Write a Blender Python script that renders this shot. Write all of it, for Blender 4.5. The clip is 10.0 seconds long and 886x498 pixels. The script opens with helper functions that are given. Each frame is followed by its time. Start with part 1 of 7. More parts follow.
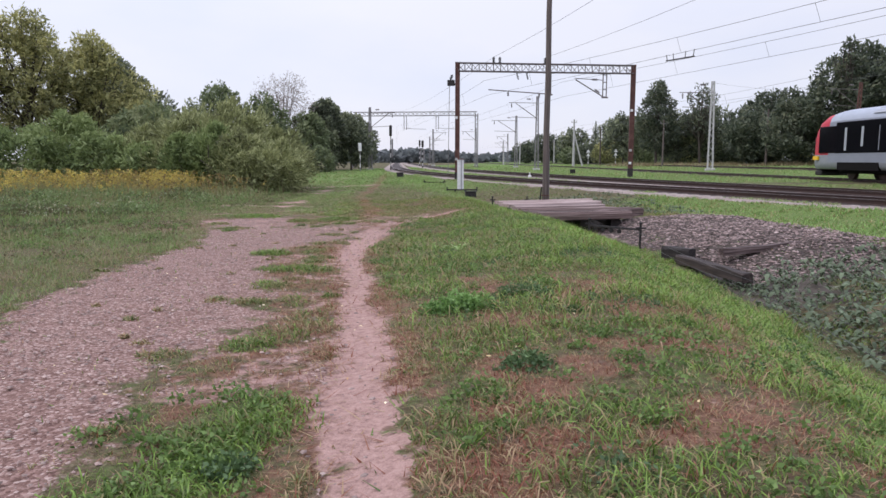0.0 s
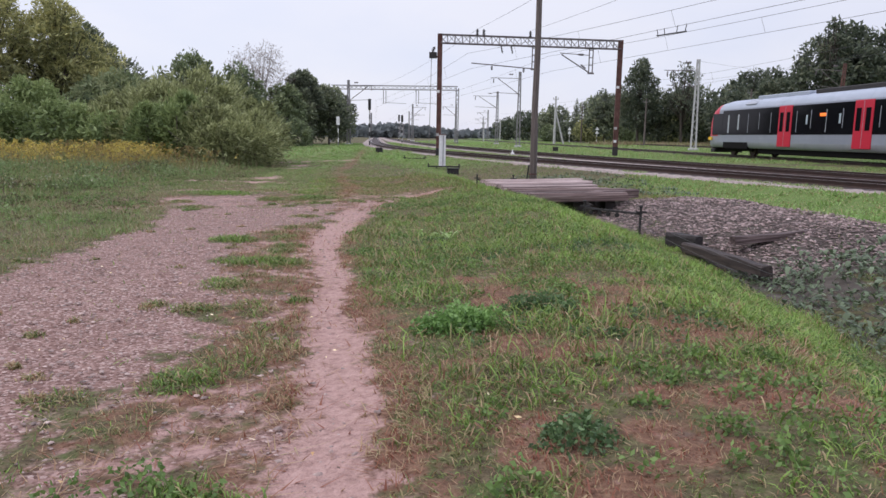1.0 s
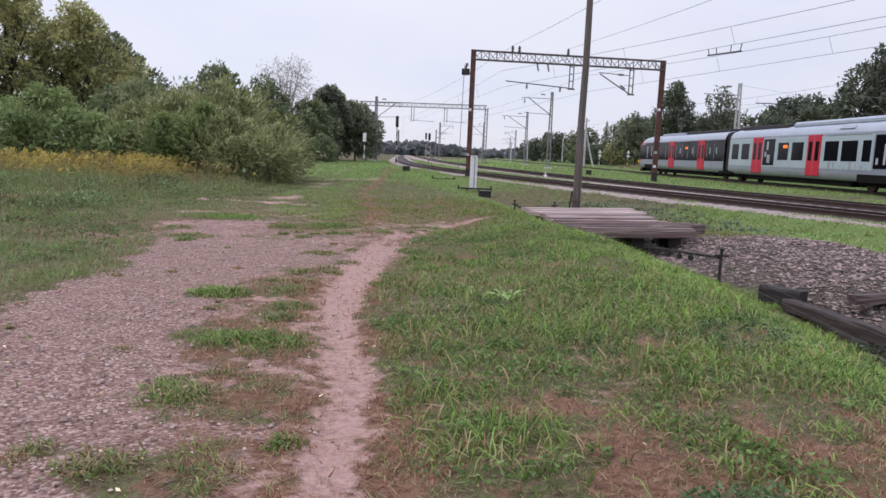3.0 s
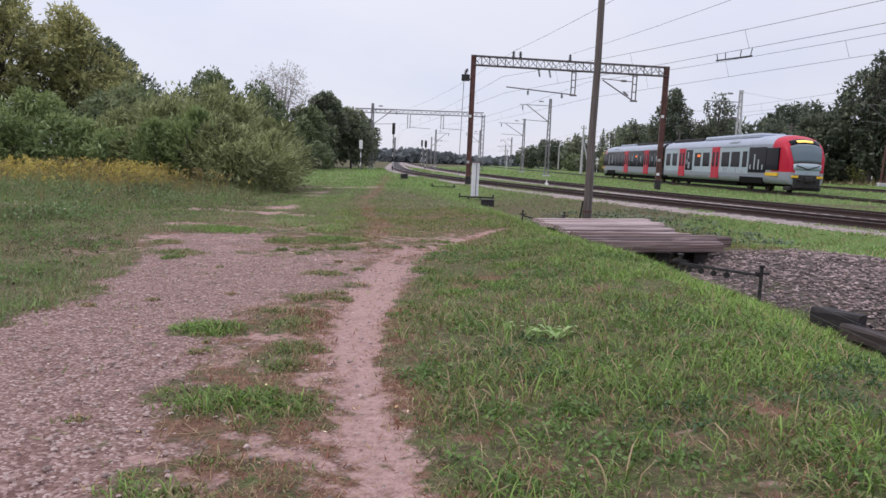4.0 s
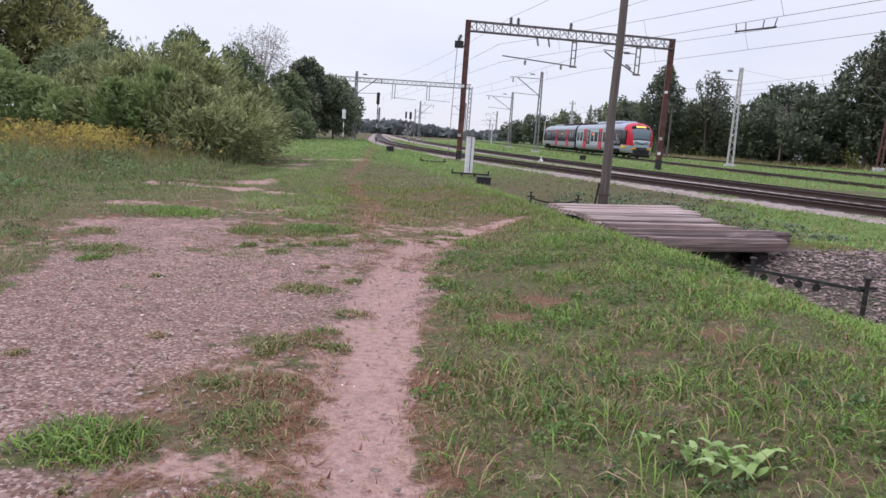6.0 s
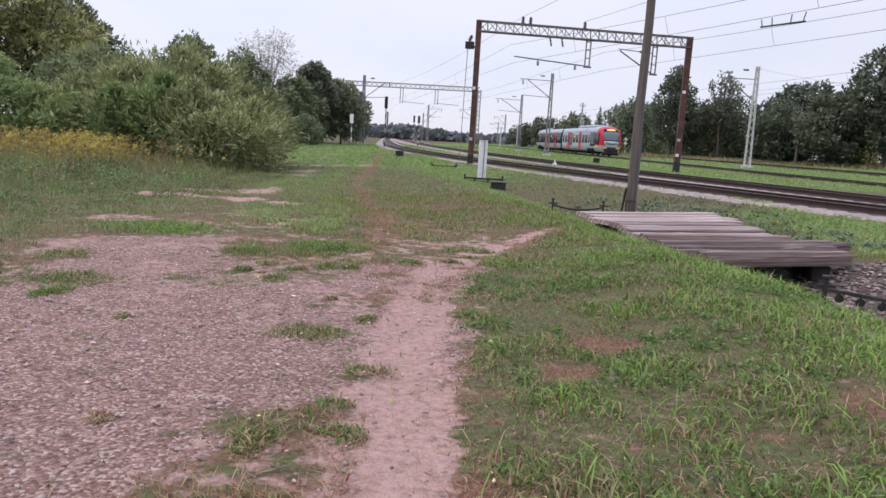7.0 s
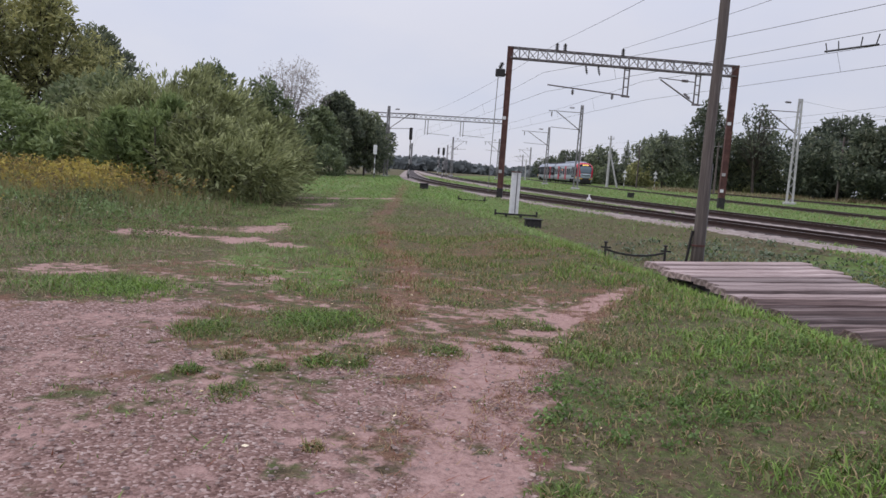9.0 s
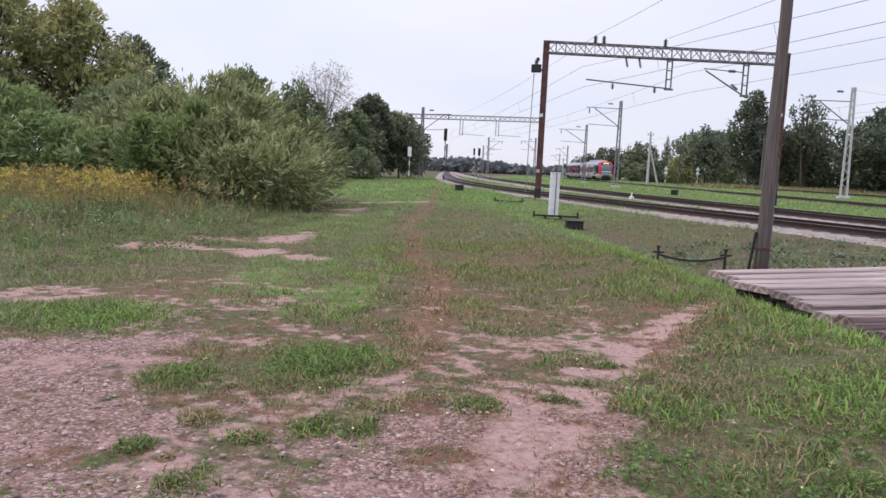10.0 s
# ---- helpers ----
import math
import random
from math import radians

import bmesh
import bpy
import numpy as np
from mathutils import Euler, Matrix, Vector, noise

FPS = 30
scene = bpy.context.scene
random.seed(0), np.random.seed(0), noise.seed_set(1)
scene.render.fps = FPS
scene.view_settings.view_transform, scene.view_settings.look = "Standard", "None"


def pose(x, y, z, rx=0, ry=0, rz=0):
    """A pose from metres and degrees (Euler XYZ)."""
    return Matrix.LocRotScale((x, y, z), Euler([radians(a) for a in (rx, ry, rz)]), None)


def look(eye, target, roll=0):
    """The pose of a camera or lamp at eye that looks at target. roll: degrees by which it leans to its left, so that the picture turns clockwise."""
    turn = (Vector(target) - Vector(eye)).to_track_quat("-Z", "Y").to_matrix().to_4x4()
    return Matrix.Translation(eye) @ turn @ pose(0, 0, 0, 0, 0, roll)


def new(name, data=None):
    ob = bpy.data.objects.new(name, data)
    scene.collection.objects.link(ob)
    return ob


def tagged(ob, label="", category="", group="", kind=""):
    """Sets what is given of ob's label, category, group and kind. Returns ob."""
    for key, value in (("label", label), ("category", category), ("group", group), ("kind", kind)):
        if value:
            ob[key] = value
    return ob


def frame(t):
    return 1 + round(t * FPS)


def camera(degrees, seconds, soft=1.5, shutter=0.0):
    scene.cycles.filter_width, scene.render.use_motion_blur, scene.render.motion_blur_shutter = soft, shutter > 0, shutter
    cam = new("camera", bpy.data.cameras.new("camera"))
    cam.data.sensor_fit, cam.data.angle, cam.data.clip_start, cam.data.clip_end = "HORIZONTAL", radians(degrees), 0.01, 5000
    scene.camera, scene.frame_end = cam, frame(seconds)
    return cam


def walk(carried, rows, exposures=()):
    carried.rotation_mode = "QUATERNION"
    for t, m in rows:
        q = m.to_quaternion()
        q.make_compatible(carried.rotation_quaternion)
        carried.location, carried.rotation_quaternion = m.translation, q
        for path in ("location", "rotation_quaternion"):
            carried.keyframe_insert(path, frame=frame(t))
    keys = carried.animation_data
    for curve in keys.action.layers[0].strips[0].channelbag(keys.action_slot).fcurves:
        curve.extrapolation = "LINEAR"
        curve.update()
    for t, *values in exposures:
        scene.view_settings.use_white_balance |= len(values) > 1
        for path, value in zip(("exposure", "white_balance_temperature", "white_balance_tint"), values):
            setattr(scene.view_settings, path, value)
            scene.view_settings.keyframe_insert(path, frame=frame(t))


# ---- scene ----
cam = camera(64.1, 10.0)
PATH = [
    (0, (2.333, -0.03, 1.258), (2.048, 1.934, 1.009), 0.1),
    (0.5, (2.21, 0.561, 1.26), (1.96, 2.529, 1.0), -0.2),
    (1, (2.018, 1.223, 1.244), (1.797, 3.185, 0.929), 1.0),
    (1.5, (1.897, 1.736, 1.276), (1.691, 3.7, 0.957), 1.0),
    (2, (1.776, 2.308, 1.293), (1.572, 4.272, 0.973), 1.3),
    (2.5, (1.576, 2.85, 1.292), (1.337, 4.813, 0.991), 1.6),
    (3, (1.427, 3.479, 1.296), (1.141, 5.441, 1.03), 2.5),
    (3.2, (1.35, 3.684, 1.285), (1.063, 5.647, 1.033), 2.8),
    (4.3, (0.797, 4.889, 1.296), (0.541, 6.858, 1.052), 2.2),
    (4.5, (0.7, 5.157, 1.283), (0.471, 7.128, 1.031), 2.3),
    (5, (0.521, 5.774, 1.261), (0.32, 7.746, 0.99), 2.4),
    (5.5, (0.327, 6.448, 1.246), (0.125, 8.417, 0.964), 3.5),
    (5.7, (0.239, 6.704, 1.26), (0.037, 8.669, 0.944), 4.1),
    (6.8, (-0.142, 8.027, 1.237), (-0.377, 9.988, 0.926), 3.4),
    (7, (-0.214, 8.305, 1.237), (-0.449, 10.268, 0.93), 3.4),
    (7.5, (-0.354, 8.993, 1.247), (-0.588, 10.959, 0.966), 3.2),
    (8, (-0.547, 9.604, 1.245), (-0.79, 11.572, 0.989), 2.9),
    (8.5, (-0.651, 10.251, 1.222), (-0.929, 12.217, 0.984), 2.8),
    (9, (-0.781, 10.904, 1.212), (-1.085, 12.868, 0.99), 3.9),
    (9.5, (-0.854, 11.518, 1.205), (-1.208, 13.473, 0.973), 3.3),
    (10, (-0.943, 12.132, 1.219), (-1.351, 14.077, 0.994), 2.6),
]
walk(cam, [(t, look(eye, target, roll)) for t, eye, target, roll in PATH],
     exposures=[(0, 0.0), (0.6, 0.0), (1, -0.05), (1.5, 0.14), (2, 0.08), (2.5, 0.06), (3, -0.08), (4.5, -0.14), (5, 0.06), (5.5, 0.02), (7, 0.0), (7.5, 0.0), (8, -0.18), (8.5, -0.24), (9, -0.34), (9.5, -0.05), (10, 0.0)])

# ---------- world and light ----------
world = bpy.data.worlds.new("overcast")
scene.world = world
world.use_nodes = True
wn, wl = world.node_tree.nodes, world.node_tree.links
wn.clear()
w_out = wn.new("ShaderNodeOutputWorld")
w_bg = wn.new("ShaderNodeBackground")
w_sky = wn.new("ShaderNodeTexSky")
w_sky.sky_type = "NISHITA"
w_sky.sun_disc = False
w_sky.sun_elevation = radians(38)
w_sky.sun_rotation = radians(-35)
w_dim = wn.new("ShaderNodeVectorMath")
w_dim.operation = "SCALE"
w_dim.inputs["Scale"].default_value = 0.10
w_co = wn.new("ShaderNodeTexCoord")
w_map = wn.new("ShaderNodeMapping")
w_map.inputs["Scale"].default_value = (1.0, 1.0, 2.6)
w_noise = wn.new("ShaderNodeTexNoise")
w_noise.inputs["Scale"].default_value = 1.6
w_noise.inputs["Detail"].default_value = 5
w_ramp = wn.new("ShaderNodeValToRGB")
w_ramp.color_ramp.elements[0].position = 0.32
w_ramp.color_ramp.elements[0].color = (0.68, 0.75, 1.0, 1)
w_ramp.color_ramp.elements[1].position = 0.66
w_ramp.color_ramp.elements[1].color = (0.89, 0.89, 1.02, 1)
w_mix = wn.new("ShaderNodeMix")
w_mix.data_type = "RGBA"
w_mix.inputs["Factor"].default_value = 0.86
wl.new(w_sky.outputs[0], w_dim.inputs[0])
wl.new(w_co.outputs["Generated"], w_map.inputs["Vector"])
wl.new(w_map.outputs[0], w_noise.inputs["Vector"])
wl.new(w_noise.outputs["Fac"], w_ramp.inputs[0])
wl.new(w_dim.outputs[0], w_mix.inputs["A"])
wl.new(w_ramp.outputs[0], w_mix.inputs["B"])
# an overcast sky is brightest overhead
w_sep = wn.new("ShaderNodeSeparateXYZ")
wl.new(w_co.outputs["Generated"], w_sep.inputs[0])
w_rise = wn.new("ShaderNodeMapRange")
w_rise.interpolation_type = "SMOOTHSTEP"
w_rise.inputs["From Min"].default_value = 0.12
w_rise.inputs["From Max"].default_value = 0.9
w_rise.inputs["To Min"].default_value = 1.0
w_rise.inputs["To Max"].default_value = 2.1
wl.new(w_sep.outputs["Z"], w_rise.inputs["Value"])
w_lift = wn.new("ShaderNodeVectorMath")
w_lift.operation = "SCALE"
wl.new(w_mix.outputs["Result"], w_lift.inputs[0])
wl.new(w_rise.outputs[0], w_lift.inputs["Scale"])
wl.new(w_lift.outputs[0], w_bg.inputs["Color"])
w_bg.inputs["Strength"].default_value = 1.0
wl.new(w_bg.outputs[0], w_out.inputs[0])

sun = new("sun", bpy.data.lights.new("sun", "SUN"))
sun.data.energy = 1.2
sun.data.angle = radians(18)
sun.data.color = (1.0, 0.95, 0.90)
sun.matrix_world = look((-30, 20, 40), (4, 30, 0))


# ---------- small tools ----------
def rng(seed):
    return np.random.default_rng(seed)


def vnoise(x, y, size, seed=0):
    """Smooth noise from 0 to 1 with cells of that size."""
    x, y = np.asarray(x, float) / size, np.asarray(y, float) / size
    xi, yi = np.floor(x), np.floor(y)
    fx, fy = x - xi, y - yi
    fx, fy = fx * fx * (3 - 2 * fx), fy * fy * (3 - 2 * fy)

    def h(a, b):
        v = np.sin(a * 127.1 + b * 311.7 + seed * 74.7) * 43758.5453
        return v - np.floor(v)
    return (h(xi, yi) * (1 - fx) + h(xi + 1, yi) * fx) * (1 - fy) + (h(xi, yi + 1) * (1 - fx) + h(xi + 1, yi + 1) * fx) * fy


def fbm(x, y, size, seed=0):
    return 0.55 * vnoise(x, y, size, seed) + 0.3 * vnoise(x, y, size / 2.3, seed + 1) + 0.15 * vnoise(x, y, size / 5.1, seed + 2)


def smooth(a, b, v):
    k = np.clip((np.asarray(v, float) - a) / (b - a), 0, 1)
    return k * k * (3 - 2 * k)


def raw_mesh(name, verts, faces, material, attrs=None, smoothed=False):
    """A mesh from arrays: verts n x 3, faces a list of arrays (m x 3 or m x 4); attrs: point floats."""
    me = bpy.data.meshes.new(name)
    verts = np.asarray(verts, np.float32)
    me.vertices.add(len(verts))
    me.vertices.foreach_set("co", verts.ravel())
    loops = np.concatenate([np.asarray(f, np.int32).ravel() for f in faces])
    counts = np.concatenate([np.full(len(f), f.shape[1], np.int32) for f in faces])
    starts = np.concatenate([[0], np.cumsum(counts)[:-1]]).astype(np.int32)
    me.loops.add(len(loops))
    me.loops.foreach_set("vertex_index", loops)
    me.polygons.add(len(counts))
    me.polygons.foreach_set("loop_start", starts)
    if smoothed:
        me.polygons.foreach_set("use_smooth", np.ones(len(counts), bool))
    for key, values in (attrs or {}).items():
        at = me.attributes.new(key, "FLOAT", "POINT")
        at.data.foreach_set("value", np.asarray(values, np.float32))
    me.update(calc_edges=True)
    me.validate()
    me.materials.append(material)
    return me


def part(name, bm, material, parent=None, label=""):
    """Links a bmesh as one mesh object under a thing or a part."""
    me = bpy.data.meshes.new(name)
    bm.normal_update()
    bm.to_mesh(me)
    bm.free()
    me.materials.append(material)
    ob = new(name, me)
    if parent:
        ob.parent = parent
    if label:
        ob["label"] = label
    return ob


def mesh_part(name, me, parent=None, label=""):
    ob = new(name, me)
    if parent:
        ob.parent = parent
    if label:
        ob["label"] = label
    return ob


def thing(name, m, label, category, group="", kind=""):
    ob = new(name)
    ob.empty_display_size = 0.2
    ob.matrix_world = m
    return tagged(ob, label, category, group, kind)


def block(bm, x0, x1, y0, y1, z0, z1, bevel=0.0, m=None):
    """A box, with bevelled edges where wanted, added to bm."""
    made = bmesh.ops.create_cube(bm, size=1.0, matrix=Matrix.Translation(((x0 + x1) / 2, (y0 + y1) / 2, (z0 + z1) / 2)) @ Matrix.Diagonal((x1 - x0, y1 - y0, z1 - z0, 1)))
    vs = made["verts"]
    if bevel:
        es = {e for v in vs for e in v.link_edges}
        out = bmesh.ops.bevel(bm, geom=list(es), offset=bevel, segments=1, affect="EDGES")
        vs = list({v for f in out["faces"] for v in f.verts} | {v for v in vs if v.is_valid})
    if m is not None:
        bmesh.ops.transform(bm, matrix=m, verts=[v for v in vs if v.is_valid])
    return bm


def beam(bm, a, b, w, d=None):
    """A square bar from a to b."""
    a, b = Vector(a), Vector(b)
    q = (b - a).to_track_quat("Z", "Y").to_matrix().to_4x4()
    m = Matrix.Translation((a + b) / 2) @ q @ Matrix.Diagonal((w, d or w, (b - a).length, 1))
    bmesh.ops.create_cube(bm, size=1.0, matrix=m)
    return bm


def rod(bm, a, b, r0, r1=None, sides=8):
    """A round bar from a to b."""
    a, b = Vector(a), Vector(b)
    q = (b - a).to_track_quat("Z", "Y").to_matrix().to_4x4()
    bmesh.ops.create_cone(bm, cap_ends=True, segments=sides, radius1=r0, radius2=r0 if r1 is None else r1, depth=(b - a).length,
                          matrix=Matrix.Translation((a + b) / 2) @ q)
    return bm


def tube(bm, points, radii, sides=8):
    """A tapered tube through points."""
    rings = []
    n = len(points)
    for i, p in enumerate(points):
        t = (Vector(points[min(i + 1, n - 1)]) - Vector(points[max(i - 1, 0)])).normalized()
        u = t.orthogonal().normalized()
        w = t.cross(u)
        rings.append([bm.verts.new(Vector(p) + (u * math.cos(k * math.tau / sides) + w * math.sin(k * math.tau / sides)) * radii[i]) for k in range(sides)])
    for r0, r1 in zip(rings, rings[1:]):
        # pick the twist that joins the rings straightest
        s = min(range(sides), key=lambda j: (r0[0].co - r1[j].co).length)
        for k in range(sides):
            f = bm.faces.new((r0[k], r0[(k + 1) % sides], r1[(k + 1 + s) % sides], r1[(k + s) % sides]))
            f.smooth = True
    bm.faces.new(rings[-1])
    bm.faces.new(rings[0][::-1])
    return bm


# ---------- materials ----------
def material(name, colours, size=1.0, rough=0.8, metal=0.0, bump=0.2, bump_size=None, stretch=(1, 1, 1), detail=6, spread=0.5, vary="", low=0.55, high=1.2):
    """Colour from two scales of noise between the given colours, with fine relief."""
    ma = bpy.data.materials.new(name)
    ma.use_nodes = True
    ns, ls = ma.node_tree.nodes, ma.node_tree.links
    b = ns["Principled BSDF"]
    co = ns.new("ShaderNodeTexCoord")
    mp = ns.new("ShaderNodeMapping")
    mp.inputs["Scale"].default_value = stretch
    ls.new(co.outputs["Object"], mp.inputs["Vector"])
    n1 = ns.new("ShaderNodeTexNoise")
    n1.inputs["Scale"].default_value = 1.0 / size
    n1.inputs["Detail"].default_value = detail
    n1.inputs["Roughness"].default_value = 0.65
    ls.new(mp.outputs[0], n1.inputs["Vector"])
    ramp = ns.new("ShaderNodeValToRGB")
    els = ramp.color_ramp.elements
    while len(els) < len(colours):
        els.new(0.5)
    for i, c in enumerate(colours):
        els[i].position = 0.5 - spread / 2 + spread * i / max(1, len(colours) - 1)
        els[i].color = (*c, 1)
    ls.new(n1.outputs["Fac"], ramp.inputs[0])
    if vary:
        # each piece a little lighter or darker than the next
        src = ns.new("ShaderNodeObjectInfo" if vary == "object" else "ShaderNodeNewGeometry")
        mr = ns.new("ShaderNodeMapRange")
        mr.inputs["To Min"].default_value, mr.inputs["To Max"].default_value = low, high
        ls.new(src.outputs["Random" if vary == "object" else "Random Per Island"], mr.inputs["Value"])
        sc = ns.new("ShaderNodeVectorMath")
        sc.operation = "SCALE"
        ls.new(ramp.outputs[0], sc.inputs[0])
        ls.new(mr.outputs[0], sc.inputs["Scale"])
        ls.new(sc.outputs[0], b.inputs["Base Color"])
    else:
        ls.new(ramp.outputs[0], b.inputs["Base Color"])
    n2 = ns.new("ShaderNodeTexNoise")
    n2.inputs["Scale"].default_value = 1.0 / (bump_size or size / 6)
    n2.inputs["Detail"].default_value = 8
    ls.new(mp.outputs[0], n2.inputs["Vector"])
    bp = ns.new("ShaderNodeBump")
    bp.inputs["Strength"].default_value = bump
    bp.inputs["Distance"].default_value = (bump_size or size / 6) * 0.3
    ls.new(n2.outputs["Fac"], bp.inputs["Height"])
    ls.new(bp.outputs[0], b.inputs["Normal"])
    rr = ns.new("ShaderNodeMapRange")
    rr.inputs["To Min"].default_value = max(0.03, rough - 0.12)
    rr.inputs["To Max"].default_value = min(1.0, rough + 0.12)
    ls.new(n2.outputs["Fac"], rr.inputs["Value"])
    ls.new(rr.outputs[0], b.inputs["Roughness"])
    b.inputs["Metallic"].default_value = metal
    return ma


def leaf_material(name, colours, rough=0.55, through_light=0.35, attr="tint", gain=1.85):
    """Foliage: colour by each leaf's own tint, some light passing through."""
    ma = bpy.data.materials.new(name)
    ma.use_nodes = True
    ns, ls = ma.node_tree.nodes, ma.node_tree.links
    b = ns["Principled BSDF"]
    at = ns.new("ShaderNodeAttribute")
    at.attribute_name = attr
    ramp = ns.new("ShaderNodeValToRGB")
    els = ramp.color_ramp.elements
    while len(els) < len(colours):
        els.new(0.5)
    for i, c in enumerate(colours):
        els[i].position = i / (len(colours) - 1)
        els[i].color = (c[0] * gain, c[1] * gain, c[2] * gain, 1)
    ls.new(at.outputs["Fac"], ramp.inputs[0])
    ls.new(ramp.outputs[0], b.inputs["Base Color"])
    b.inputs["Roughness"].default_value = rough
    b.inputs["Specular IOR Level"].default_value = 0.3
    tr = ns.new("ShaderNodeBsdfTranslucent")
    ls.new(ramp.outputs[0], tr.inputs["Color"])
    mx = ns.new("ShaderNodeMixShader")
    mx.inputs[0].default_value = through_light
    ls.new(b.outputs[0], mx.inputs[1])
    ls.new(tr.outputs[0], mx.inputs[2])
    ls.new(mx.outputs[0], ns["Material Output"].inputs[0])
    return ma


def plain(name, colour, rough=0.5, metal=0.0, glow=0.0):
    ma = bpy.data.materials.new(name)
    ma.use_nodes = True
    b = ma.node_tree.nodes["Principled BSDF"]
    b.inputs["Base Color"].default_value = (*colour, 1)
    b.inputs["Roughness"].default_value = rough
    b.inputs["Metallic"].default_value = metal
    if glow:
        b.inputs["Emission Color"].default_value = (*colour, 1)
        b.inputs["Emission Strength"].default_value = glow
    return ma


def ground_material():
    ma = bpy.data.materials.new("ground_soil")
    ma.use_nodes = True
    ns, ls = ma.node_tree.nodes, ma.node_tree.links
    b = ns["Principled BSDF"]
    co = ns.new("ShaderNodeTexCoord")

    def tex(size, detail=6, rough=0.6):
        n = ns.new("ShaderNodeTexNoise")
        n.inputs["Scale"].default_value = 1 / size
        n.inputs["Detail"].default_value = detail
        n.inputs["Roughness"].default_value = rough
        ls.new(co.outputs["Object"], n.inputs["Vector"])
        return n.outputs["Fac"]

    def ramp(fac, *stops):
        r = ns.new("ShaderNodeValToRGB")
        els = r.color_ramp.elements
        while len(els) < len(stops):
            els.new(0.5)
        for e, (pos, c) in zip(els, stops):
            e.position, e.color = pos, (*c, 1)
        ls.new(fac, r.inputs[0])
        return r.outputs[0]

    def mix(fac, a, bb):
        m = ns.new("ShaderNodeMix")
        m.data_type = "RGBA"
        ls.new(fac, m.inputs["Factor"])
        ls.new(a, m.inputs["A"])
        ls.new(bb, m.inputs["B"])
        return m.outputs["Result"]

    def mask(name, size, sharp):
        """An attribute whose edge is broken up by noise."""
        at = ns.new("ShaderNodeAttribute")
        at.attribute_name = name
        n = tex(size, 5)
        m1 = ns.new("ShaderNodeMath")
        m1.operation = "SUBTRACT"
        ls.new(n, m1.inputs[0])
        m1.inputs[1].default_value = 0.5
        m2 = ns.new("ShaderNodeMath")
        m2.operation = "MULTIPLY_ADD"
        ls.new(m1.outputs[0], m2.inputs[0])
        m2.inputs[1].default_value = 2.6
        ls.new(at.outputs["Fac"], m2.inputs[2])
        mr = ns.new("ShaderNodeMapRange")
        mr.interpolation_type = "SMOOTHSTEP"
        mr.inputs["From Min"].default_value = 0.5 - sharp
        mr.inputs["From Max"].default_value = 0.5 + sharp
        ls.new(m2.outputs[0], mr.inputs["Value"])
        return mr.outputs[0]

    # green and litter tones darkened to carry the shade between grass blades
    green_a = ramp(tex(0.035, 8, 0.75), (0.25, (0.036, 0.048, 0.017)), (0.5, (0.085, 0.112, 0.036)), (0.75, (0.165, 0.205, 0.072)))
    litter = ramp(tex(0.06, 8, 0.75), (0.3, (0.036, 0.027, 0.017)), (0.5, (0.100, 0.077, 0.045)), (0.72, (0.22, 0.17, 0.105)))
    thatch = ns.new("ShaderNodeMapRange")
    thatch.inputs["From Min"].default_value, thatch.inputs["From Max"].default_value = 0.34, 0.54
    ls.new(tex(0.13, 8, 0.7), thatch.inputs["Value"])
    green = mix(thatch.outputs[0], green_a, litter)
    dry = ramp(tex(0.05, 8, 0.8), (0.3, (0.071, 0.037, 0.025)), (0.5, (0.162, 0.088, 0.058)), (0.72, (0.304, 0.194, 0.125)))
    soil = ramp(tex(0.05, 8, 0.75), (0.28, (0.20, 0.118, 0.100)), (0.5, (0.375, 0.236, 0.205)), (0.75, (0.49, 0.328, 0.288)))
    vo = ns.new("ShaderNodeTexVoronoi")
    vo.inputs["Scale"].default_value = 62
    ls.new(co.outputs["Object"], vo.inputs["Vector"])
    sep = ns.new("ShaderNodeSeparateColor")
    ls.new(vo.outputs["Color"], sep.inputs[0])
    stones = ramp(sep.outputs[0], (0.0, (0.085, 0.046, 0.038)), (0.45, (0.215, 0.130, 0.110)), (0.8, (0.345, 0.230, 0.200)), (1.0, (0.55, 0.43, 0.39)))
    far_soil = ramp(tex(0.25, 8, 0.7), (0.3, (0.155, 0.083, 0.067)), (0.7, (0.325, 0.196, 0.162)))
    half = ns.new("ShaderNodeValue")
    half.outputs[0].default_value = 0.30
    gravel = mix(half.outputs[0], stones, far_soil)
    meadow_green = ramp(tex(0.05, 8, 0.75), (0.3, (0.048, 0.075, 0.022)), (0.5, (0.112, 0.165, 0.045)), (0.72, (0.22, 0.29, 0.088)))
    green = mix(mask("lush", 0.3, 0.22), green, meadow_green)
    c = mix(mask("dry", 0.22, 0.22), green, dry)
    c = mix(mask("gravel", 0.30, 0.2), c, gravel)
    c = mix(mask("dirt", 0.16, 0.22), c, soil)
    mud = ramp(tex(0.3), (0.3, (0.055, 0.046, 0.038)), (0.7, (0.12, 0.10, 0.085)))
    c = mix(mask("mud", 0.4, 0.2), c, mud)
    ls.new(c, b.inputs["Base Color"])
    b.inputs["Roughness"].default_value = 0.95
    b.inputs["Specular IOR Level"].default_value = 0.15
    bp = ns.new("ShaderNodeBump")
    bp.inputs["Strength"].default_value = 0.55
    bp.inputs["Distance"].default_value = 0.02
    ls.new(tex(0.035, 8, 0.7), bp.inputs["Height"])
    bp2 = ns.new("ShaderNodeBump")
    bp2.inputs["Strength"].default_value = 0.65
    bp2.inputs["Distance"].default_value = 0.012
    bp2.invert = True
    ls.new(vo.outputs["Distance"], bp2.inputs["Height"])
    ls.new(bp.outputs[0], bp2.inputs["Normal"])
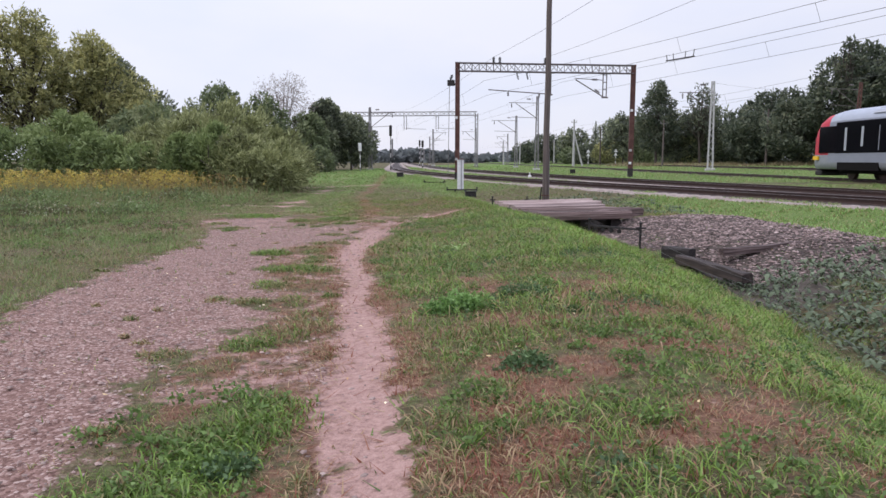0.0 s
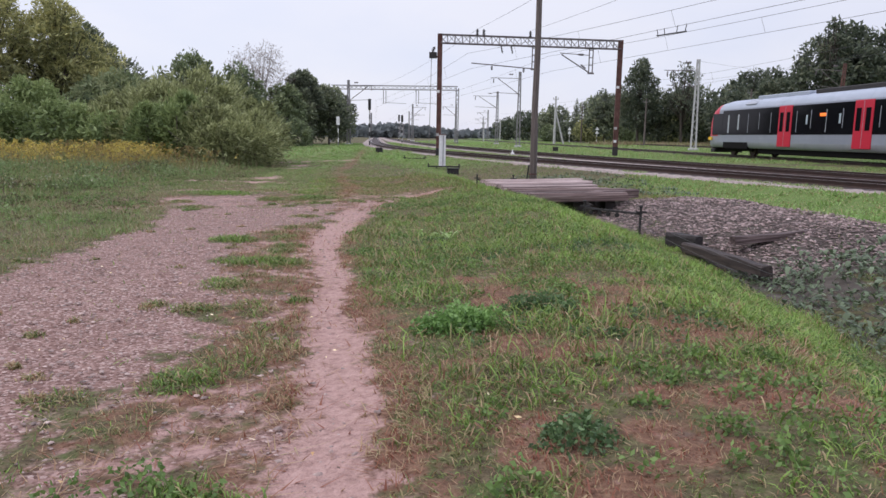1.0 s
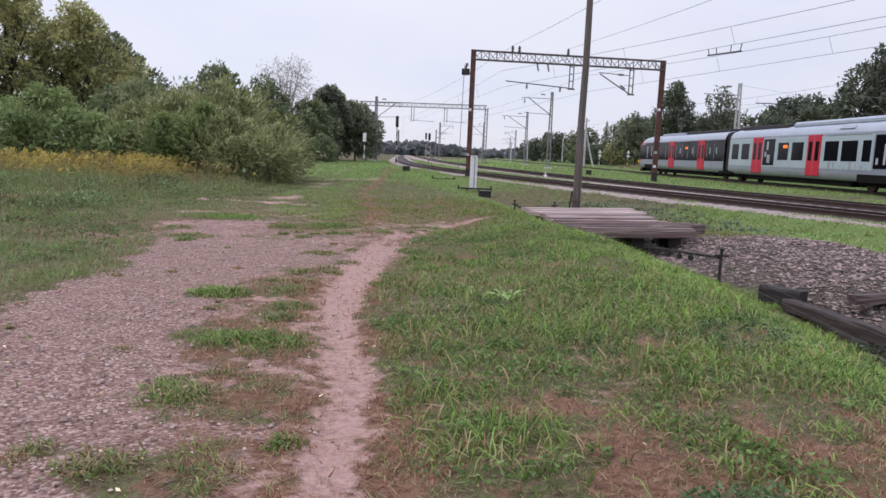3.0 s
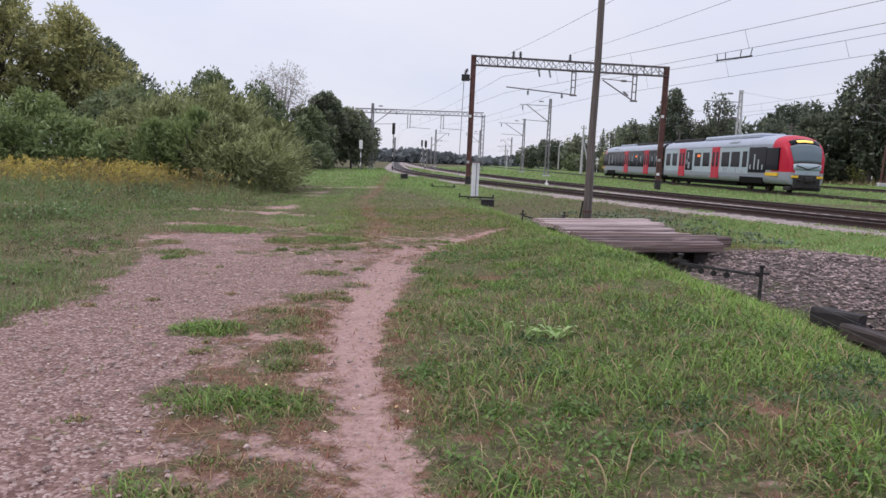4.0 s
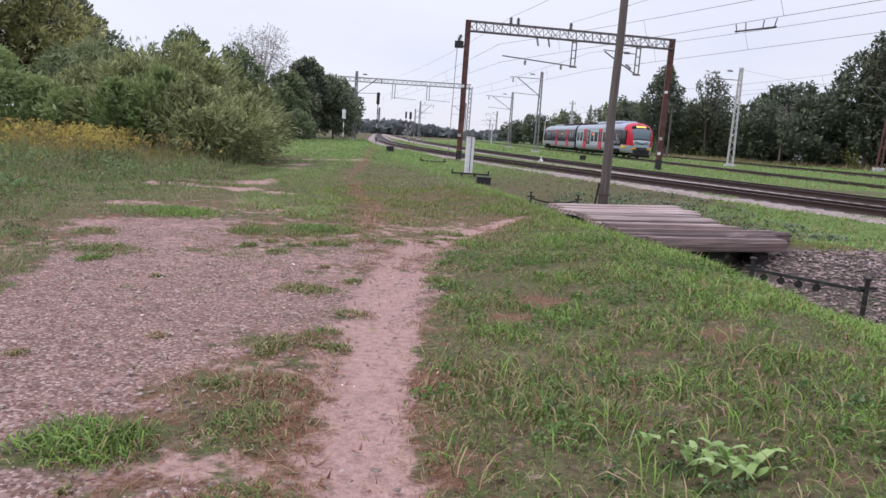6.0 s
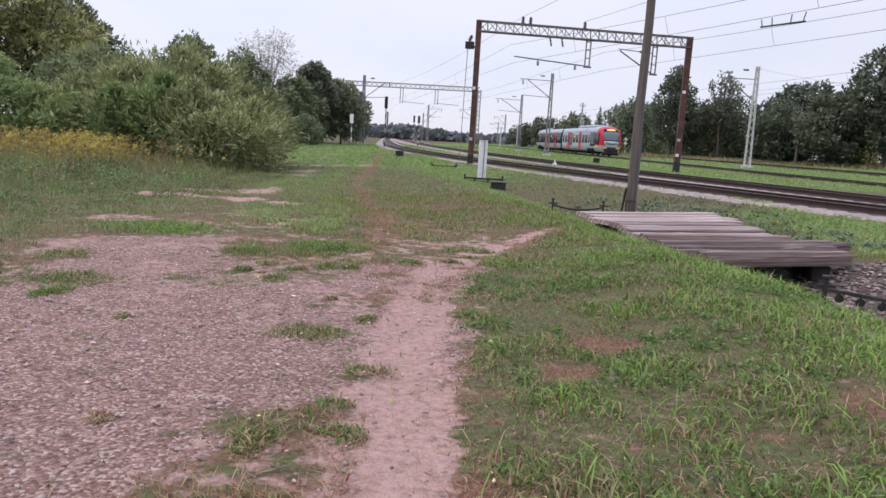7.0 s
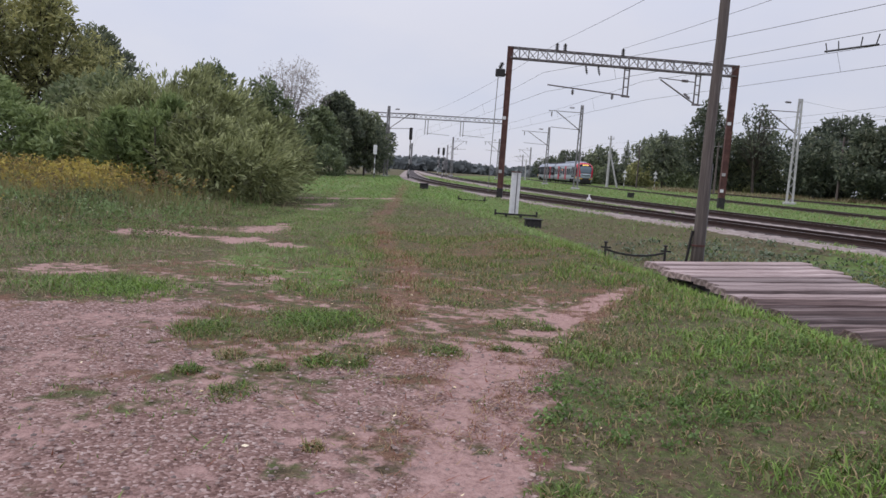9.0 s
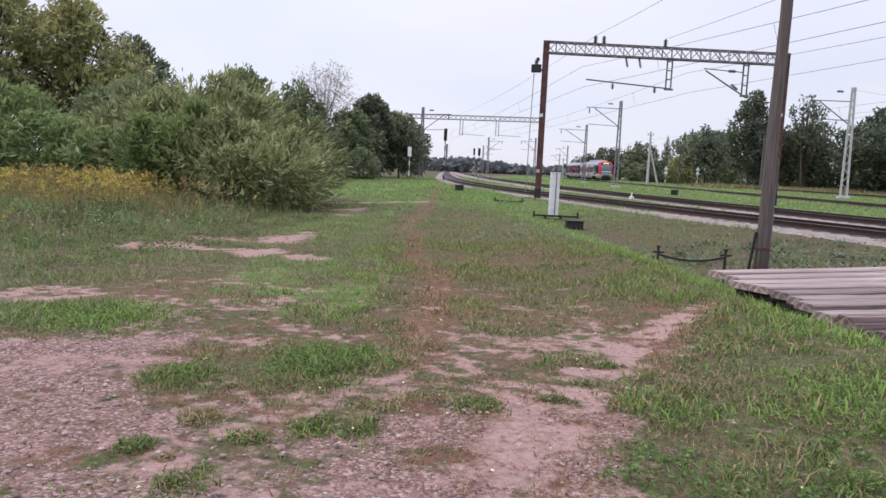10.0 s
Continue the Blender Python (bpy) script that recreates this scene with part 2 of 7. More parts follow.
    ls.new(bp2.outputs[0], b.inputs["Normal"])
    return ma


M_GROUND = ground_material()
M_GRASS = leaf_material("grass", [(0.27, 0.100, 0.062), (0.46, 0.33, 0.19), (0.26, 0.24, 0.095), (0.085, 0.138, 0.030), (0.158, 0.258, 0.046), (0.27, 0.40, 0.085)], 0.45, 0.25, gain=0.92)
M_GRASS.node_tree.nodes["Principled BSDF"].inputs["Specular IOR Level"].default_value = 0.28
M_LUSH = leaf_material("lush_grass", [(0.30, 0.20, 0.11), (0.40, 0.36, 0.17), (0.25, 0.31, 0.12), (0.19, 0.31, 0.085), (0.29, 0.43, 0.13)], 0.5, 0.3, gain=0.95)
M_LUSH.node_tree.nodes["Principled BSDF"].inputs["Specular IOR Level"].default_value = 0.25
M_MEADOW = leaf_material("meadow_grass", [(0.30, 0.20, 0.13), (0.35, 0.29, 0.17), (0.24, 0.245, 0.105), (0.135, 0.205, 0.062), (0.245, 0.345, 0.105)], 0.5, 0.3, gain=1.0)
M_STONE = material("gravel_stone", [(0.19, 0.130, 0.112), (0.30, 0.215, 0.188), (0.45, 0.355, 0.318)], 0.04, 0.9, 0, 0.4, 0.01, spread=0.4, vary="island", low=0.45, high=1.45)
M_SPOIL = material("spoil_stone", [(0.085, 0.056, 0.050), (0.19, 0.136, 0.124), (0.35, 0.275, 0.255)], 0.12, 0.95, 0, 0.5, 0.03, spread=0.4, vary="island", low=0.3, high=1.75)
M_BALLAST = material("ballast", [(0.12, 0.082, 0.070), (0.27, 0.215, 0.19), (0.41, 0.345, 0.31)], 0.14, 0.95, 0, 1.0, 0.05, spread=0.45)
M_BEDDARK = material("oily_ballast", [(0.016, 0.011, 0.011), (0.042, 0.029, 0.027), (0.095, 0.070, 0.064)], 0.2, 0.95, 0, 1.0, 0.05, spread=0.5)
M_SLEEPER = material("old_sleeper", [(0.030, 0.022, 0.020), (0.075, 0.052, 0.045), (0.13, 0.10, 0.09)], 0.12, 0.9, 0, 0.5, 0.03, stretch=(0.25, 2, 2), vary="object", low=0.6, high=1.15)
M_RAIL = material("rusty_rail", [(0.032, 0.019, 0.016), (0.070, 0.038, 0.030)], 0.2, 0.6, 0.35, 0.2)
M_RAILTOP = plain("worn_rail_head", (0.30, 0.27, 0.26), 0.35, 0.8)
M_PLANK = material("weathered_plank", [(0.075, 0.050, 0.045), (0.325, 0.238, 0.218), (0.540, 0.430, 0.400)], 0.14, 0.9, 0, 1.0, 0.015, stretch=(0.070, 2.496, 2.392), spread=0.38, vary="object", low=0.62, high=1.2)
M_PLANKDARK = material("dark_plank", [(0.022, 0.014, 0.013), (0.10, 0.064, 0.058), (0.34, 0.25, 0.235)], 0.14, 0.92, 0, 0.9, 0.015, stretch=(0.07, 2.6, 2.6), spread=0.45, vary="object", low=0.6, high=1.15)
M_PLANKMID = material("brown_plank", [(0.032, 0.020, 0.018), (0.18, 0.118, 0.105), (0.42, 0.315, 0.290)], 0.14, 0.92, 0, 1.0, 0.015, stretch=(0.07, 2.6, 2.6), spread=0.42, vary="object", low=0.65, high=1.15)
M_TAR = material("tarred_timber", [(0.012, 0.010, 0.010), (0.024, 0.019, 0.018), (0.05, 0.039, 0.036)], 0.15, 0.9, 0, 0.8, 0.03, stretch=(0.2, 2, 2))
M_TARBROWN = material("brown_tarred_timber", [(0.013, 0.009, 0.008), (0.032, 0.021, 0.018), (0.08, 0.055, 0.048)], 0.15, 0.85, 0, 0.9, 0.03, stretch=(0.2, 2, 2))
M_POLE = material("grey_pole_wood", [(0.055, 0.042, 0.038), (0.12, 0.095, 0.085), (0.21, 0.175, 0.16)], 0.10, 0.9, 0, 0.8, 0.02, stretch=(3, 3, 0.12), spread=0.55)
M_RUST = material("rusty_steel", [(0.055, 0.028, 0.024), (0.12, 0.052, 0.042), (0.22, 0.12, 0.10)], 0.25, 0.75, 0.25, 0.3, 0.03, spread=0.6)
M_STEEL = material("grey_steel", [(0.12, 0.11, 0.11), (0.22, 0.205, 0.205), (0.32, 0.30, 0.30)], 0.3, 0.6, 0.3, 0.15)
M_GANTRY = material("gantry_lattice_paint", [(0.075, 0.06, 0.06), (0.15, 0.125, 0.125), (0.24, 0.21, 0.21)], 0.3, 0.65, 0.3, 0.2)
M_BLACK = material("black_iron", [(0.012, 0.011, 0.012), (0.028, 0.024, 0.024), (0.06, 0.05, 0.047)], 0.1, 0.7, 0.2, 0.3)
M_WHITE = material("whitewash", [(0.55, 0.52, 0.52), (0.74, 0.72, 0.72), (0.82, 0.80, 0.80)], 0.2, 0.8, 0, 0.15)
M_CONCRETE = material("concrete", [(0.30, 0.285, 0.28), (0.46, 0.44, 0.43), (0.56, 0.54, 0.53)], 0.25, 0.9, 0, 0.3)
M_WIRE = plain("dark_wire", (0.06, 0.055, 0.055), 0.5, 0.6)
M_BARK = material("bark", [(0.035, 0.027, 0.022), (0.085, 0.068, 0.055), (0.15, 0.125, 0.105)], 0.15, 0.95, 0, 0.8, 0.03, stretch=(2, 2, 0.4))
M_BIRCH = material("pale_bark", [(0.20, 0.18, 0.165), (0.42, 0.39, 0.37), (0.55, 0.52, 0.50)], 0.3, 0.9, 0, 0.4, stretch=(1, 1, 2))
L_BUSH = leaf_material("willow_leaf", [(0.064, 0.066, 0.034), (0.122, 0.132, 0.058), (0.190, 0.202, 0.092), (0.290, 0.300, 0.155)])
L_BLUE = leaf_material("grey_green_leaf", [(0.058, 0.078, 0.030), (0.100, 0.132, 0.050), (0.147, 0.181, 0.071), (0.210, 0.245, 0.108)])
L_OLIVE = leaf_material("olive_leaf", [(0.072, 0.074, 0.036), (0.140, 0.142, 0.060), (0.220, 0.210, 0.088), (0.310, 0.285, 0.125)], gain=2.1)
L_DARK = leaf_material("dark_leaf", [(0.036, 0.040, 0.030), (0.066, 0.076, 0.050), (0.110, 0.122, 0.074), (0.18, 0.185, 0.11)], gain=2.1)
L_MID = leaf_material("mid_leaf", [(0.055, 0.068, 0.038), (0.090, 0.110, 0.056), (0.13, 0.15, 0.075), (0.18, 0.19, 0.10)])
L_WOOD = leaf_material("far_wood_leaf", [(0.030, 0.038, 0.026), (0.060, 0.073, 0.048), (0.100, 0.113, 0.072), (0.165, 0.168, 0.105)], gain=1.55)
L_PALE = leaf_material("thin_pale_leaf", [(0.11, 0.09, 0.08), (0.17, 0.145, 0.13), (0.24, 0.21, 0.19)])
L_GOLD = leaf_material("goldenrod_flower", [(0.20, 0.145, 0.07), (0.35, 0.265, 0.085), (0.52, 0.41, 0.10), (0.66, 0.54, 0.14)], 0.7, 0.3, gain=1.0)
L_STALK = leaf_material("weed_stalk", [(0.14, 0.10, 0.05), (0.16, 0.15, 0.065), (0.13, 0.18, 0.065)], 0.7, 0.3)
L_FLOWER = leaf_material("pale_flower", [(0.30, 0.32, 0.20), (0.42, 0.43, 0.32), (0.52, 0.46, 0.22)], 0.7, 0.2, gain=1.0)
# distance haze is mixed into this leaf colour as grey-blue
L_FARHAZE = leaf_material("hazed_far_leaf", [(0.060, 0.066, 0.066), (0.085, 0.093, 0.092), (0.115, 0.122, 0.118)])


# ---------- the lie of the land ----------
def ditch_x(y):
    return np.interp(y, [-10, 2, 6, 10, 13, 16, 21, 27, 32, 37, 42, 50], [6.6, 6.3, 6.1, 5.8, 5.5, 5.0, 3.5, 1.9, 0.4, -1.3, -2.9, -5.2])


def t1_x(y):
    """Centre of the near track."""
    return np.interp(y, TY, T1X)


def t2_x(y):
    return np.interp(y, TY, T2X)


def t3_x(y):
    """Centre of the train's track, a straight line."""
    return 15.83 - 0.1737 * (np.asarray(y, float) - 60)


def curve_of(ys, xs):
    """A smooth table of x by y through a few places."""
    ys, xs = np.array(ys, float), np.array(xs, float)
    fine = np.interp(TY, ys, xs)
    for _ in range(3):
        k = np.ones(25) / 25
        pad = np.concatenate([fine[0] + (fine[1] - fine[0]) * np.arange(-12, 0), fine, fine[-1] + (fine[-1] - fine[-2]) * np.arange(1, 13)])
        fine = np.convolve(pad, k, "valid")
    return fine


TY = np.arange(-60, 461, 0.5)
T1X = curve_of([-60, 24, 38.4, 48, 58, 70, 80, 93, 120, 200, 460], [58.9, 12.0, 3.8, -1.3, -5.8, -10.3, -13.4, -16.9, -23.2, -40.3, -95])
T2X = curve_of([-60, 29, 40.5, 52, 73, 97, 115, 200, 460], [58.6, 13.2, 7.6, 3.0, -4.1, -11.2, -15.8, -34.8, -92])


def height(x, y):
    x, y = np.asarray(x, float), np.asarray(y, float)
    base = np.interp(y, [-10, 4, 8, 13, 17, 23, 30, 40, 60, 100], [0.0, 0.0, -0.04, -0.16, -0.2, -0.31, -0.32, -0.28, -0.08, 0.0])
    d = (x - ditch_x(y)) * 0.94
    amp = np.interp(y, [0, 7, 13, 18, 24, 30, 45], [0.2, 0.18, 0.2, 0.17, 0.2, 0.1, 0.0])
    crest = base + amp * smooth(-5.2, -3.2, d)
    floor = np.interp(y, [0, 22, 30, 38, 46], [-0.85, -0.85, -0.75, -0.62, -0.25])
    left = crest + (floor - crest) * smooth(-3.0, -0.15, d)
    right = np.interp(d, [0, 0.9, 2.0, 4.5, 8, 12], [0, 0.30, 0.46, 0.56, 0.72, 0.8])
    right = floor * (1 - right) - 0.02
    heap = smooth(-1.1, 0.4, d) * (1 - smooth(2.6, 4.6, d)) * smooth(12.6, 15.0, y) * (1 - smooth(20.0, 22.5, y))
    h = np.where(d < 0, left, right) + heap * (0.27 + 0.16 * (fbm(x, y, 1.1, 55) - 0.5))
    q = x - t1_x(y)
    q2 = x - t3_x(y)
    yard = np.interp(q2, [-30, -8, 0, 5, 15, 30, 90], [-0.06, 0.08, 0.12, 0.3, 0.5, 0.85, 1.4])
    k = smooth(-4.5, -1.2, q)
    far = smooth(45, 60, y)
    h = np.where(q > -4.5, h * (1 - k) + yard * k, h)
    h = np.where(q < -4.5, h * (1 - far) + base * far, h)
    for xf in (t1_x, t2_x):
        h = h - 0.22 * (1 - smooth(1.7, 2.7, np.abs(x - xf(y))))
    h = h + 0.03 * (fbm(x, y, 1.7, 5) - 0.5) + 0.12 * (fbm(x, y, 9.0, 9) - 0.5) * smooth(2.5, 9, np.abs(x))
    return h


def footpath_x(y):
    return np.interp(y, [-5, 0, 2.3, 3.0, 4.7, 5.6, 6.6, 7.2, 8.4, 9.0, 9.9, 11.6, 13.8, 15.2, 16.2, 17.4, 18.4, 19.0, 20.5], [3.9, 2.45, 1.76, 1.54, 1.08, 0.80, 0.50, 0.37, 0.0, -0.26, -0.48, -0.78, -1.06, -1.22, -1.22, -0.86, -0.47, -0.15, 0.55])


# islands of turf in the gravel and the strip beside it: x, y, half width, half length, how thick it stands
ISLES_NEAR = [
    (0.92, 2.9, 0.33, 0.60, 0.95), (0.88, 2.2, 0.34, 0.40, 1.0), (0.34, 4.5, 0.20, 0.24, 0.8), (-0.11, 4.12, 0.16, 0.22, 0.4), (-1.55, 9.62, 0.30, 0.26, 1.0),
    (-1.05, 9.95, 0.22, 0.28, 0.6), (-1.34, 11.15, 0.12, 0.2, 0.6), (-1.36, 10.42, 0.13, 0.12, 0.6), (-0.6, 8.05, 0.48, 0.26, 0.75), (-0.65, 8.8, 0.16, 0.22, 0.6),
    (-0.75, 9.25, 0.22, 0.28, 0.5), (-0.40, 6.88, 0.16, 0.2, 0.5), (-0.69, 6.03, 0.10, 0.14, 0.4), (-0.32, 6.0, 0.18, 0.18, 0.6), (0.33, 6.39, 0.11, 0.1, 0.6),
    (0.32, 2.86, 0.16, 0.1, 0.4), (-0.97, 11.3, 0.14, 0.12, 0.4), (-1.31, 8.95, 0.08, 0.07, 0.3),
]
ISLES_FAR = [
    (-1.69, 12.97, 0.30, 0.25, 0.5), (-1.40, 13.51, 0.11, 0.14, 0.4), (-1.10, 12.28, 0.22, 0.12, 0.35), (-4.16, 14.0, 0.40, 0.35, 0.5), (-5.0, 15.1, 0.30, 0.35, 0.5),
    (-2.6, 14.75, 0.15, 0.2, 0.4), (-0.63, 13.92, 0.18, 0.15, 0.6), (-4.0, 13.48, 0.14, 0.28, 0.6), (-5.27, 17.5, 0.90, 0.8, 1.0), (-3.5, 16.18, 0.28, 0.3, 0.8),
    (-2.78, 16.83, 0.48, 0.6, 0.9), (-2.35, 15.59, 0.13, 0.2, 0.7), (-3.06, 15.09, 0.13, 0.12, 0.6), (-2.58, 15.34, 0.14, 0.1, 0.5), (-2.95, 15.53, 0.15, 0.15, 0.5),
    (-2.09, 15.68, 0.13, 0.2, 0.6), (-1.53, 16.24, 0.20, 0.2, 0.55), (-0.95, 16.95, 0.12, 0.07, 0.5), (-1.1, 16.55, 0.16, 0.07, 0.45), (-0.75, 17.5, 0.14, 0.08, 0.5),
]
# patches of dead reddish turf on the bank: x, y, radius
DEAD = [(1.88, 6.1, 0.26), (2.25, 4.81, 0.22), (2.63, 3.66, 0.20), (2.34, 3.2, 0.20), (2.4, 2.62, 0.22), (1.52, 6.98, 0.15), (1.82, 6.5, 0.22), (2.5, 5.76, 0.17), (2.0, 5.0, 0.18), (2.2, 4.75, 0.17),
        (3.1, 3.0, 0.2), (0.4, 13.3, 0.24), (0.1, 12.6, 0.2), (1.6, 12.0, 0.2), (2.1, 8.2, 0.15)]


def isles(x, y):
    """How thick the turf of the islands stands, from 0 to 1, with ragged edges."""
    rag = 0.9 * (fbm(x, y, 0.22, 131) - 0.5) + 0.5 * (fbm(x, y, 0.07, 132) - 0.5)
    out = np.zeros(np.shape(x))
    for cx, cy, rx, ry, k in ISLES_NEAR + ISLES_FAR:
        q = np.hypot((x - cx) / rx, (y - cy) / ry)
        out = np.maximum(out, k * (1 - smooth(0.65, 1.25, q + rag)))
    return out


def dead_turf(x, y):
    rag = 1.1 * (fbm(x, y, 0.25, 141) - 0.5)
    out = np.zeros(np.shape(x))
    for cx, cy, rr in DEAD:
        out = np.maximum(out, 1 - smooth(0.5, 1.3, np.hypot(x - cx, (y - cy) * 0.85) / rr + rag))
    return out


def worn_x(y):
    return np.interp(y, [16, 19, 21.7, 25, 28.9, 36, 43, 60, 90], [-2.0, -2.5, -3.0, -4.2, -5.4, -6.8, -8.0, -11.5, -18])


def covers(x, y):
    """How far the ground at a place is gravel, trodden soil, dry turf and mud, from 0 to 1."""
    x, y = np.asarray(x, float), np.asarray(y, float)
    lx = np.interp(y, [-5, 0, 4.8, 6.5, 8.2, 9.3, 11.5, 13, 14.4, 15.5, 16.6], [-0.9, -1.3, -1.86, -2.5, -2.75, -3.0, -3.65, -4.2, -4.8, -5.6, -7.5])
    rx = np.interp(y, [-5, 0, 2.4, 3.7, 5.0, 5.5, 6.2, 7.3, 8.7, 10.5, 11.4, 12.2], [2.3, 1.25, 0.6, 0.05, 0.15, 0.05, -0.27, -0.75, -1.26, -1.7, -1.5, -0.6])
    px = footpath_x(y)
    n1, n2, n3 = fbm(x, y, 1.3, 21), fbm(x, y, 0.7, 31), fbm(x, y, 2.4, 41)
    n4 = fbm(x, y, 0.22, 43)
    wob = (n1 - 0.5) * 0.5 + (n4 - 0.5) * 0.5
    top_y = np.interp(x, [-7, -6, -5.4, -4.2, -3.7, -3.45, -2.6, -2.1, -1.4, -0.8], [15.2, 15.8, 16.2, 17.0, 16.8, 15.9, 15.6, 16.1, 16.5, 16.3])
    top = 1 - smooth(-0.35, 0.35, y - top_y + (n2 - 0.5) * 1.0 + (n4 - 0.5) * 0.9)
    isle = isles(x, y)
    gravel = smooth(-0.2, 0.3, x - lx + wob) * smooth(-0.25, 0.3, rx - x + wob) * top
    # the gravel thins out where turf creeps in at its far end
    gravel = gravel * (1 - 0.6 * smooth(0.46, 0.60, fbm(x, y, 0.55, 88)) * smooth(12.5, 15.0, y) * smooth(-4.6, -3.4, x))
    gravel = gravel * (1 - isle)
    strip = smooth(-0.2, 0.2, x - rx + wob * 0.6) * smooth(-0.15, 0.1, px - x) * (1 - smooth(11.5, 12.8, y))
    tufts = smooth(0.44, 0.58, fbm(x, y, 0.34, 61))
    gravel = np.maximum(gravel, strip * 0.42 * (1 - tufts) * (1 - isle))
    w = np.interp(y, [0, 2.3, 4.7, 7.2, 8.4, 9.0, 10, 11.5, 13.8, 15.2, 16.5, 17.4, 18.4, 19.5], [0.14, 0.13, 0.15, 0.105, 0.10, 0.13, 0.15, 0.22, 0.25, 0.24, 0.28, 0.22, 0.15, 0.10])
    foot = (1 - smooth(-0.06, 0.16, np.abs(x - px + (n2 - 0.5) * 0.16 + (n4 - 0.5) * 0.22) - w)) * (1 - smooth(18.4, 20.5, y + (n2 - 0.5) * 2))
    foot = foot * (1 - 0.75 * smooth(0.46, 0.58, fbm(x, y, 0.32, 99)) * smooth(12.5, 15.5, y)) * (1 - 0.8 * isle)
    trod = np.maximum(foot, 0.5 * smooth(0.45, 0.62, n2) * (1 - smooth(0.3, 1.0, np.abs(x - px))) * smooth(11.5, 14, y) * (1 - smooth(17, 19.5, y)) * (1 - isle))
    dirt = np.maximum(trod, strip * 0.40 * (1 - tufts) * (1 - isle))
    # thin trodden turf where the tracks meet
    thin = smooth(11.5, 14.0, y) * (1 - smooth(18.5, 22.5, y + 1.2 * (n3 - 0.5))) * smooth(-7.5, -5.5, x) * (1 - smooth(0.0, 0.5, x - px))
    thin = thin * (1 - isle)
    dirt = np.maximum(dirt, thin * (0.06 + 0.40 * smooth(0.44, 0.62, fbm(x, y, 0.45, 111))))
    # the worn wheel track further on, and bare places beside it
    wx = worn_x(y)
    on = smooth(15.5, 18, y) * (1 - smooth(60, 90, y))
    worn = (1 - smooth(0.1, 0.5, np.abs(x - wx + (n1 - 0.5) * 0.5))) * on
    worn2 = (1 - smooth(0.2, 1.0, np.abs(x - wx + 2.6 + (n1 - 0.5) * 0.8))) * on * smooth(0.45, 0.6, n3)
    dirt = np.maximum(dirt, worn2 * 0.75 * smooth(0.42, 0.6, fbm(x, y, 1.0, 101)))
    for cx, cy, rx2, ry2, k in ((-8.5, 22.9, 0.7, 0.8, 0.75), (-7.3, 23.0, 0.9, 0.7, 0.9), (-6.45, 22.85, 0.6, 0.7, 0.95), (-5.5, 22.8, 0.55, 0.6, 0.95), (-8.1, 24.6, 0.9, 0.6, 0.6), (-6.4, 18.3, 0.7, 0.5, 0.6)):
        q = np.hypot((x - cx) / rx2, (y - cy) / ry2) + 1.6 * (fbm(x, y, 0.9, 151) - 0.5) + 0.8 * (n4 - 0.5)
        dirt = np.maximum(dirt, k * (1 - smooth(0.45, 0.95, q)))
    strip2 = (1 - smooth(0.15, 0.45, np.abs((y - 40.3) - 1.5 * (x + 9.8)) / 1.8)) * smooth(-12.5, -11.5, x) * (1 - smooth(-8.3, -7.3, x))
    dirt = np.maximum(dirt, strip2 * 0.9)
    dry = np.maximum(np.maximum(worn * 0.68, strip * 0.55), thin * (0.15 + 0.38 * smooth(0.4, 0.6, n1)))
    dry = dry * (1 - 0.8 * isle)
    near = (1 - 0.7 * smooth(6.0, 8.5, y)) * (1 - smooth(15, 18, y)) * smooth(0.0, 0.4, x - px) * (1 - 0.75 * smooth(3.4, 4.6, x))
    dry = np.maximum(dry, 0.8 * near * smooth(0.50, 0.60, 0.72 * fbm(x, y, 0.30, 51) + 0.28 * fbm(x, y, 1.6, 52) - 0.02 * smooth(4, 8, y)))
    dry = np.maximum(dry, dead_turf(x, y) * smooth(0.1, 0.4, x - px))
    dry = np.maximum(dry, 0.75 * (1 - smooth(0.15, 0.9, np.abs(x - px))) * smooth(0.35, 0.6, n1) * (1 - smooth(18, 22, y)))
    dry = np.maximum(dry, 0.42 * smooth(0.5, 0.66, n3) * smooth(-9, -4, x) * (1 - smooth(-1.5, 2.5, x)) * smooth(14, 18, y) * (1 - smooth(34, 44, y)))
    d = x - ditch_x(y)
    mud = (1 - smooth(0.4, 1.0, np.abs(d - 0.35))) * (1 - 0.85 * smooth(22, 26, y)) * (1 - smooth(34, 42, y))
    mud = mud * (0.4 + 0.6 * smooth(10, 12, y))
    mud = np.maximum(mud, smooth(0.2, 0.8, d) * (1 - smooth(2.6, 3.6, d + (n1 - 0.5) * 1.6)) * smooth(11, 12.5, y) * (1 - smooth(18.5, 20.5, y)))
    return gravel, dirt, dry, mud


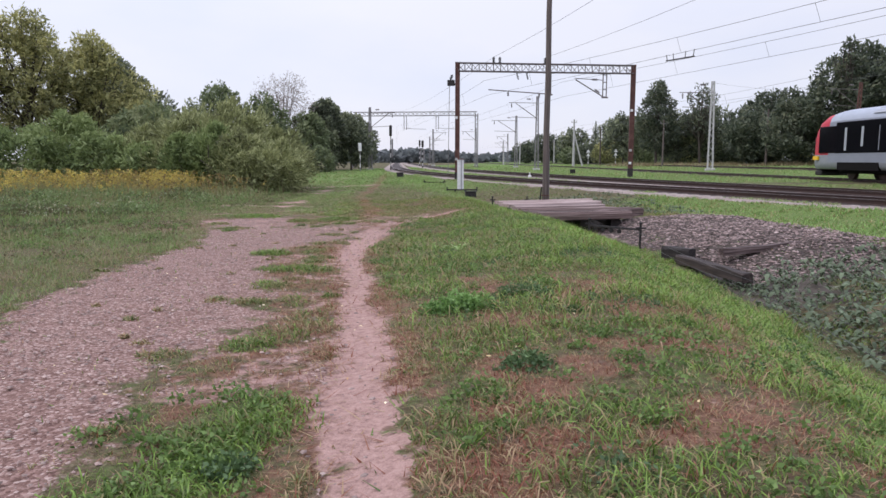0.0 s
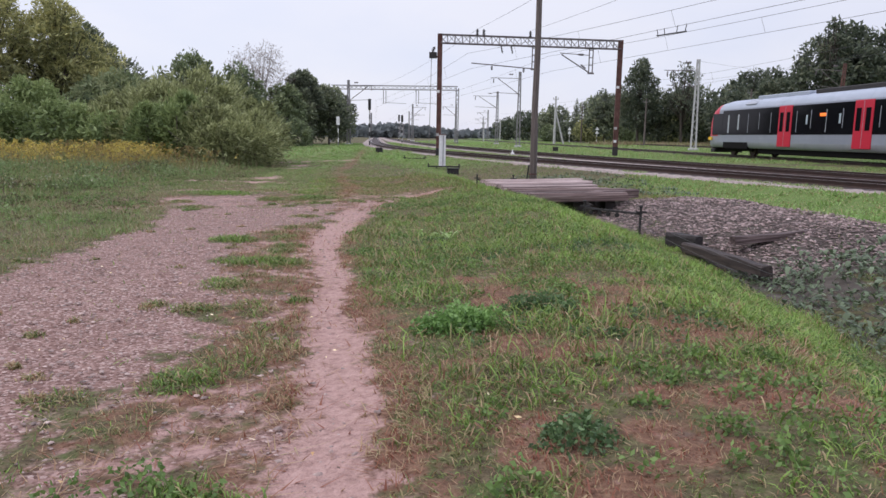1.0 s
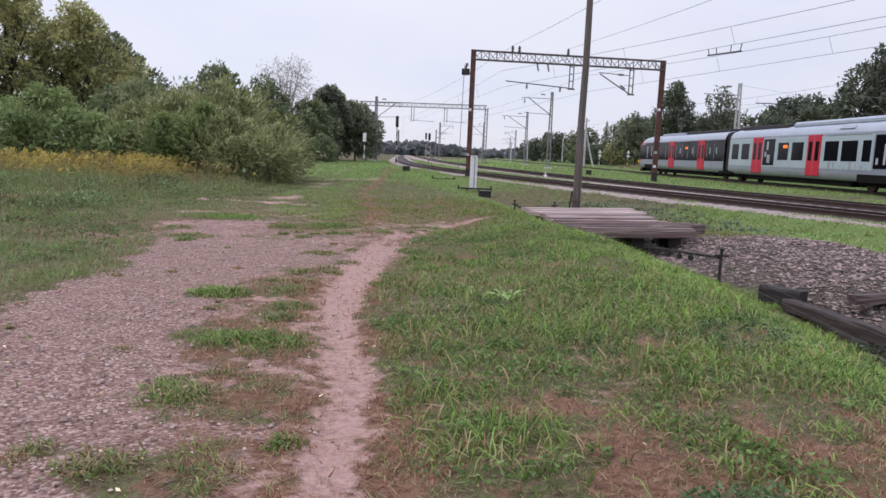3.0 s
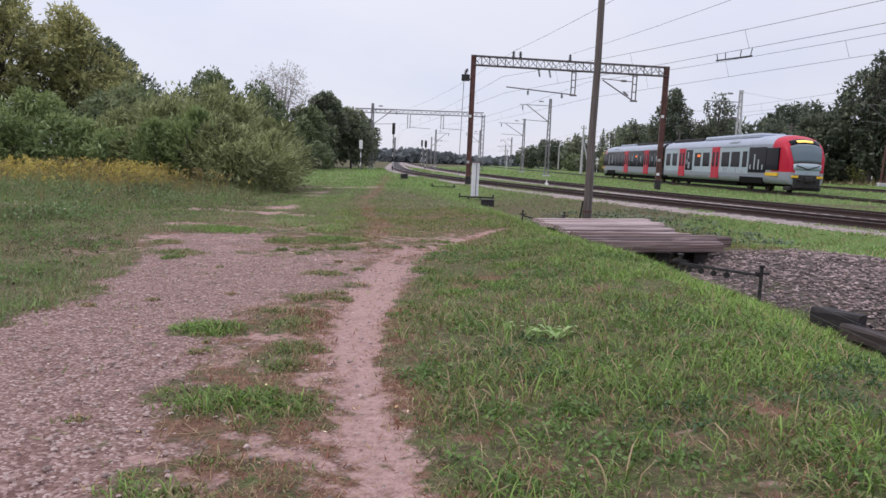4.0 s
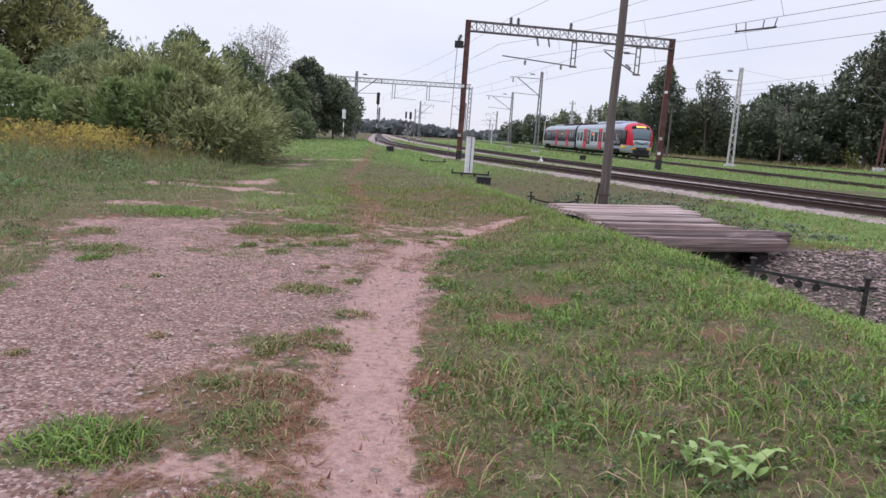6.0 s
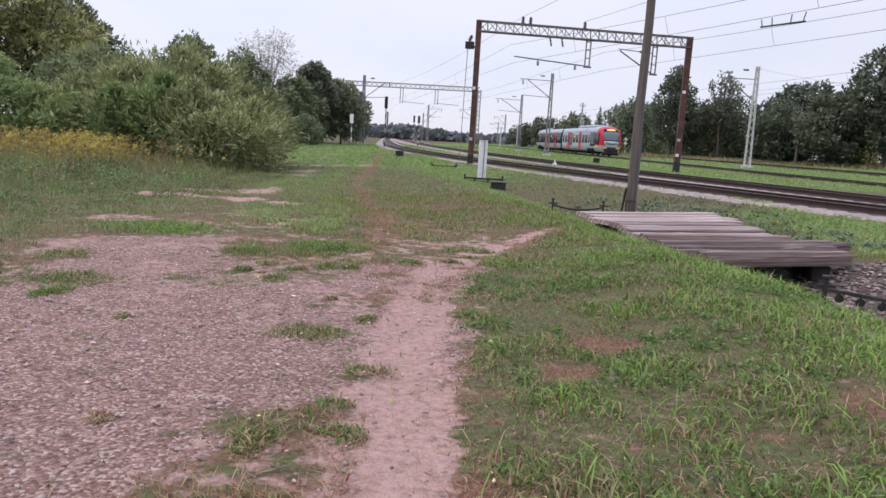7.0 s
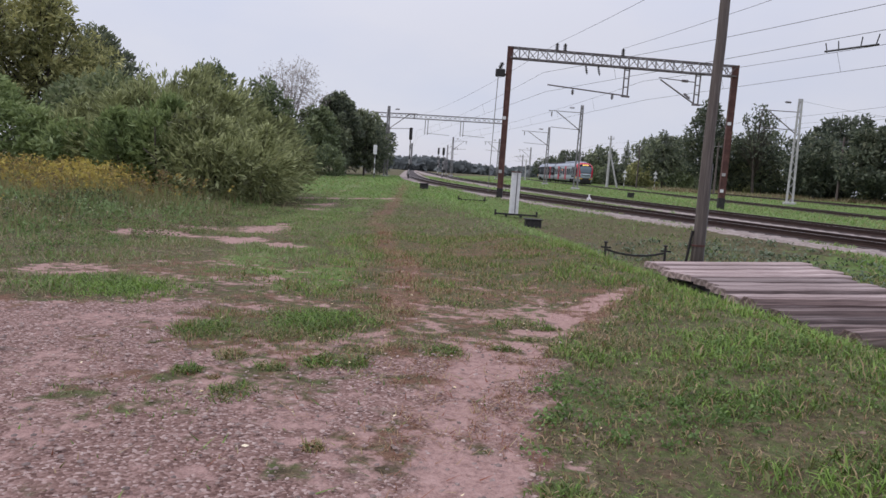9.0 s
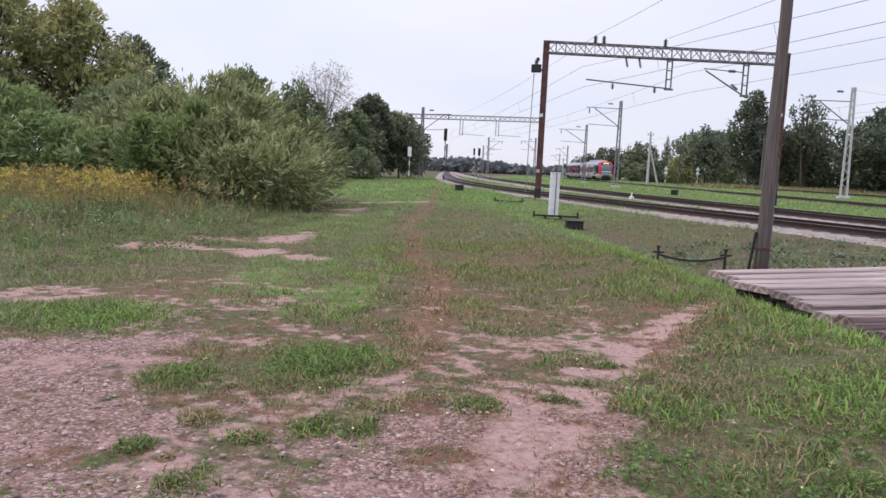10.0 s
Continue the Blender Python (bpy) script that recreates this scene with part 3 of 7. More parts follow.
def build_ground():
    def axis(lo, hi, step, edge, grow):
        fine = list(np.arange(lo, hi, step))
        up, s = [hi], step
        while up[-1] < edge:
            s *= grow
            up.append(up[-1] + s)
        down, s = [lo], step
        while down[-1] > -edge:
            s *= grow
            down.append(down[-1] - s)
        return np.array(sorted(set(down[1:] + fine + up)))
    xs = axis(-7.0, 7.0, 0.105, 2600, 1.08)
    ys = axis(1.5, 21.0, 0.115, 2600, 1.06)
    gx, gy = np.meshgrid(xs, ys)
    x, y = gx.ravel(), gy.ravel()
    z = height(x, y)
    r = np.hypot(x, y - 20)
    z = np.where(r > 400, z * np.clip(1 - (r - 400) / 300, 0, 1), z)
    gravel, dirt, dry, mud = covers(x, y)
    d = x - ditch_x(y)
    lush = np.maximum(smooth(2.2, 4.5, d + 1.5 * (fbm(x, y, 2.0, 57) - 0.5)) * smooth(4, 8, y) * (1 - smooth(26, 32, y)), smooth(34, 46, y) * (x > -24))
    lush = np.maximum(lush, 0.8 * smooth(-3.0, -1.8, d) * (1 - smooth(-0.9, -0.3, d)))
    green_belt = smooth(-3.6, -2.2, x - worn_x(y)) * (1 - smooth(-0.9, -0.4, x - worn_x(y))) * smooth(17, 20, y) * (1 - smooth(36, 42, y))
    lush = np.maximum(lush, 0.75 * green_belt * smooth(0.35, 0.6, fbm(x, y, 1.4, 58)))
    z = z - 0.02 * dirt - 0.012 * gravel
    nx, ny = len(xs), len(ys)
    i = (np.arange(ny - 1)[:, None] * nx + np.arange(nx - 1)[None, :]).ravel()
    quads = np.stack([i, i + 1, i + nx + 1, i + nx], 1)
    me = raw_mesh("ground", np.stack([x, y, z], 1), [quads], M_GROUND, {"gravel": gravel, "dirt": dirt, "dry": dry, "mud": mud, "lush": lush}, True)
    tagged(new("ground", me), "grassy railside ground with gravel track and trodden footpath", "ground", kind="structure")


build_ground()


# ---------- railway tracks ----------
def along(xf, y0, y1, step):
    """Places on a track about step metres apart, with their headings."""
    out, y = [], y0
    while y < y1:
        s = float(xf(y + 0.5) - xf(y - 0.5))
        out.append((float(xf(y)), y, math.atan2(-s, 1.0)))
        y += step / math.hypot(1, s)
    return out


def sweep(places, profile, z):
    """A strip or rail with the given (side, up) outline along places."""
    bm = bmesh.new()
    rings = []
    for x, y, a in places:
        c, s = math.cos(a), math.sin(a)
        rings.append([bm.verts.new((x + c * u, y + s * u, z + v)) for u, v in profile])
    n = len(profile)
    for r0, r1 in zip(rings, rings[1:]):
        for k in range(n):
            bm.faces.new((r0[k], r0[(k + 1) % n], r1[(k + 1) % n], r1[k]))
    bm.faces.new(rings[0])
    bm.faces.new(rings[-1][::-1])
    bmesh.ops.recalc_face_normals(bm, faces=bm.faces)
    return bm


RAIL = [(-0.065, 0.0), (0.065, 0.0), (0.06, 0.02), (0.012, 0.04), (0.012, 0.115), (0.035, 0.125), (0.035, 0.157), (-0.035, 0.157), (-0.035, 0.125), (-0.012, 0.115), (-0.012, 0.04), (-0.06, 0.02)]


def sleeper_mesh():
    bm = bmesh.new()
    block(bm, -1.28, 1.28, -0.12, 0.12, -0.14, 0.0, 0.012)
    me = bpy.data.meshes.new("sleeper")
    bm.to_mesh(me)
    bm.free()
    me.materials.append(M_SLEEPER)
    return me


def build_track(xf, z, y0, y1, label, near, bed=True, sunk=0.0):
    """One track: ballast bed, sleepers, two rails; z is the rail's top."""
    tr = thing("railway_track", Matrix.Identity(4), label, "railway track", "tracks of the yard", "structure")
    pts = along(xf, y0, y1, 2.5)
    if bed:
        part("ballast_bed", sweep(pts, [(-2.6, -0.45), (-1.9, -0.19), (-1.2, -0.17), (1.2, -0.17), (1.75, -0.20), (2.5, -0.45)], z), M_BALLAST, tr)
        part("oily_bed", sweep(pts, [(-1.15, -0.30), (-1.05, -0.163), (1.15, -0.163), (1.3, -0.30)], z), M_BEDDARK, tr, "dark oil-stained ballast between the rails")
    for side in (-0.7525, 0.7525):
        part("rail", sweep(pts, [(side + u, v - 0.157) for u, v in RAIL], z), M_RAIL, tr)
        part("rail_head", sweep(pts, [(side - 0.03, 0.0), (side + 0.03, 0.0), (side + 0.03, 0.003), (side - 0.03, 0.003)], z), M_RAILTOP, tr, "worn bright running surface")
    me = sleeper_mesh()
    for x, y, a in along(xf, *near, 0.62):
        s = new("sleeper", me)
        s.parent = tr
        s.matrix_world = Matrix.Translation((x, y, z - 0.155)) @ Matrix.Rotation(a, 4, "Z")
    return tr


build_track(t1_x, 0.12, -40, 450, "rusty curved railway track on pale ballast", (12, 80))
build_track(t2_x, 0.20, -40, 450, "second rusty railway track curving beside the first", (12, 80))
build_track(t3_x, 0.28, -30, 440, "straight railway track sunk in grass under the train", (20, 90), bed=False)
build_track(lambda y: t3_x(y) + 11.5, 0.62, 0, 440, "overgrown far railway track before the woods", (30, 80), bed=False)


# ---------- overhead line ----------
def lattice(bm, a, b, w, h, step, chord=0.07, lace=0.035):
    """A lattice girder from a to b: four chords, laced on all sides; w across, h high at both ends."""
    a, b = Vector(a), Vector(b)
    t = (b - a).normalized()
    side = t.cross(Vector((0, 0, 1)))
    side = side.normalized() if side.length > 0.1 else Vector((1, 0, 0))
    up = side.cross(t).normalized()
    corners = [side * (sx * w / 2) + up * (sz * h / 2) for sx, sz in ((-1, -1), (1, -1), (1, 1), (-1, 1))]
    for c in corners:
        beam(bm, a + c, b + c, chord)
    n = max(2, round((b - a).length / step))
    for k in range(n):
        p, q = a + (b - a) * (k / n), a + (b - a) * ((k + 1) / n)
        for i in range(4):
            c0, c1 = corners[i], corners[(i + 1) % 4]
            if k % 2:
                c0, c1 = c1, c0
            beam(bm, p + c0, q + c1, lace)
    return bm


def insulator(bm, a, b, r=0.07):
    a, b = Vector(a), Vector(b)
    rod(bm, a, b, r * 0.4)
    for k in range(4):
        p = a + (b - a) * (0.2 + 0.2 * k)
        rod(bm, p - (b - a) * 0.04, p + (b - a) * 0.04, r)
    return bm


def gantry_leg(g, x, y, z0, z1, marks, width):
    leg = part("leg", beam(bmesh.new(), (x, y, z0 - 0.3), (x, y, z1), width, width * 0.8), M_RUST, g, "rust-brown steel leg")
    # flanges standing proud of the web
    for s in (-1, 1):
        part("flange", block(bmesh.new(), x + s * width * 0.5 - 0.02, x + s * width * 0.5 + 0.02, y - width * 0.55, y + width * 0.55, z0 - 0.3, z1, 0.006), M_RUST, leg)
    part("foot", block(bmesh.new(), x - width * 0.62, x + width * 0.62, y - width * 0.62, y + width * 0.62, z0 - 0.3, z0 + 0.55, 0.02), M_BLACK, leg, "black tarred foot")
    for z, c in marks:
        part("paint_mark", block(bmesh.new(), x - width * 0.5, x + width * 0.15, y - width * 0.62, y - width * 0.57, z, z + 0.17), c, leg, "pale painted mark")
    return leg


def near_gantry():
    g = thing("catenary_gantry", Matrix.Identity(4), "rusty steel gantry with lattice beam over two tracks", "gantry", "gantries")
    a, b = Vector((-3.85, 49.44, 7.62)), Vector((8.28, 52.5, 7.62))
    gantry_leg(g, a.x, a.y, -0.12, 7.95, [(1.25, M_CONCRETE), (4.1, M_WHITE)], 0.26)
    gantry_leg(g, b.x, b.y, 0.15, 7.95, [(1.0, M_WHITE), (1.9, M_CONCRETE), (4.7, M_WHITE)], 0.29)
    bm = bmesh.new()
    lattice(bm, a, b, 0.45, 0.55, 0.5, 0.06, 0.032)
    for k in range(1, 25):
        p = a + (b - a) * (k / 25)
        for dy in (-0.22, 0.22):
            beam(bm, (p.x, p.y + dy, p.z - 0.26), (p.x, p.y + dy, p.z + 0.26), 0.03)
    part("beam", bm, M_GANTRY, g, "dark lattice girder")
    t = (b - a).normalized()

    def on(f, dz=0.0, dx=0.0):
        p = a + (b - a) * f + t * dx
        return Vector((p.x, p.y, 7.62 + dz))
    # hangers with their arms
    for f, low in ((0.515, 1.85), (0.835, 2.0)):
        bm = bmesh.new()
        for dx in (-0.13, 0.13):
            beam(bm, on(f, -0.25, dx), on(f, -low, dx), 0.07)
        for k in range(4):
            z = -0.4 - (low - 0.5) * k / 3
            beam(bm, on(f, z, -0.13), on(f, z, 0.13), 0.05)
        beam(bm, on(f, -0.3, -0.4), on(f, -0.3, 0.4), 0.09)
        beam(bm, on(f, -low + 0.05, -0.2), on(f, -low + 0.05, 0.25), 0.09)
        h = part("hanger", bm, M_GANTRY, g)
        bm = bmesh.new()
        if f < 0.6:
            rod(bm, on(f, -low + 0.1, -0.15), on(f, -low + 0.35, -4.3), 0.035)
            for dx in (-0.7, -2.9):
                insulator(bm, on(f, -low + 0.1 - 0.04 * dx, dx), on(f, -low - 0.2 - 0.04 * dx, dx), 0.08)
        else:
            rod(bm, on(f, -low + 0.1, -0.1), on(f, -0.75, -2.1), 0.04)
            rod(bm, on(f, -0.75, -0.1), on(f, -0.65, -2.2), 0.025)
            insulator(bm, on(f, -0.72, -0.5), on(f, -0.72, -0.95), 0.08)
            insulator(bm, on(f, -low + 0.35, -0.35), on(f, -low + 0.62, -0.72), 0.08)
        part("arm", bm, M_GANTRY, h)
    for f in (0.20, 0.235, 0.49):
        bm = bmesh.new()
        insulator(bm, on(f, 0.28), on(f, 0.72), 0.10)
        part("insulator", bm, M_BLACK, g)
    for f in (0.33, 0.385):
        bm = bmesh.new()
        insulator(bm, on(f, -0.28), on(f + 0.01, -0.8), 0.07)
        part("insulator", bm, M_BLACK, g)
    bm = bmesh.new()
    block(bm, -4.55, -4.05, 49.3, 49.5, 6.35, 6.75, 0.02)
    beam(bm, (-4.5, 49.4, 6.5), (-3.75, 49.44, 6.45), 0.09)
    insulator(bm, (-4.35, 49.4, 6.75), (-4.2, 49.4, 7.1), 0.12)
    part("bracket", bm, M_BLACK, g, "dark bracket with insulator")
    part("down_wire", rod(bmesh.new(), (-4.4, 49.4, 6.4), (-4.5, 49.42, 0.2), 0.02, sides=6), M_STEEL, g)


near_gantry()


def far_gantry():
    g = thing("catenary_gantry", Matrix.Identity(4), "far pale grey lattice gantry across the tracks", "gantry", "gantries")
    a, b = Vector((-28.5, 112, 8.55)), Vector((-9.0, 115.6, 8.75))
    for p in (a, b):
        bm = bmesh.new()
        lattice(bm, (p.x, p.y, -0.2), (p.x, p.y, p.z), 0.42, 0.42, 0.7, 0.09, 0.05)
        part("leg", bm, M_STEEL, g)
    bm = bmesh.new()
    lattice(bm, a, b, 0.5, 0.6, 0.7, 0.09, 0.06)
    part("beam", bm, M_STEEL, g)
    for f in (0.42, 0.68):
        p = a + (b - a) * f
        bm = bmesh.new()
        for dx in (-0.2, 0.2):
            beam(bm, (p.x + dx, p.y, p.z - 0.3), (p.x + dx, p.y, p.z - 2.5), 0.09)
        beam(bm, (p.x, p.y, p.z - 2.3), (p.x + 3.4, p.y, p.z - 2.45), 0.06)
        part("hanger", bm, M_STEEL, g)


far_gantry()


def catenary_mast(x, y, z, h, arm, white, label, tilt=0.0, w=0.42, drop=0.8):
    """A lattice mast of two tapering legs with a cantilever; arm: metres to the side."""
    m = thing("catenary_mast", pose(x, y, z, 0, tilt, 0), label, "mast", "masts of the overhead line")
    ma = white
    bm = bmesh.new()
    for s in (-1, 1):
        beam(bm, (s * w * 0.5, 0, -0.2), (s * w * 0.20, 0, h), 0.09, 0.16)
    n = int(h / 0.6)
    for k in range(n):
        z0, z1 = h * k / n, h * (k + 1) / n
        s = 1 if k % 2 else -1
        f0, f1 = w * (0.5 - 0.30 * z0 / h), w * (0.5 - 0.30 * z1 / h)
        beam(bm, (s * f0, 0, z0), (-s * f1, 0, z1), 0.045)
    part("post", bm, ma, m)
    part("base", block(bmesh.new(), -0.45, 0.45, -0.35, 0.35, -0.4, 0.18, 0.03), M_CONCRETE, m, "pale concrete base")
    if arm:
        bm = bmesh.new()
        rod(bm, (0, 0, h - drop), (arm, 0, h - drop + 0.08), 0.035)
        rod(bm, (0, 0, h - drop - 1.9), (arm * 0.75, 0, h - drop), 0.045)
        insulator(bm, (arm * 0.9, 0, h - drop), (arm * 0.9, 0, h - drop - 0.55), 0.09)
        rod(bm, (0, 0, h - 2.6), (arm * 0.9, 0, h - 2.45), 0.03)
        insulator(bm, (arm * 0.22, 0, h - 0.33), (arm * 0.38, 0, h - 0.31), 0.10)
        part("cantilever", bm, M_GANTRY, m)
    return m


catenary_mast(18.56, 74.5, 0.3, 8.75, -3.2, M_CONCRETE, "pale lattice mast with side arm beside the track", -0.5, 0.5, 1.1)
catenary_mast(1.1, 88.5, 0.1, 8.9, -3.5, M_STEEL, "dark lattice mast carrying a cantilever arm", 0)
catenary_mast(-2.7, 118, 0.1, 8.4, -4.0, M_STEEL, "grey lattice mast with cantilever arm", 0)
catenary_mast(-21.0, 93, -0.1, 8.3, 3.4, M_STEEL, "grey lattice mast beside dark trees", 0)
catenary_mast(35.6, 83.8, 0.9, 8.8, -3.2, M_RUST, "brown lattice mast before the woods", 1.5, 0.5)
catenary_mast(-24, 165, 0, 8.4, 3.2, M_STEEL, "distant grey lattice mast", 0)
catenary_mast(-13.5, 160, 0, 8.4, -3.2, M_STEEL, "distant grey lattice mast", 0)
catenary_mast(-8.5, 200, 0, 8.6, -3.2, M_STEEL, "distant grey lattice mast", 0)
catenary_mast(-33, 215, 0, 8.4, 3.2, M_STEEL, "distant grey lattice mast", 0)
catenary_mast(-14, 270, 0, 8.6, -3.2, M_STEEL, "distant grey lattice mast", 0)


def concrete_pole(x, y, z, h, strut, ma, label, r=0.16, lean=0.0):
    p = thing("utility_pole", pose(x, y, z, 0, lean, 0), label, "pole", "poles of the yard")
    part("shaft", rod(bmesh.new(), (0, 0, -0.3), (0, 0, h), r, r * 0.6, 10), ma, p)
    if strut:
        part("strut", rod(bmesh.new(), (strut, 0, -0.3), (0, 0, h * 0.72), r * 0.7, r * 0.5, 8), ma, p)
    bm = bmesh.new()
    beam(bm, (-0.5, 0, h - 0.5), (0.5, 0, h - 0.5), 0.08)
    for s in (-0.42, 0.42):
        insulator(bm, (s, 0, h - 0.45), (s, 0, h - 0.15), 0.06)
    part("crossarm", bm, M_STEEL, p)
    return p


concrete_pole(7.0, 128, 0.1, 8.3, 1.7, M_CONCRETE, "pale concrete pole with leaning strut", 0.24)
concrete_pole(30.2, 96.6, 0.8, 7.0, 0, M_POLE, "grey wooden pole before the woods", 0.16)
concrete_pole(11.6, 128, 0.25, 6.8, 0, M_POLE, "grey wooden pole before the woods", 0.14)
concrete_pole(18.5, 104, 0.4, 6.5, 0, M_POLE, "grey wooden pole before the woods", 0.14)
for k in range(9):
    concrete_pole(-9 + 3.1 * k + (k % 3) * 0.8, 190 + 11 * (k % 4), 0.0, 5.2 + (k * 37 % 5) * 0.5, 0, M_CONCRETE, "distant pale concrete post", 0.2)


# wires: the carrying and the contact wire of each track, hung from support to support
def wire(name, points, sag, label, r=0.008):
    cu = bpy.data.curves.new(name, "CURVE")
    cu.dimensions = "3D"
    cu.bevel_depth, cu.bevel_resolution = r, 1
    for (x0, y0, z0), (x1, y1, z1) in zip(points, points[1:]):
        sp = cu.splines.new("POLY")
        n = 14
        sp.points.add(n)
        for i in range(n + 1):
            f = i / n
            sp.points[i].co = (x0 + (x1 - x0) * f, y0 + (y1 - y0) * f, z0 + (z1 - z0) * f - sag * 4 * f * (1 - f), 1)
    cu.materials.append(M_WIRE)
    return tagged(new(name, cu), label, "overhead wire", "overhead wires")


def at(xf, y, z, off=0.0):
    return (float(xf(y)) + off - (1.8 if -1 < y < 3 else 0), y, z)


SUPPORTS = {"near": (t1_x, [-45, 0, 50, 115, 165, 230, 330]), "second": (t2_x, [-45, 2, 51.5, 114, 165, 230, 330]), "straight": (t3_x, [-40, 20, 72, 120, 175, 240, 330])}
for xf, ys in SUPPORTS.values():
    wire("contact_wire", [at(xf, y, 5.75, 0.2) for y in ys], 0.05, "dark contact wire above the track")
    wire("carrying_wire", [at(xf, y, 6.75, 0.0) for y in ys], 0.45, "dark sagging carrying wire above the track")
    for y0, y1 in list(zip(ys, ys[1:]))[:3]:
        bm = bmesh.new()
        for k in range(1, 8):
            f = k / 8
            x = at(xf, y0, 0)[0] * (1 - f) + at(xf, y1, 0)[0] * f
            y = y0 + (y1 - y0) * f
            rod(bm, (x + 0.2, y, 5.75 - 0.2 * f * (1 - f)), (x, y, 6.75 - 1.8 * f * (1 - f)), 0.006, sides=5)
        tagged(part("dropper_wires", bm, M_WIRE), "thin droppers between carrying and contact wire", "overhead wire", "overhead wires", "stuff")
wire("feeder_wire", [(-1.4, 50.1, 8.35), (13.5, 0, 8.6), (30, -45, 8.6)], 0.5, "dark feeder wire on top of the gantry")
wire("feeder_wire", [(2.1, 51.0, 8.35), (19, 0, 8.6), (36, -45, 8.6)], 0.5, "dark feeder wire on top of the gantry")
wire("feeder_wire", [(-1.4, 50.1, 8.35), (-21, 112.5, 8.9)], 0.5, "dark feeder wire between the gantries")
wire("feeder_wire", [(18.4, 74.5, 8.9), (35.6, 83.8, 8.6), (70, 100, 8.6)], 0.3, "dark feeder wire beside the woods")
wire("feeder_wire", [(18.4, 74.5, 7.0), (26, 30, 7.2), (33, -10, 7.2)], 0.4, "dark feeder wire beside the woods")
# section insulator hung in the second track's wires
bm = bmesh.new()
rod(bm, (-1.1, 0, 0.0), (1.1, 0, 0.05), 0.035)
for s in (-1, -0.4, 0.5, 1):
    rod(bm, (s, 0, 0), (s * 1.1, 0, 0.35), 0.02)
tagged(part("section_insulator", bm, M_WIRE), "dark section insulator hanging in the contact wire", "insulator").matrix_world = Matrix.Translation((8.95, 38.3, 6.39)) @ Matrix.Rotation(radians(118), 4, "Z")


# ---------- signals and signs ----------
def signal(x, y, z, h, striped, label):
    s = thing("railway_signal", pose(x, y, z), label, "signal", "signals")
    n = 8
    for k in range(n):
        part("mast_band", rod(bmesh.new(), (0, 0, h * 0.76 * k / n - (0.3 if not k else 0)), (0, 0, h * 0.76 * (k + 1) / n), 0.075, sides=10), M_CONCRETE if k % 2 and striped else M_BLACK, s)
    bm = bmesh.new()
    block(bm, -0.18, 0.18, -0.14, 0.14, h * 0.76, h, 0.08)
    head = part("signal_head", bm, M_BLACK, s, "black rounded signal head")
    for k in range(2):
        z0 = h * 0.79 + k * h * 0.11
        bm = bmesh.new()
        rod(bm, (0, -0.14, z0), (0, -0.19, z0), 0.09, sides=14)
        part("lens", bm, M_RAIL, head)
        bm = bmesh.new()
        block(bm, -0.13, 0.13, -0.34, -0.14, z0 + 0.11, z0 + 0.13)
        part("hood", bm, M_BLACK, head)
    bm = bmesh.new()
    block(bm, 0.12, 0.32, -0.02, 0.02, h * 0.3, h * 0.7)
    part("ladder", bm, M_STEEL, s)
    return s


signal(-18.0, 92, -0.1, 5.9, True, "railway signal with black head on striped mast")
signal(-18.1, 117, -0.1, 4.6, True, "railway signal on black and white striped mast")
signal(-24.5, 150, -0.1, 5.6, True, "distant railway signal on striped mast")


def sign_board(x, y, z, h, kind):
    s = thing("railway_sign", pose(x, y, z), "white %s sign board on a striped post" % kind, "sign", "signs")
    for k in range(5):
        part("post_band", rod(bmesh.new(), (0, 0, h * 0.75 * k / 5 - (0.3 if not k else 0)), (0, 0, h * 0.75 * (k + 1) / 5), 0.05), M_WHITE if k % 2 else M_STEEL, s)
    bm = bmesh.new()
    if kind == "oblong":
        block(bm, -0.19, 0.19, -0.06, -0.03, h * 0.72, h, 0.01)
    else:
        for z0 in (h * 0.62, h * 0.83):
            vs = [bm.verts.new(p) for p in ((-0.33, -0.06, z0), (0.33, -0.06, z0), (0, -0.06, z0 + 0.55))]
            vb = [bm.verts.new((v.co.x, -0.03, v.co.z)) for v in vs]
            bm.faces.new(vs), bm.faces.new(vb[::-1])
            for i in range(3):
                bm.faces.new((vs[i], vb[i], vb[(i + 1) % 3], vs[(i + 1) % 3]))
    part("board", bm, M_WHITE, s)


sign_board(-18.9, 79.8, -0.1, 3.3, "oblong")
sign_board(9.4, 125, 0.2, 2.9, "triangular")
sign_board(14.0, 125, 0.3, 2.9, "triangular")


# ---------- the wooden pole, the cabinet and the wire stands ----------
def wooden_pole():
    z = float(height(2.5, 26.8))
    p = thing("wooden_pole", pose(2.31, 26.8, z, 0, -0.1, 0), "weathered grey wooden pole beside the plank bridge", "pole")
    pts = [(0, 0, -0.5), (0.01, 0, 1.0), (0.0, 0.01, 3.0), (0.03, 0, 5.0), (0.02, 0, 7.2), (0.05, 0, 9.4)]
    part("shaft", tube(bmesh.new(), pts, [0.140, 0.125, 0.113, 0.105, 0.098, 0.088], 14), M_POLE, p)
    bm = bmesh.new()
    beam(bm, (-0.30, -0.05, -0.4), (-0.14, -0.02, 0.95), 0.045)
    part("stub", bm, M_TAR, p, "dark steel stub bolted to the foot")
    for z0 in (0.62, 0.25):
        part("band", rod(bmesh.new(), (0, 0, z0), (0, 0, z0 + 0.04), 0.148, sides=14), M_RUST, p)
    part("earth_wire", rod(bmesh.new(), (0.137, -0.03, 0.0), (0.125, -0.03, 2.4), 0.012, sides=6), M_STEEL, p)


wooden_pole()


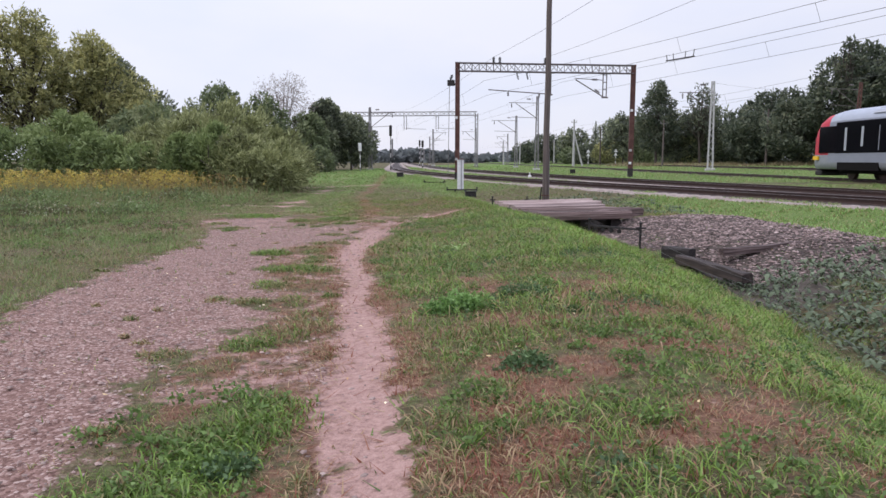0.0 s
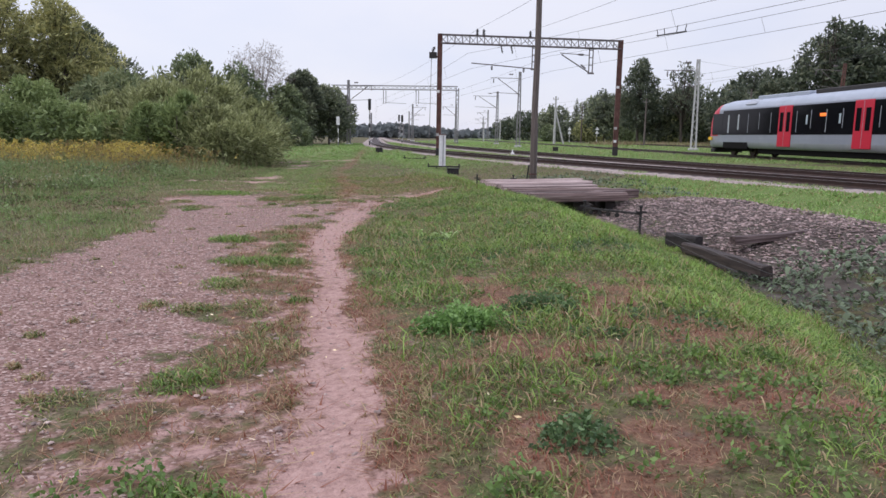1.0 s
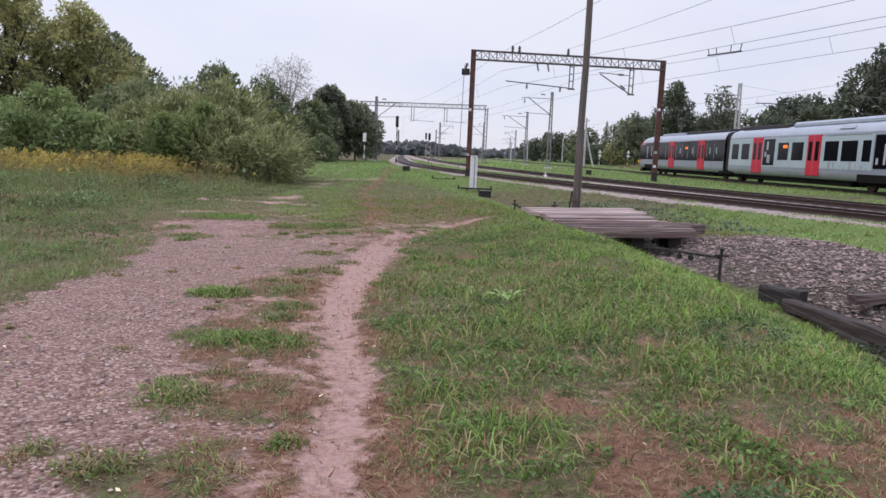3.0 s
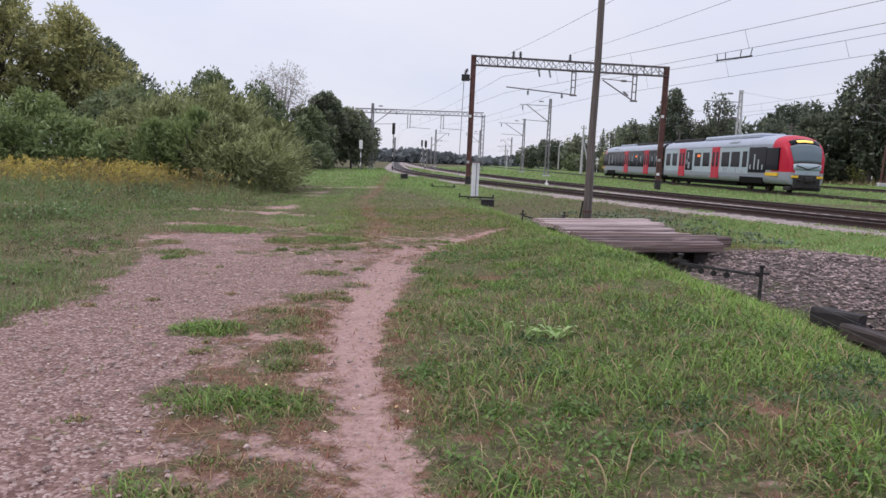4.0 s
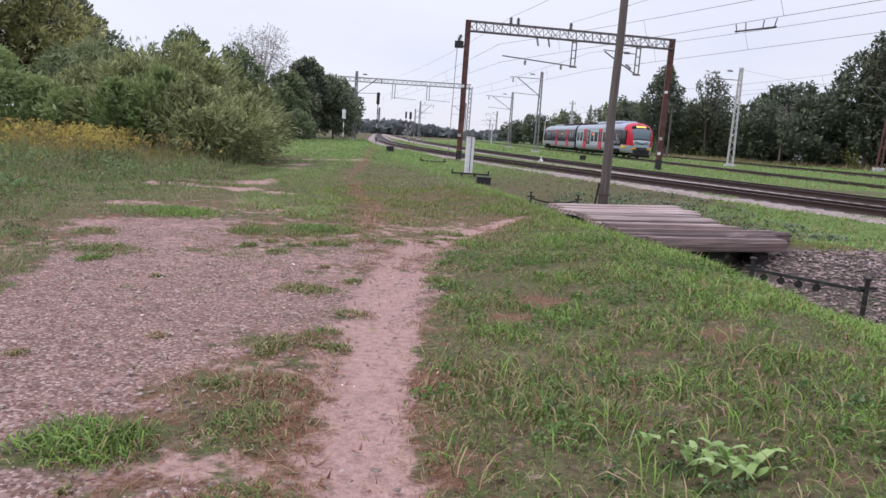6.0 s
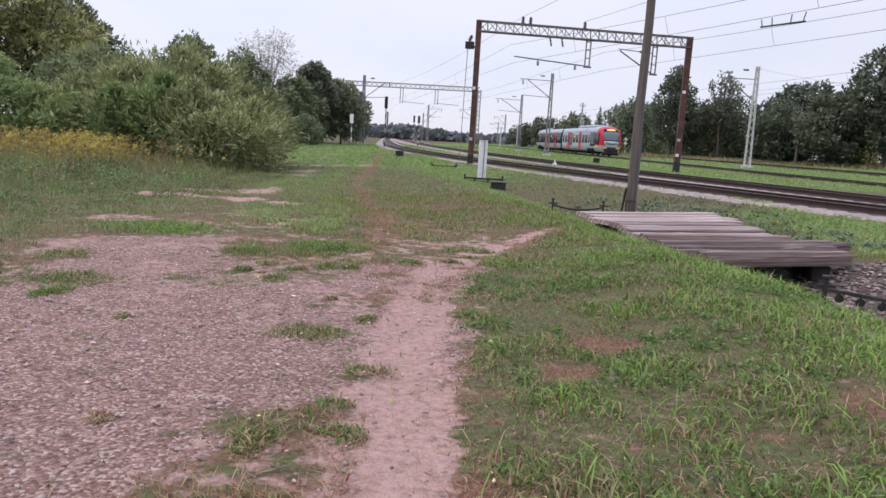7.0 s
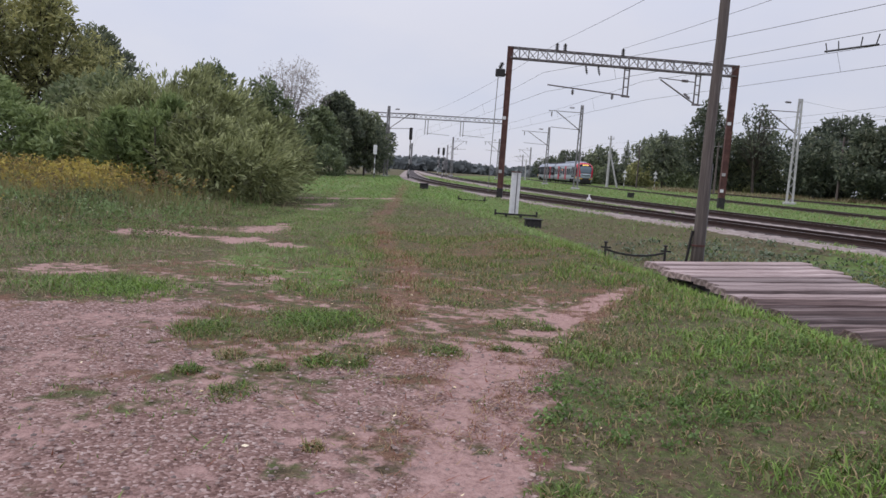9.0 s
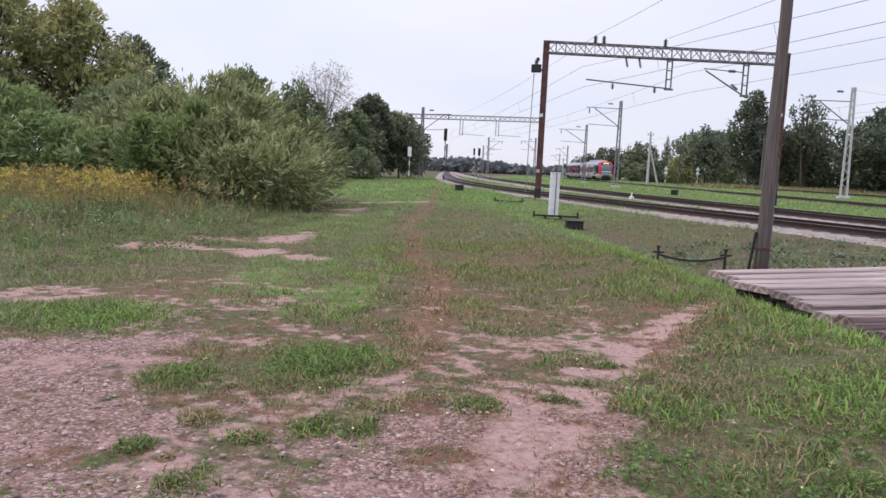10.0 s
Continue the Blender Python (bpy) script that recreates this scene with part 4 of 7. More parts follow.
def white_cabinet():
    x, y = -2.47, 39.9
    z = -0.45
    c = thing("signal_wire_cabinet", pose(x, y, z, 0, 0, 8), "tall narrow whitewashed cabinet on black iron frame", "cabinet")
    part("body", block(bmesh.new(), -0.18, 0.18, -0.16, 0.16, 0.05, 1.75, 0.015), M_WHITE, c)
    part("cover_strip", block(bmesh.new(), 0.02, 0.06, -0.175, -0.163, 0.1, 1.72), M_STEEL, c, "grey vertical joint")
    part("cap", block(bmesh.new(), -0.20, 0.20, -0.18, 0.18, 1.753, 1.79, 0.01), M_RUST, c, "rusty cap")
    bm = bmesh.new()
    beam(bm, (-0.75, -0.25, 0.06), (0.95, -0.25, 0.06), 0.07)
    for s in (-0.75, 0.92):
        beam(bm, (s, -0.25, -0.4), (s, -0.25, 0.22), 0.07)
    beam(bm, (-0.3, -0.25, 0.0), (-0.3, 0.25, 0.0), 0.08)
    beam(bm, (0.3, -0.25, 0.0), (0.3, 0.25, 0.0), 0.08)
    part("frame", bm, M_BLACK, c, "black iron stand")


white_cabinet()


def wire_stand(a, b, zt, sag, label):
    """Two iron posts with a bar between that bears pulleys."""
    s = thing("wire_stand", Matrix.Identity(4), label, "iron stand", "stands of the signal wires")
    a, b = Vector(a), Vector(b)
    for p in (a, b):
        z = float(height(p.x, p.y))
        bm = bmesh.new()
        beam(bm, (p.x, p.y, z - 0.3), (p.x, p.y, zt + 0.07), 0.045)
        block(bm, p.x - 0.04, p.x + 0.04, p.y - 0.04, p.y + 0.04, zt + 0.055, zt + 0.09, 0.008)
        beam(bm, (p.x - 0.1, p.y, zt - 0.04), (p.x + 0.12, p.y, zt - 0.04), 0.035)
        part("post", bm, M_BLACK, s)
    m = (a + b) / 2
    bm = bmesh.new()
    for k in range(6):
        f0, f1 = k / 6, (k + 1) / 6
        p0, p1 = a.lerp(b, f0), a.lerp(b, f1)
        beam(bm, (p0.x, p0.y, zt - 0.08 - sag * 4 * f0 * (1 - f0)), (p1.x, p1.y, zt - 0.08 - sag * 4 * f1 * (1 - f1)), 0.042)
    part("bar", bm, M_BLACK, s)
    for k in range(0 if sag else 4):
        bm = bmesh.new()
        p = a.lerp(b, 0.12 + 0.16 * k)
        zz = zt - 0.16 - sag
        rod(bm, (p.x, p.y - 0.015, zz), (p.x, p.y + 0.015, zz), 0.05, sides=12)
        beam(bm, (p.x, p.y, zz), (p.x, p.y, zt - 0.08), 0.02)
        part("pulley", bm, M_BLACK, s)


wire_stand((0.35, 26.5, 0), (1.63, 26.7, 0), -0.17, 0.10, "black sagging iron bar between two short posts")
wire_stand((3.38, 17.2, 0), (4.44, 16.2, 0), -0.20, 0.0, "black iron bar on short posts over the ditch")
wire_stand((-5.6, 46.0, 0), (-4.3, 46.2, 0), -0.1, 0.0, "black iron bar on short posts in grass")
bm = bmesh.new()
block(bm, -0.28, 0.28, -0.2, 0.2, -0.1, 0.28, 0.02)
block(bm, -0.32, 0.32, -0.24, 0.24, 0.282, 0.31, 0.005)
tagged(part("pulley_box", bm, M_BLACK), "small black iron pulley box on the ground", "box").matrix_world = pose(-1.55, 36.7, float(height(-1.55, 36.7)), 0, 0, 12)
for x, y in ((-9.1, 55.1), (4.7, 66.0)):
    bm = bmesh.new()
    block(bm, -0.24, 0.24, -0.2, 0.2, -0.15, 0.34, 0.03)
    block(bm, -0.27, 0.27, -0.23, 0.23, 0.342, 0.39, 0.01)
    tagged(part("point_box", bm, M_BLACK), "black point motor box beside the track", "box").matrix_world = pose(x, y, float(height(x, y)))
bm = bmesh.new()
block(bm, -0.13, 0.13, -0.09, 0.09, -0.1, 0.16, 0.03)
rod(bm, (0, 0, 0.14), (0, 0, 0.36), 0.045)
tagged(part("marker_post", bm, M_WHITE), "small white marker post between the tracks", "marker").matrix_world = pose(1.1, 53.5, 0.0)
# two signal wires that run low along the ditch
wire("signal_wire", [(4.3, 16.3, -0.28), (5.3, 9.0, -0.35), (5.9, 0.0, -0.3)], 0.08, "thin signal wire low along the ditch", 0.003)
wire("signal_wire", [(4.1, 16.5, -0.34), (5.1, 9.0, -0.42), (5.7, 0.0, -0.4)], 0.08, "thin signal wire low along the ditch", 0.003)


# ---------- plank bridge and old timbers ----------
def rough_plank(length, width, thick, seed, ma, name, worn=0.025):
    """A worn board along local x, its edges and face uneven."""
    r = rng(seed)
    bm = bmesh.new()
    n = 8
    rings = []
    for i in range(n + 1):
        x = length * i / n + (0.04 * r.normal() if i in (0, n) else 0)
        w = width / 2 - 0.012 * r.random()
        t = thick
        dz = 0.003 * r.normal()
        rings.append([bm.verts.new(p) for p in ((x, -w, dz - t), (x, w, dz - t), (x, w, dz - worn), (x, w - worn, dz), (x, 0.0, dz + 0.003 * r.normal()), (x, -w + worn, dz), (x, -w, dz - worn))])
    for r0, r1 in zip(rings, rings[1:]):
        for k in range(7):
            bm.faces.new((r0[k], r0[(k + 1) % 7], r1[(k + 1) % 7], r1[k]))
    bm.faces.new(rings[0][::-1]), bm.faces.new(rings[-1])
    bmesh.ops.recalc_face_normals(bm, faces=bm.faces)
    me = bpy.data.meshes.new(name)
    bm.to_mesh(me)
    bm.free()
    me.materials.append(ma)
    return me


def plank_bridge():
    br = thing("plank_bridge", Matrix.Identity(4), "weathered plank footbridge of old timbers over the ditch", "bridge")
    n = 14
    r = rng(4)
    for k in range(n):
        u = k / (n - 1)
        lx, ly = 0.87 + 1.2 * u + 0.07 * r.normal(), 22.55 - 4.4 * u
        rx = np.interp(u, [0, 0.5, 0.65, 0.85, 1], [3.85, 4.1, 4.2, 4.6, 4.4])
        ry = np.interp(u, [0, 0.5, 0.65, 0.85, 1], [24.75, 21.85, 21.15, 20.2, 19.5])
        old = u > 0.55
        ln = math.hypot(rx - lx, ry - ly) + (0.14 if old else 0.06) * r.normal()
        a = math.atan2(ry - ly, rx - lx)
        z = -0.05 - 0.035 * u + (0.030 * r.normal() if old else 0.010 * r.normal()) - (0.05 if k in (7, 9, 11) else 0)
        wide = (0.285 if not old else 0.27) + 0.02 * r.normal()
        ma = M_PLANK if not old else (M_PLANKDARK if k in (9, 11) else M_PLANKMID)
        me = rough_plank(ln, wide, 0.09 if not old else 0.2, 100 + k, ma, "plank", 0.018 if not old else 0.06)
        ob = new("plank", me)
        ob.parent = br
        ob.matrix_world = pose(lx, ly, z, 0.6 * r.normal() + (1.5 * r.normal() if old else 0), 0.35 * r.normal(), math.degrees(a) + (0.8 if old else 0.3) * r.normal())
    for f in (0.12, 0.55, 0.9):
        x0, y0 = 0.87 + (3.85 - 0.87) * f, 22.5 + 2.2 * f
        x1, y1 = 2.1 + 2.35 * f, 18.3 + 1.3 * f
        part("bearer", beam(bmesh.new(), (x0, y0, -0.36), (x1, y1, -0.44), 0.26, 0.22), M_TAR, br, "dark bearer timber")


plank_bridge()


def old_timber(a, b, w, h, ma, label, seed):
    """An old sleeper lying between two places."""
    a, b = Vector(a), Vector(b)
    r = rng(seed)
    d = b - a
    bm = bmesh.new()
    n = 7
    rings = []
    for i in range(n + 1):
        k = 1 - 0.06 * r.random()
        x = d.length * i / n
        rings.append([bm.verts.new((x + 0.015 * r.normal(), u * w / 2 * k + 0.008 * r.normal(), v * h * k + 0.008 * r.normal())) for u, v in ((-1, 0), (1, 0), (1, 0.8), (0.75, 1), (-0.75, 1), (-1, 0.8))])
    for r0, r1 in zip(rings, rings[1:]):
        for j in range(6):
            bm.faces.new((r0[j], r0[(j + 1) % 6], r1[(j + 1) % 6], r1[j]))
    bm.faces.new(rings[0][::-1]), bm.faces.new(rings[-1])
    bmesh.ops.recalc_face_normals(bm, faces=bm.faces)
    ob = tagged(part("old_timber", bm, ma), label, "timber", "old timbers in the ditch")
    ob.matrix_world = Matrix.Translation(a) @ d.to_track_quat("X", "Z").to_matrix().to_4x4()


old_timber((4.75, 14.75, -0.72), (5.2, 14.3, -0.72), 0.26, 0.27, M_TAR, "short black tarred timber stub on the ditch edge", 1)
old_timber((4.95, 14.2, -0.73), (5.6, 11.9, -0.72), 0.2, 0.17, M_TARBROWN, "dark brown tarred old sleeper lying along the ditch", 2)
old_timber((5.6, 13.7, -0.50), (7.4, 14.5, -0.40), 0.2, 0.13, M_PLANKDARK, "greyish old sleeper half buried in rubble", 4)
old_timber((3.6, 19.6, -0.33), (5.0, 20.75, -0.30), 0.26, 0.24, M_PLANKDARK, "worn round-edged timber beside the bridge", 5)


# ---------- foliage ----------
def leaf_arrays(points, outward, size, r, flat=0.5, strand=0.0):
    """One pointed, slightly folded leaf of four corners at each point."""
    n = len(points)
    t = r.normal(size=(n, 3)) + outward * 0.7
    t[:, 2] -= 0.25
    # strands: leaves that follow their twig outward and up
    t = t * (1 - strand) + strand * (outward * 0.9 + 0.35 * r.normal(size=(n, 3)) + np.array([0.25, 0, 0.35]))
    t /= np.linalg.norm(t, axis=1)[:, None]
    s = np.cross(t, r.normal(size=(n, 3)))
    s /= np.linalg.norm(s, axis=1)[:, None] + 1e-9
    k = (size * (0.6 + 0.8 * r.random(n)))[:, None]
    nrm = np.cross(t, s)
    a = points - t * k * 0.5
    b = points + s * k * flat * 0.5 + nrm * k * 0.08
    c = points + t * k * 0.5
    d = points - s * k * flat * 0.5 + nrm * k * 0.08
    v = np.stack([a, b, c, d], 1).reshape(-1, 3)
    f = np.arange(n * 4).reshape(-1, 4)
    return v, f


def crown_points(lobes, count, r, gaps=0.35):
    """Points in the outer layers of a set of lobes (x, y, z, rx, ry, rz), with clumps and holes."""
    lobes = np.array(lobes, float)
    area = (lobes[:, 3] * lobes[:, 4] * lobes[:, 5]) ** (2 / 3)
    pick = r.choice(len(lobes), int(count * 1.9), p=area / area.sum())
    d = r.normal(size=(len(pick), 3))
    d /= np.linalg.norm(d, axis=1)[:, None]
    rad = 1 - 0.42 * r.random(len(pick)) ** 1.6
    # ragged outline: the radius swells and shrinks with direction
    az = np.arctan2(d[:, 1], d[:, 0])
    bump = fbm(az * 2.2 + pick * 7.3, d[:, 2] * 2.6 + pick * 3.1, 0.9, 3)
    fine = vnoise(az * 2.2 + pick * 5.7, d[:, 2] * 2.6, 0.22, 8)
    rad = rad * (0.52 + 0.72 * bump + 0.30 * fine)
    p = lobes[pick, :3] + d * rad[:, None] * lobes[pick, 3:6]
    # clumps: leave holes where the noise is low
    n = fbm(p[:, 0] + p[:, 2] * 0.6, p[:, 1] + p[:, 2] * 0.8, 0.9, 17)
    keep = n > gaps * 0.9 * r.random(len(p)) + gaps * 0.45
    p, d, n, pick = p[keep][:count], d[keep][:count], n[keep][:count], pick[keep][:count]
    return p, d, n, pick


def crown_mesh(lobes, count, size, ma, seed, gaps=0.35, flat=0.5, low=None, strand=0.0):
    r = rng(seed)
    p, d, n, pick = crown_points(lobes, count, r, gaps)
    if low is not None:
        p[:, 2] = np.maximum(p[:, 2], low + 0.25 * r.random(len(p)))
    v, f = leaf_arrays(p, d, size, r, flat, strand)
    per = r.random(len(set(range(len(lobes)))))
    # random, clump and lobe tones; the last term paints light from above
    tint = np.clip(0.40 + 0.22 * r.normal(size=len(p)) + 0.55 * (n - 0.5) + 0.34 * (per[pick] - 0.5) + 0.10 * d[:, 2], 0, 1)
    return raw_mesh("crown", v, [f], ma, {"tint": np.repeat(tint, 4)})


def limb_mesh(base, lobes, r0, r, ma, trunk_top, stems=1):
    """Trunk with limbs that reach into each lobe of the crown."""
    bm = bmesh.new()
    base = Vector(base)
    for k in range(stems):
        off = Vector((0.3 * r.normal(), 0.3 * r.normal(), 0)) if stems > 1 else Vector((0, 0, 0))
        top = Vector(trunk_top) + off * 2.5
        mid = base.lerp(top, 0.5) + Vector((0.12 * r.normal(), 0.12 * r.normal(), 0))
        tube(bm, [base + off - Vector((0, 0, 0.4)), base + off + Vector((0, 0, 0.25)), mid, top], [r0 * 1.35, r0, r0 * 0.75, r0 * 0.3], 8)
    for x, y, z, rx, ry, rz in lobes:
        f = 0.25 + 0.5 * r.random()
        s = base.lerp(Vector(trunk_top), f)
        e = Vector((x, y, z))
        m = s.lerp(e, 0.5) + Vector((0, 0, 0.15 * (e - s).length * 0.4))
        tube(bm, [s, m, e, e + Vector((rx * 0.3 * r.normal(), ry * 0.3 * r.normal(), rz * 0.5))], [r0 * 0.45, r0 * 0.3, r0 * 0.16, r0 * 0.05], 6)
    return bm


def tree(x, y, h, w, ma, label, seed, count=9000, size=0.22, clear=0.25, bark=None, gaps=0.35, slim=1.0, category="tree", flat=0.5, lobes_n=9):
    """A tree with a tapered trunk, limbs and a crown of leaf clumps; w: half the crown's width."""
    r = rng(seed)
    z = float(height(x, y))
    t = thing("tree", Matrix.Identity(4), label, category, "trees of the railside")
    lobes = []
    cz, ch = z + h * (clear + 1) / 2, h * (1 - clear) / 2
    for k in range(lobes_n):
        a = math.tau * (k * 0.618 + 0.1 * r.random())
        f = (k + 0.5) / lobes_n
        zz = cz + ch * (2 * f - 1) * 0.72
        ring = math.sqrt(max(0.05, 1 - (2 * f - 1) ** 2 * 0.8)) * (1.0 if f < 0.6 else slim)
        rr = w * (0.34 + 0.24 * r.random()) * (0.75 + 0.4 * ring)
        off = w * 0.55 * ring
        lobes.append((x + math.cos(a) * off, y + math.sin(a) * off, zz, rr, rr, min(rr * 0.95, ch * 0.55)))
    lobes.append((x, y, z + h - w * 0.38, w * 0.42, w * 0.42, w * 0.45))
    for k in range(26):
        a, f = r.random() * math.tau, 0.15 + 0.85 * r.random()
        ringw = math.sqrt(max(0.04, 1 - (2 * f - 1) ** 2)) * (1.0 if f < 0.6 else slim)
        s = w * (0.10 + 0.14 * r.random())
        lobes.append((x + math.cos(a) * w * 0.98 * ringw, y + math.sin(a) * w * 0.98 * ringw, z + h * (clear + (1 - clear) * f * 0.98), s, s, s * (0.8 + 1.2 * max(0.0, f - 0.4))))
    part("trunk", limb_mesh((x, y, z), lobes, max(0.08, h * 0.017), r, bark or M_BARK, (x + 0.2 * r.normal(), y, z + h * 0.72)), bark or M_BARK, t)
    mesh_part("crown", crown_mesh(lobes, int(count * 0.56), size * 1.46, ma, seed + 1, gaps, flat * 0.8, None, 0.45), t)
    return t


def conifer(x, y, h, w, ma, label, seed, count=7000, size=0.3):
    r = rng(seed)
    z = float(height(x, y))
    t = thing("tree", Matrix.Identity(4), label, "conifer", "trees of the railside")
    lobes = []
    for k in range(12):
        f = k / 11
        rr = w * (1 - f) + 0.25
        a = k * 2.4
        lobes.append((x + math.cos(a) * rr * 0.3, y + math.sin(a) * rr * 0.3, z + h * (0.12 + 0.84 * f), rr * 0.75, rr * 0.75, h * 0.075))
    bm = tube(bmesh.new(), [(x, y, z - 0.3), (x, y, z + h * 0.5), (x, y, z + h * 0.97)], [h * 0.018, h * 0.012, 0.03], 8)
    part("trunk", bm, M_BARK, t)
    mesh_part("crown", crown_mesh(lobes, count, size, ma, seed + 1, 0.3, 0.35), t)


def shrub(lobes, ma, label, seed, count, size, gaps=0.3, flat=0.4, strand=0.0):
    """A bush with leaves down to the ground and many stems."""
    r = rng(seed)
    x, y = np.mean([q[0] for q in lobes]), np.mean([q[1] for q in lobes])
    z = float(height(x, y))
    s = thing("shrub", Matrix.Identity(4), label, "shrub", "bushes of the railside")
    shoots = []
    for q in lobes:
        for _ in range(9):
            a, e = r.random() * math.tau, 0.1 + 1.3 * r.random()
            k = min(q[3:6]) * (0.14 + 0.14 * r.random())
            shoots.append((q[0] + q[3] * math.cos(a) * math.cos(e), q[1] + q[4] * math.sin(a) * math.cos(e), q[2] + q[5] * math.sin(e), k, k, k * (1.0 + 0.35 * math.sin(e))))
    bm = bmesh.new()
    for q in lobes:
        zq = float(height(q[0], q[1]))
        for _ in range(4):
            e = Vector((q[0] + q[3] * 0.5 * r.normal(), q[1] + q[4] * 0.5 * r.normal(), q[2] + q[5] * 0.6 * r.random()))
            b = Vector((q[0] + 0.25 * q[3] * r.normal(), q[1] + 0.25 * q[4] * r.normal(), zq - 0.2))
            tube(bm, [b, b.lerp(e, 0.5) + Vector((0.1 * r.normal(), 0.1 * r.normal(), 0.1)), e], [0.06, 0.04, 0.012], 5)
    part("branching_stem", bm, M_BARK, s)
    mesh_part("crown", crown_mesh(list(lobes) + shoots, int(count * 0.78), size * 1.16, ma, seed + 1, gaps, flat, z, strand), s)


# the great bush and those round it
shrub([(-18.0, 38.8, 1.6, 3.2, 2.8, 2.05), (-15.4, 37.6, 1.8, 3.6, 3.0, 2.25), (-13.2, 36.8, 1.15, 2.9, 2.6, 1.55), (-12.0, 35.2, 0.75, 2.1, 2.2, 1.1), (-19.8, 37.6, 1.2, 2.4, 2.2, 1.6), (-16.5, 35.8, 1.1, 2.8, 1.8, 1.6), (-14.0, 35.4, 0.9, 2.4, 1.8, 1.3)],
      L_BUSH, "great rounded green willow bush at the meadow's edge", 11, 62000, 0.26, 0.25, 0.24, 0.8)
shrub([(-10.9, 33.6, 0.75, 1.6, 1.7, 1.25), (-11.6, 32.4, 0.6, 1.3, 1.3, 1.0), (-12.6, 33.2, 1.0, 1.5, 1.4, 1.5)], L_BUSH, "low spreading end of green bushes over the grass", 12, 15000, 0.20, 0.3, 0.26, 0.7)
shrub([(-14.0, 33.6, 1.1, 1.4, 1.2, 1.7), (-15.6, 33.6, 0.9, 1.2, 1.1, 1.4)], L_BLUE, "grey-green bush before the willow", 13, 11000, 0.24, 0.3, 0.26, 0.75)
shrub([(-21.8, 36.6, 1.0, 2.4, 2.0, 1.5), (-24.4, 37.0, 1.35, 2.6, 2.2, 2.0), (-27.4, 37.2, 1.1, 2.4, 2.0, 1.8), (-31, 37, 1.4, 2.8, 2.0, 2.0), (-19.0, 35.4, 0.8, 1.8, 1.3, 1.3)], L_BLUE, "grey-green bushes below the trees", 14, 30000, 0.26, 0.3, 0.3, 0.5)
shrub([(-23.9, 70, 1.4, 2.3, 2.3, 2.1), (-21.6, 73.5, 1.0, 1.6, 1.8, 1.5)], L_MID, "brownish green bush before the dark trees", 15, 11000, 0.26)
tree(-29.0, 46.0, 9.9, 2.9, L_OLIVE, "tall olive-green tree above the bushes", 21, 26000, 0.24, 0.12, gaps=0.46, flat=0.38)
tree(-33.2, 45.0, 11.4, 3.4, L_OLIVE, "broad green tree above the bushes", 22, 22000, 0.24, 0.12, gaps=0.46, flat=0.4)
tree(-37.5, 42.0, 10.6, 3.9, L_OLIVE, "tall olive-green tree above the bushes", 23, 16000, 0.26, 0.15, gaps=0.5)
tree(-42.6, 70.0, 11.8, 3.7, L_DARK, "dark green tree behind the olive ones", 24, 20000, 0.34, 0.1, gaps=0.5, slim=0.75)
tree(-25.6, 46.5, 6.9, 1.7, L_OLIVE, "slim olive-green tree before the dark one", 35, 9000, 0.22, 0.1, gaps=0.46, flat=0.38)
tree(-28.6, 52.0, 6.4, 3.2, L_DARK, "dark green tree behind the bushes", 36, 12000, 0.26, 0.05, gaps=0.4)
tree(-23.2, 42.5, 4.7, 2.4, L_MID, "small green tree behind the bushes", 25, 15000, 0.22, 0.1)
tree(-44, 46, 12.0, 4.8, L_MID, "broad green tree above the bushes", 26, 12000, 0.3, 0.15)
tree(-27.8, 62.5, 8.0, 2.7, L_MID, "ragged green tree behind the great bush", 27, 9000, 0.28, 0.15, gaps=0.5)
tree(-24.6, 65.5, 7.3, 2.3, L_MID, "ragged green tree behind the great bush", 28, 7000, 0.28, 0.15, gaps=0.5)
tree(-28.6, 82.0, 10.8, 3.8, L_PALE, "half-bare greyish tree with thin twigs", 29, 9000, 0.24, 0.25, M_BIRCH, 0.55, flat=0.18, lobes_n=14)
tree(-25.6, 80.5, 6.6, 2.5, L_MID, "brownish green tree beside the bare one", 30, 9000, 0.3, 0.1, gaps=0.45)
tree(-24.6, 84.5, 8.2, 2.7, L_DARK, "dark green tree at the end of the wood", 31, 18000, 0.30, 0.08, gaps=0.6, slim=0.75)
tree(-22.4, 88.5, 7.2, 2.6, L_DARK, "dark green tree at the end of the wood", 32, 13000, 0.28, 0.06, gaps=0.6, slim=0.7)
tree(-23.4, 97.0, 6.4, 2.6, L_DARK, "dark green tree at the end of the wood", 33, 9000, 0.3, 0.05)
tree(-26.0, 90.0, 8.0, 3.2, L_DARK, "dark green tree at the end of the wood", 34, 9000, 0.3, 0.05)

# the woods beyond the tracks
tree(19.2, 114.8, 12.6, 3.3, L_WOOD, "tall dense grey-green tree of the far wood", 41, 11000, 0.36, 0.1, slim=0.8, lobes_n=11)
tree(25.5, 113.5, 12.0, 2.7, L_WOOD, "sparse drooping birch above the far wood", 42, 5200, 0.30, 0.3, M_BARK, 0.62)
tree(35.5, 111.0, 10.4, 4.0, L_WOOD, "round green tree of the far wood", 43, 11000, 0.38, 0.15)
tree(31.0, 108.0, 8.6, 3.6, L_WOOD, "round green tree of the far wood", 44, 7000, 0.4, 0.1)
tree(38.5, 92.0, 13.6, 5.2, L_WOOD, "great spreading tree of the far wood", 45, 24000, 0.40, 0.04, gaps=0.2)
tree(45.0, 91.0, 14.0, 5.6, L_WOOD, "great dark tree of the far wood", 46, 22000, 0.42, 0.04, gaps=0.2)
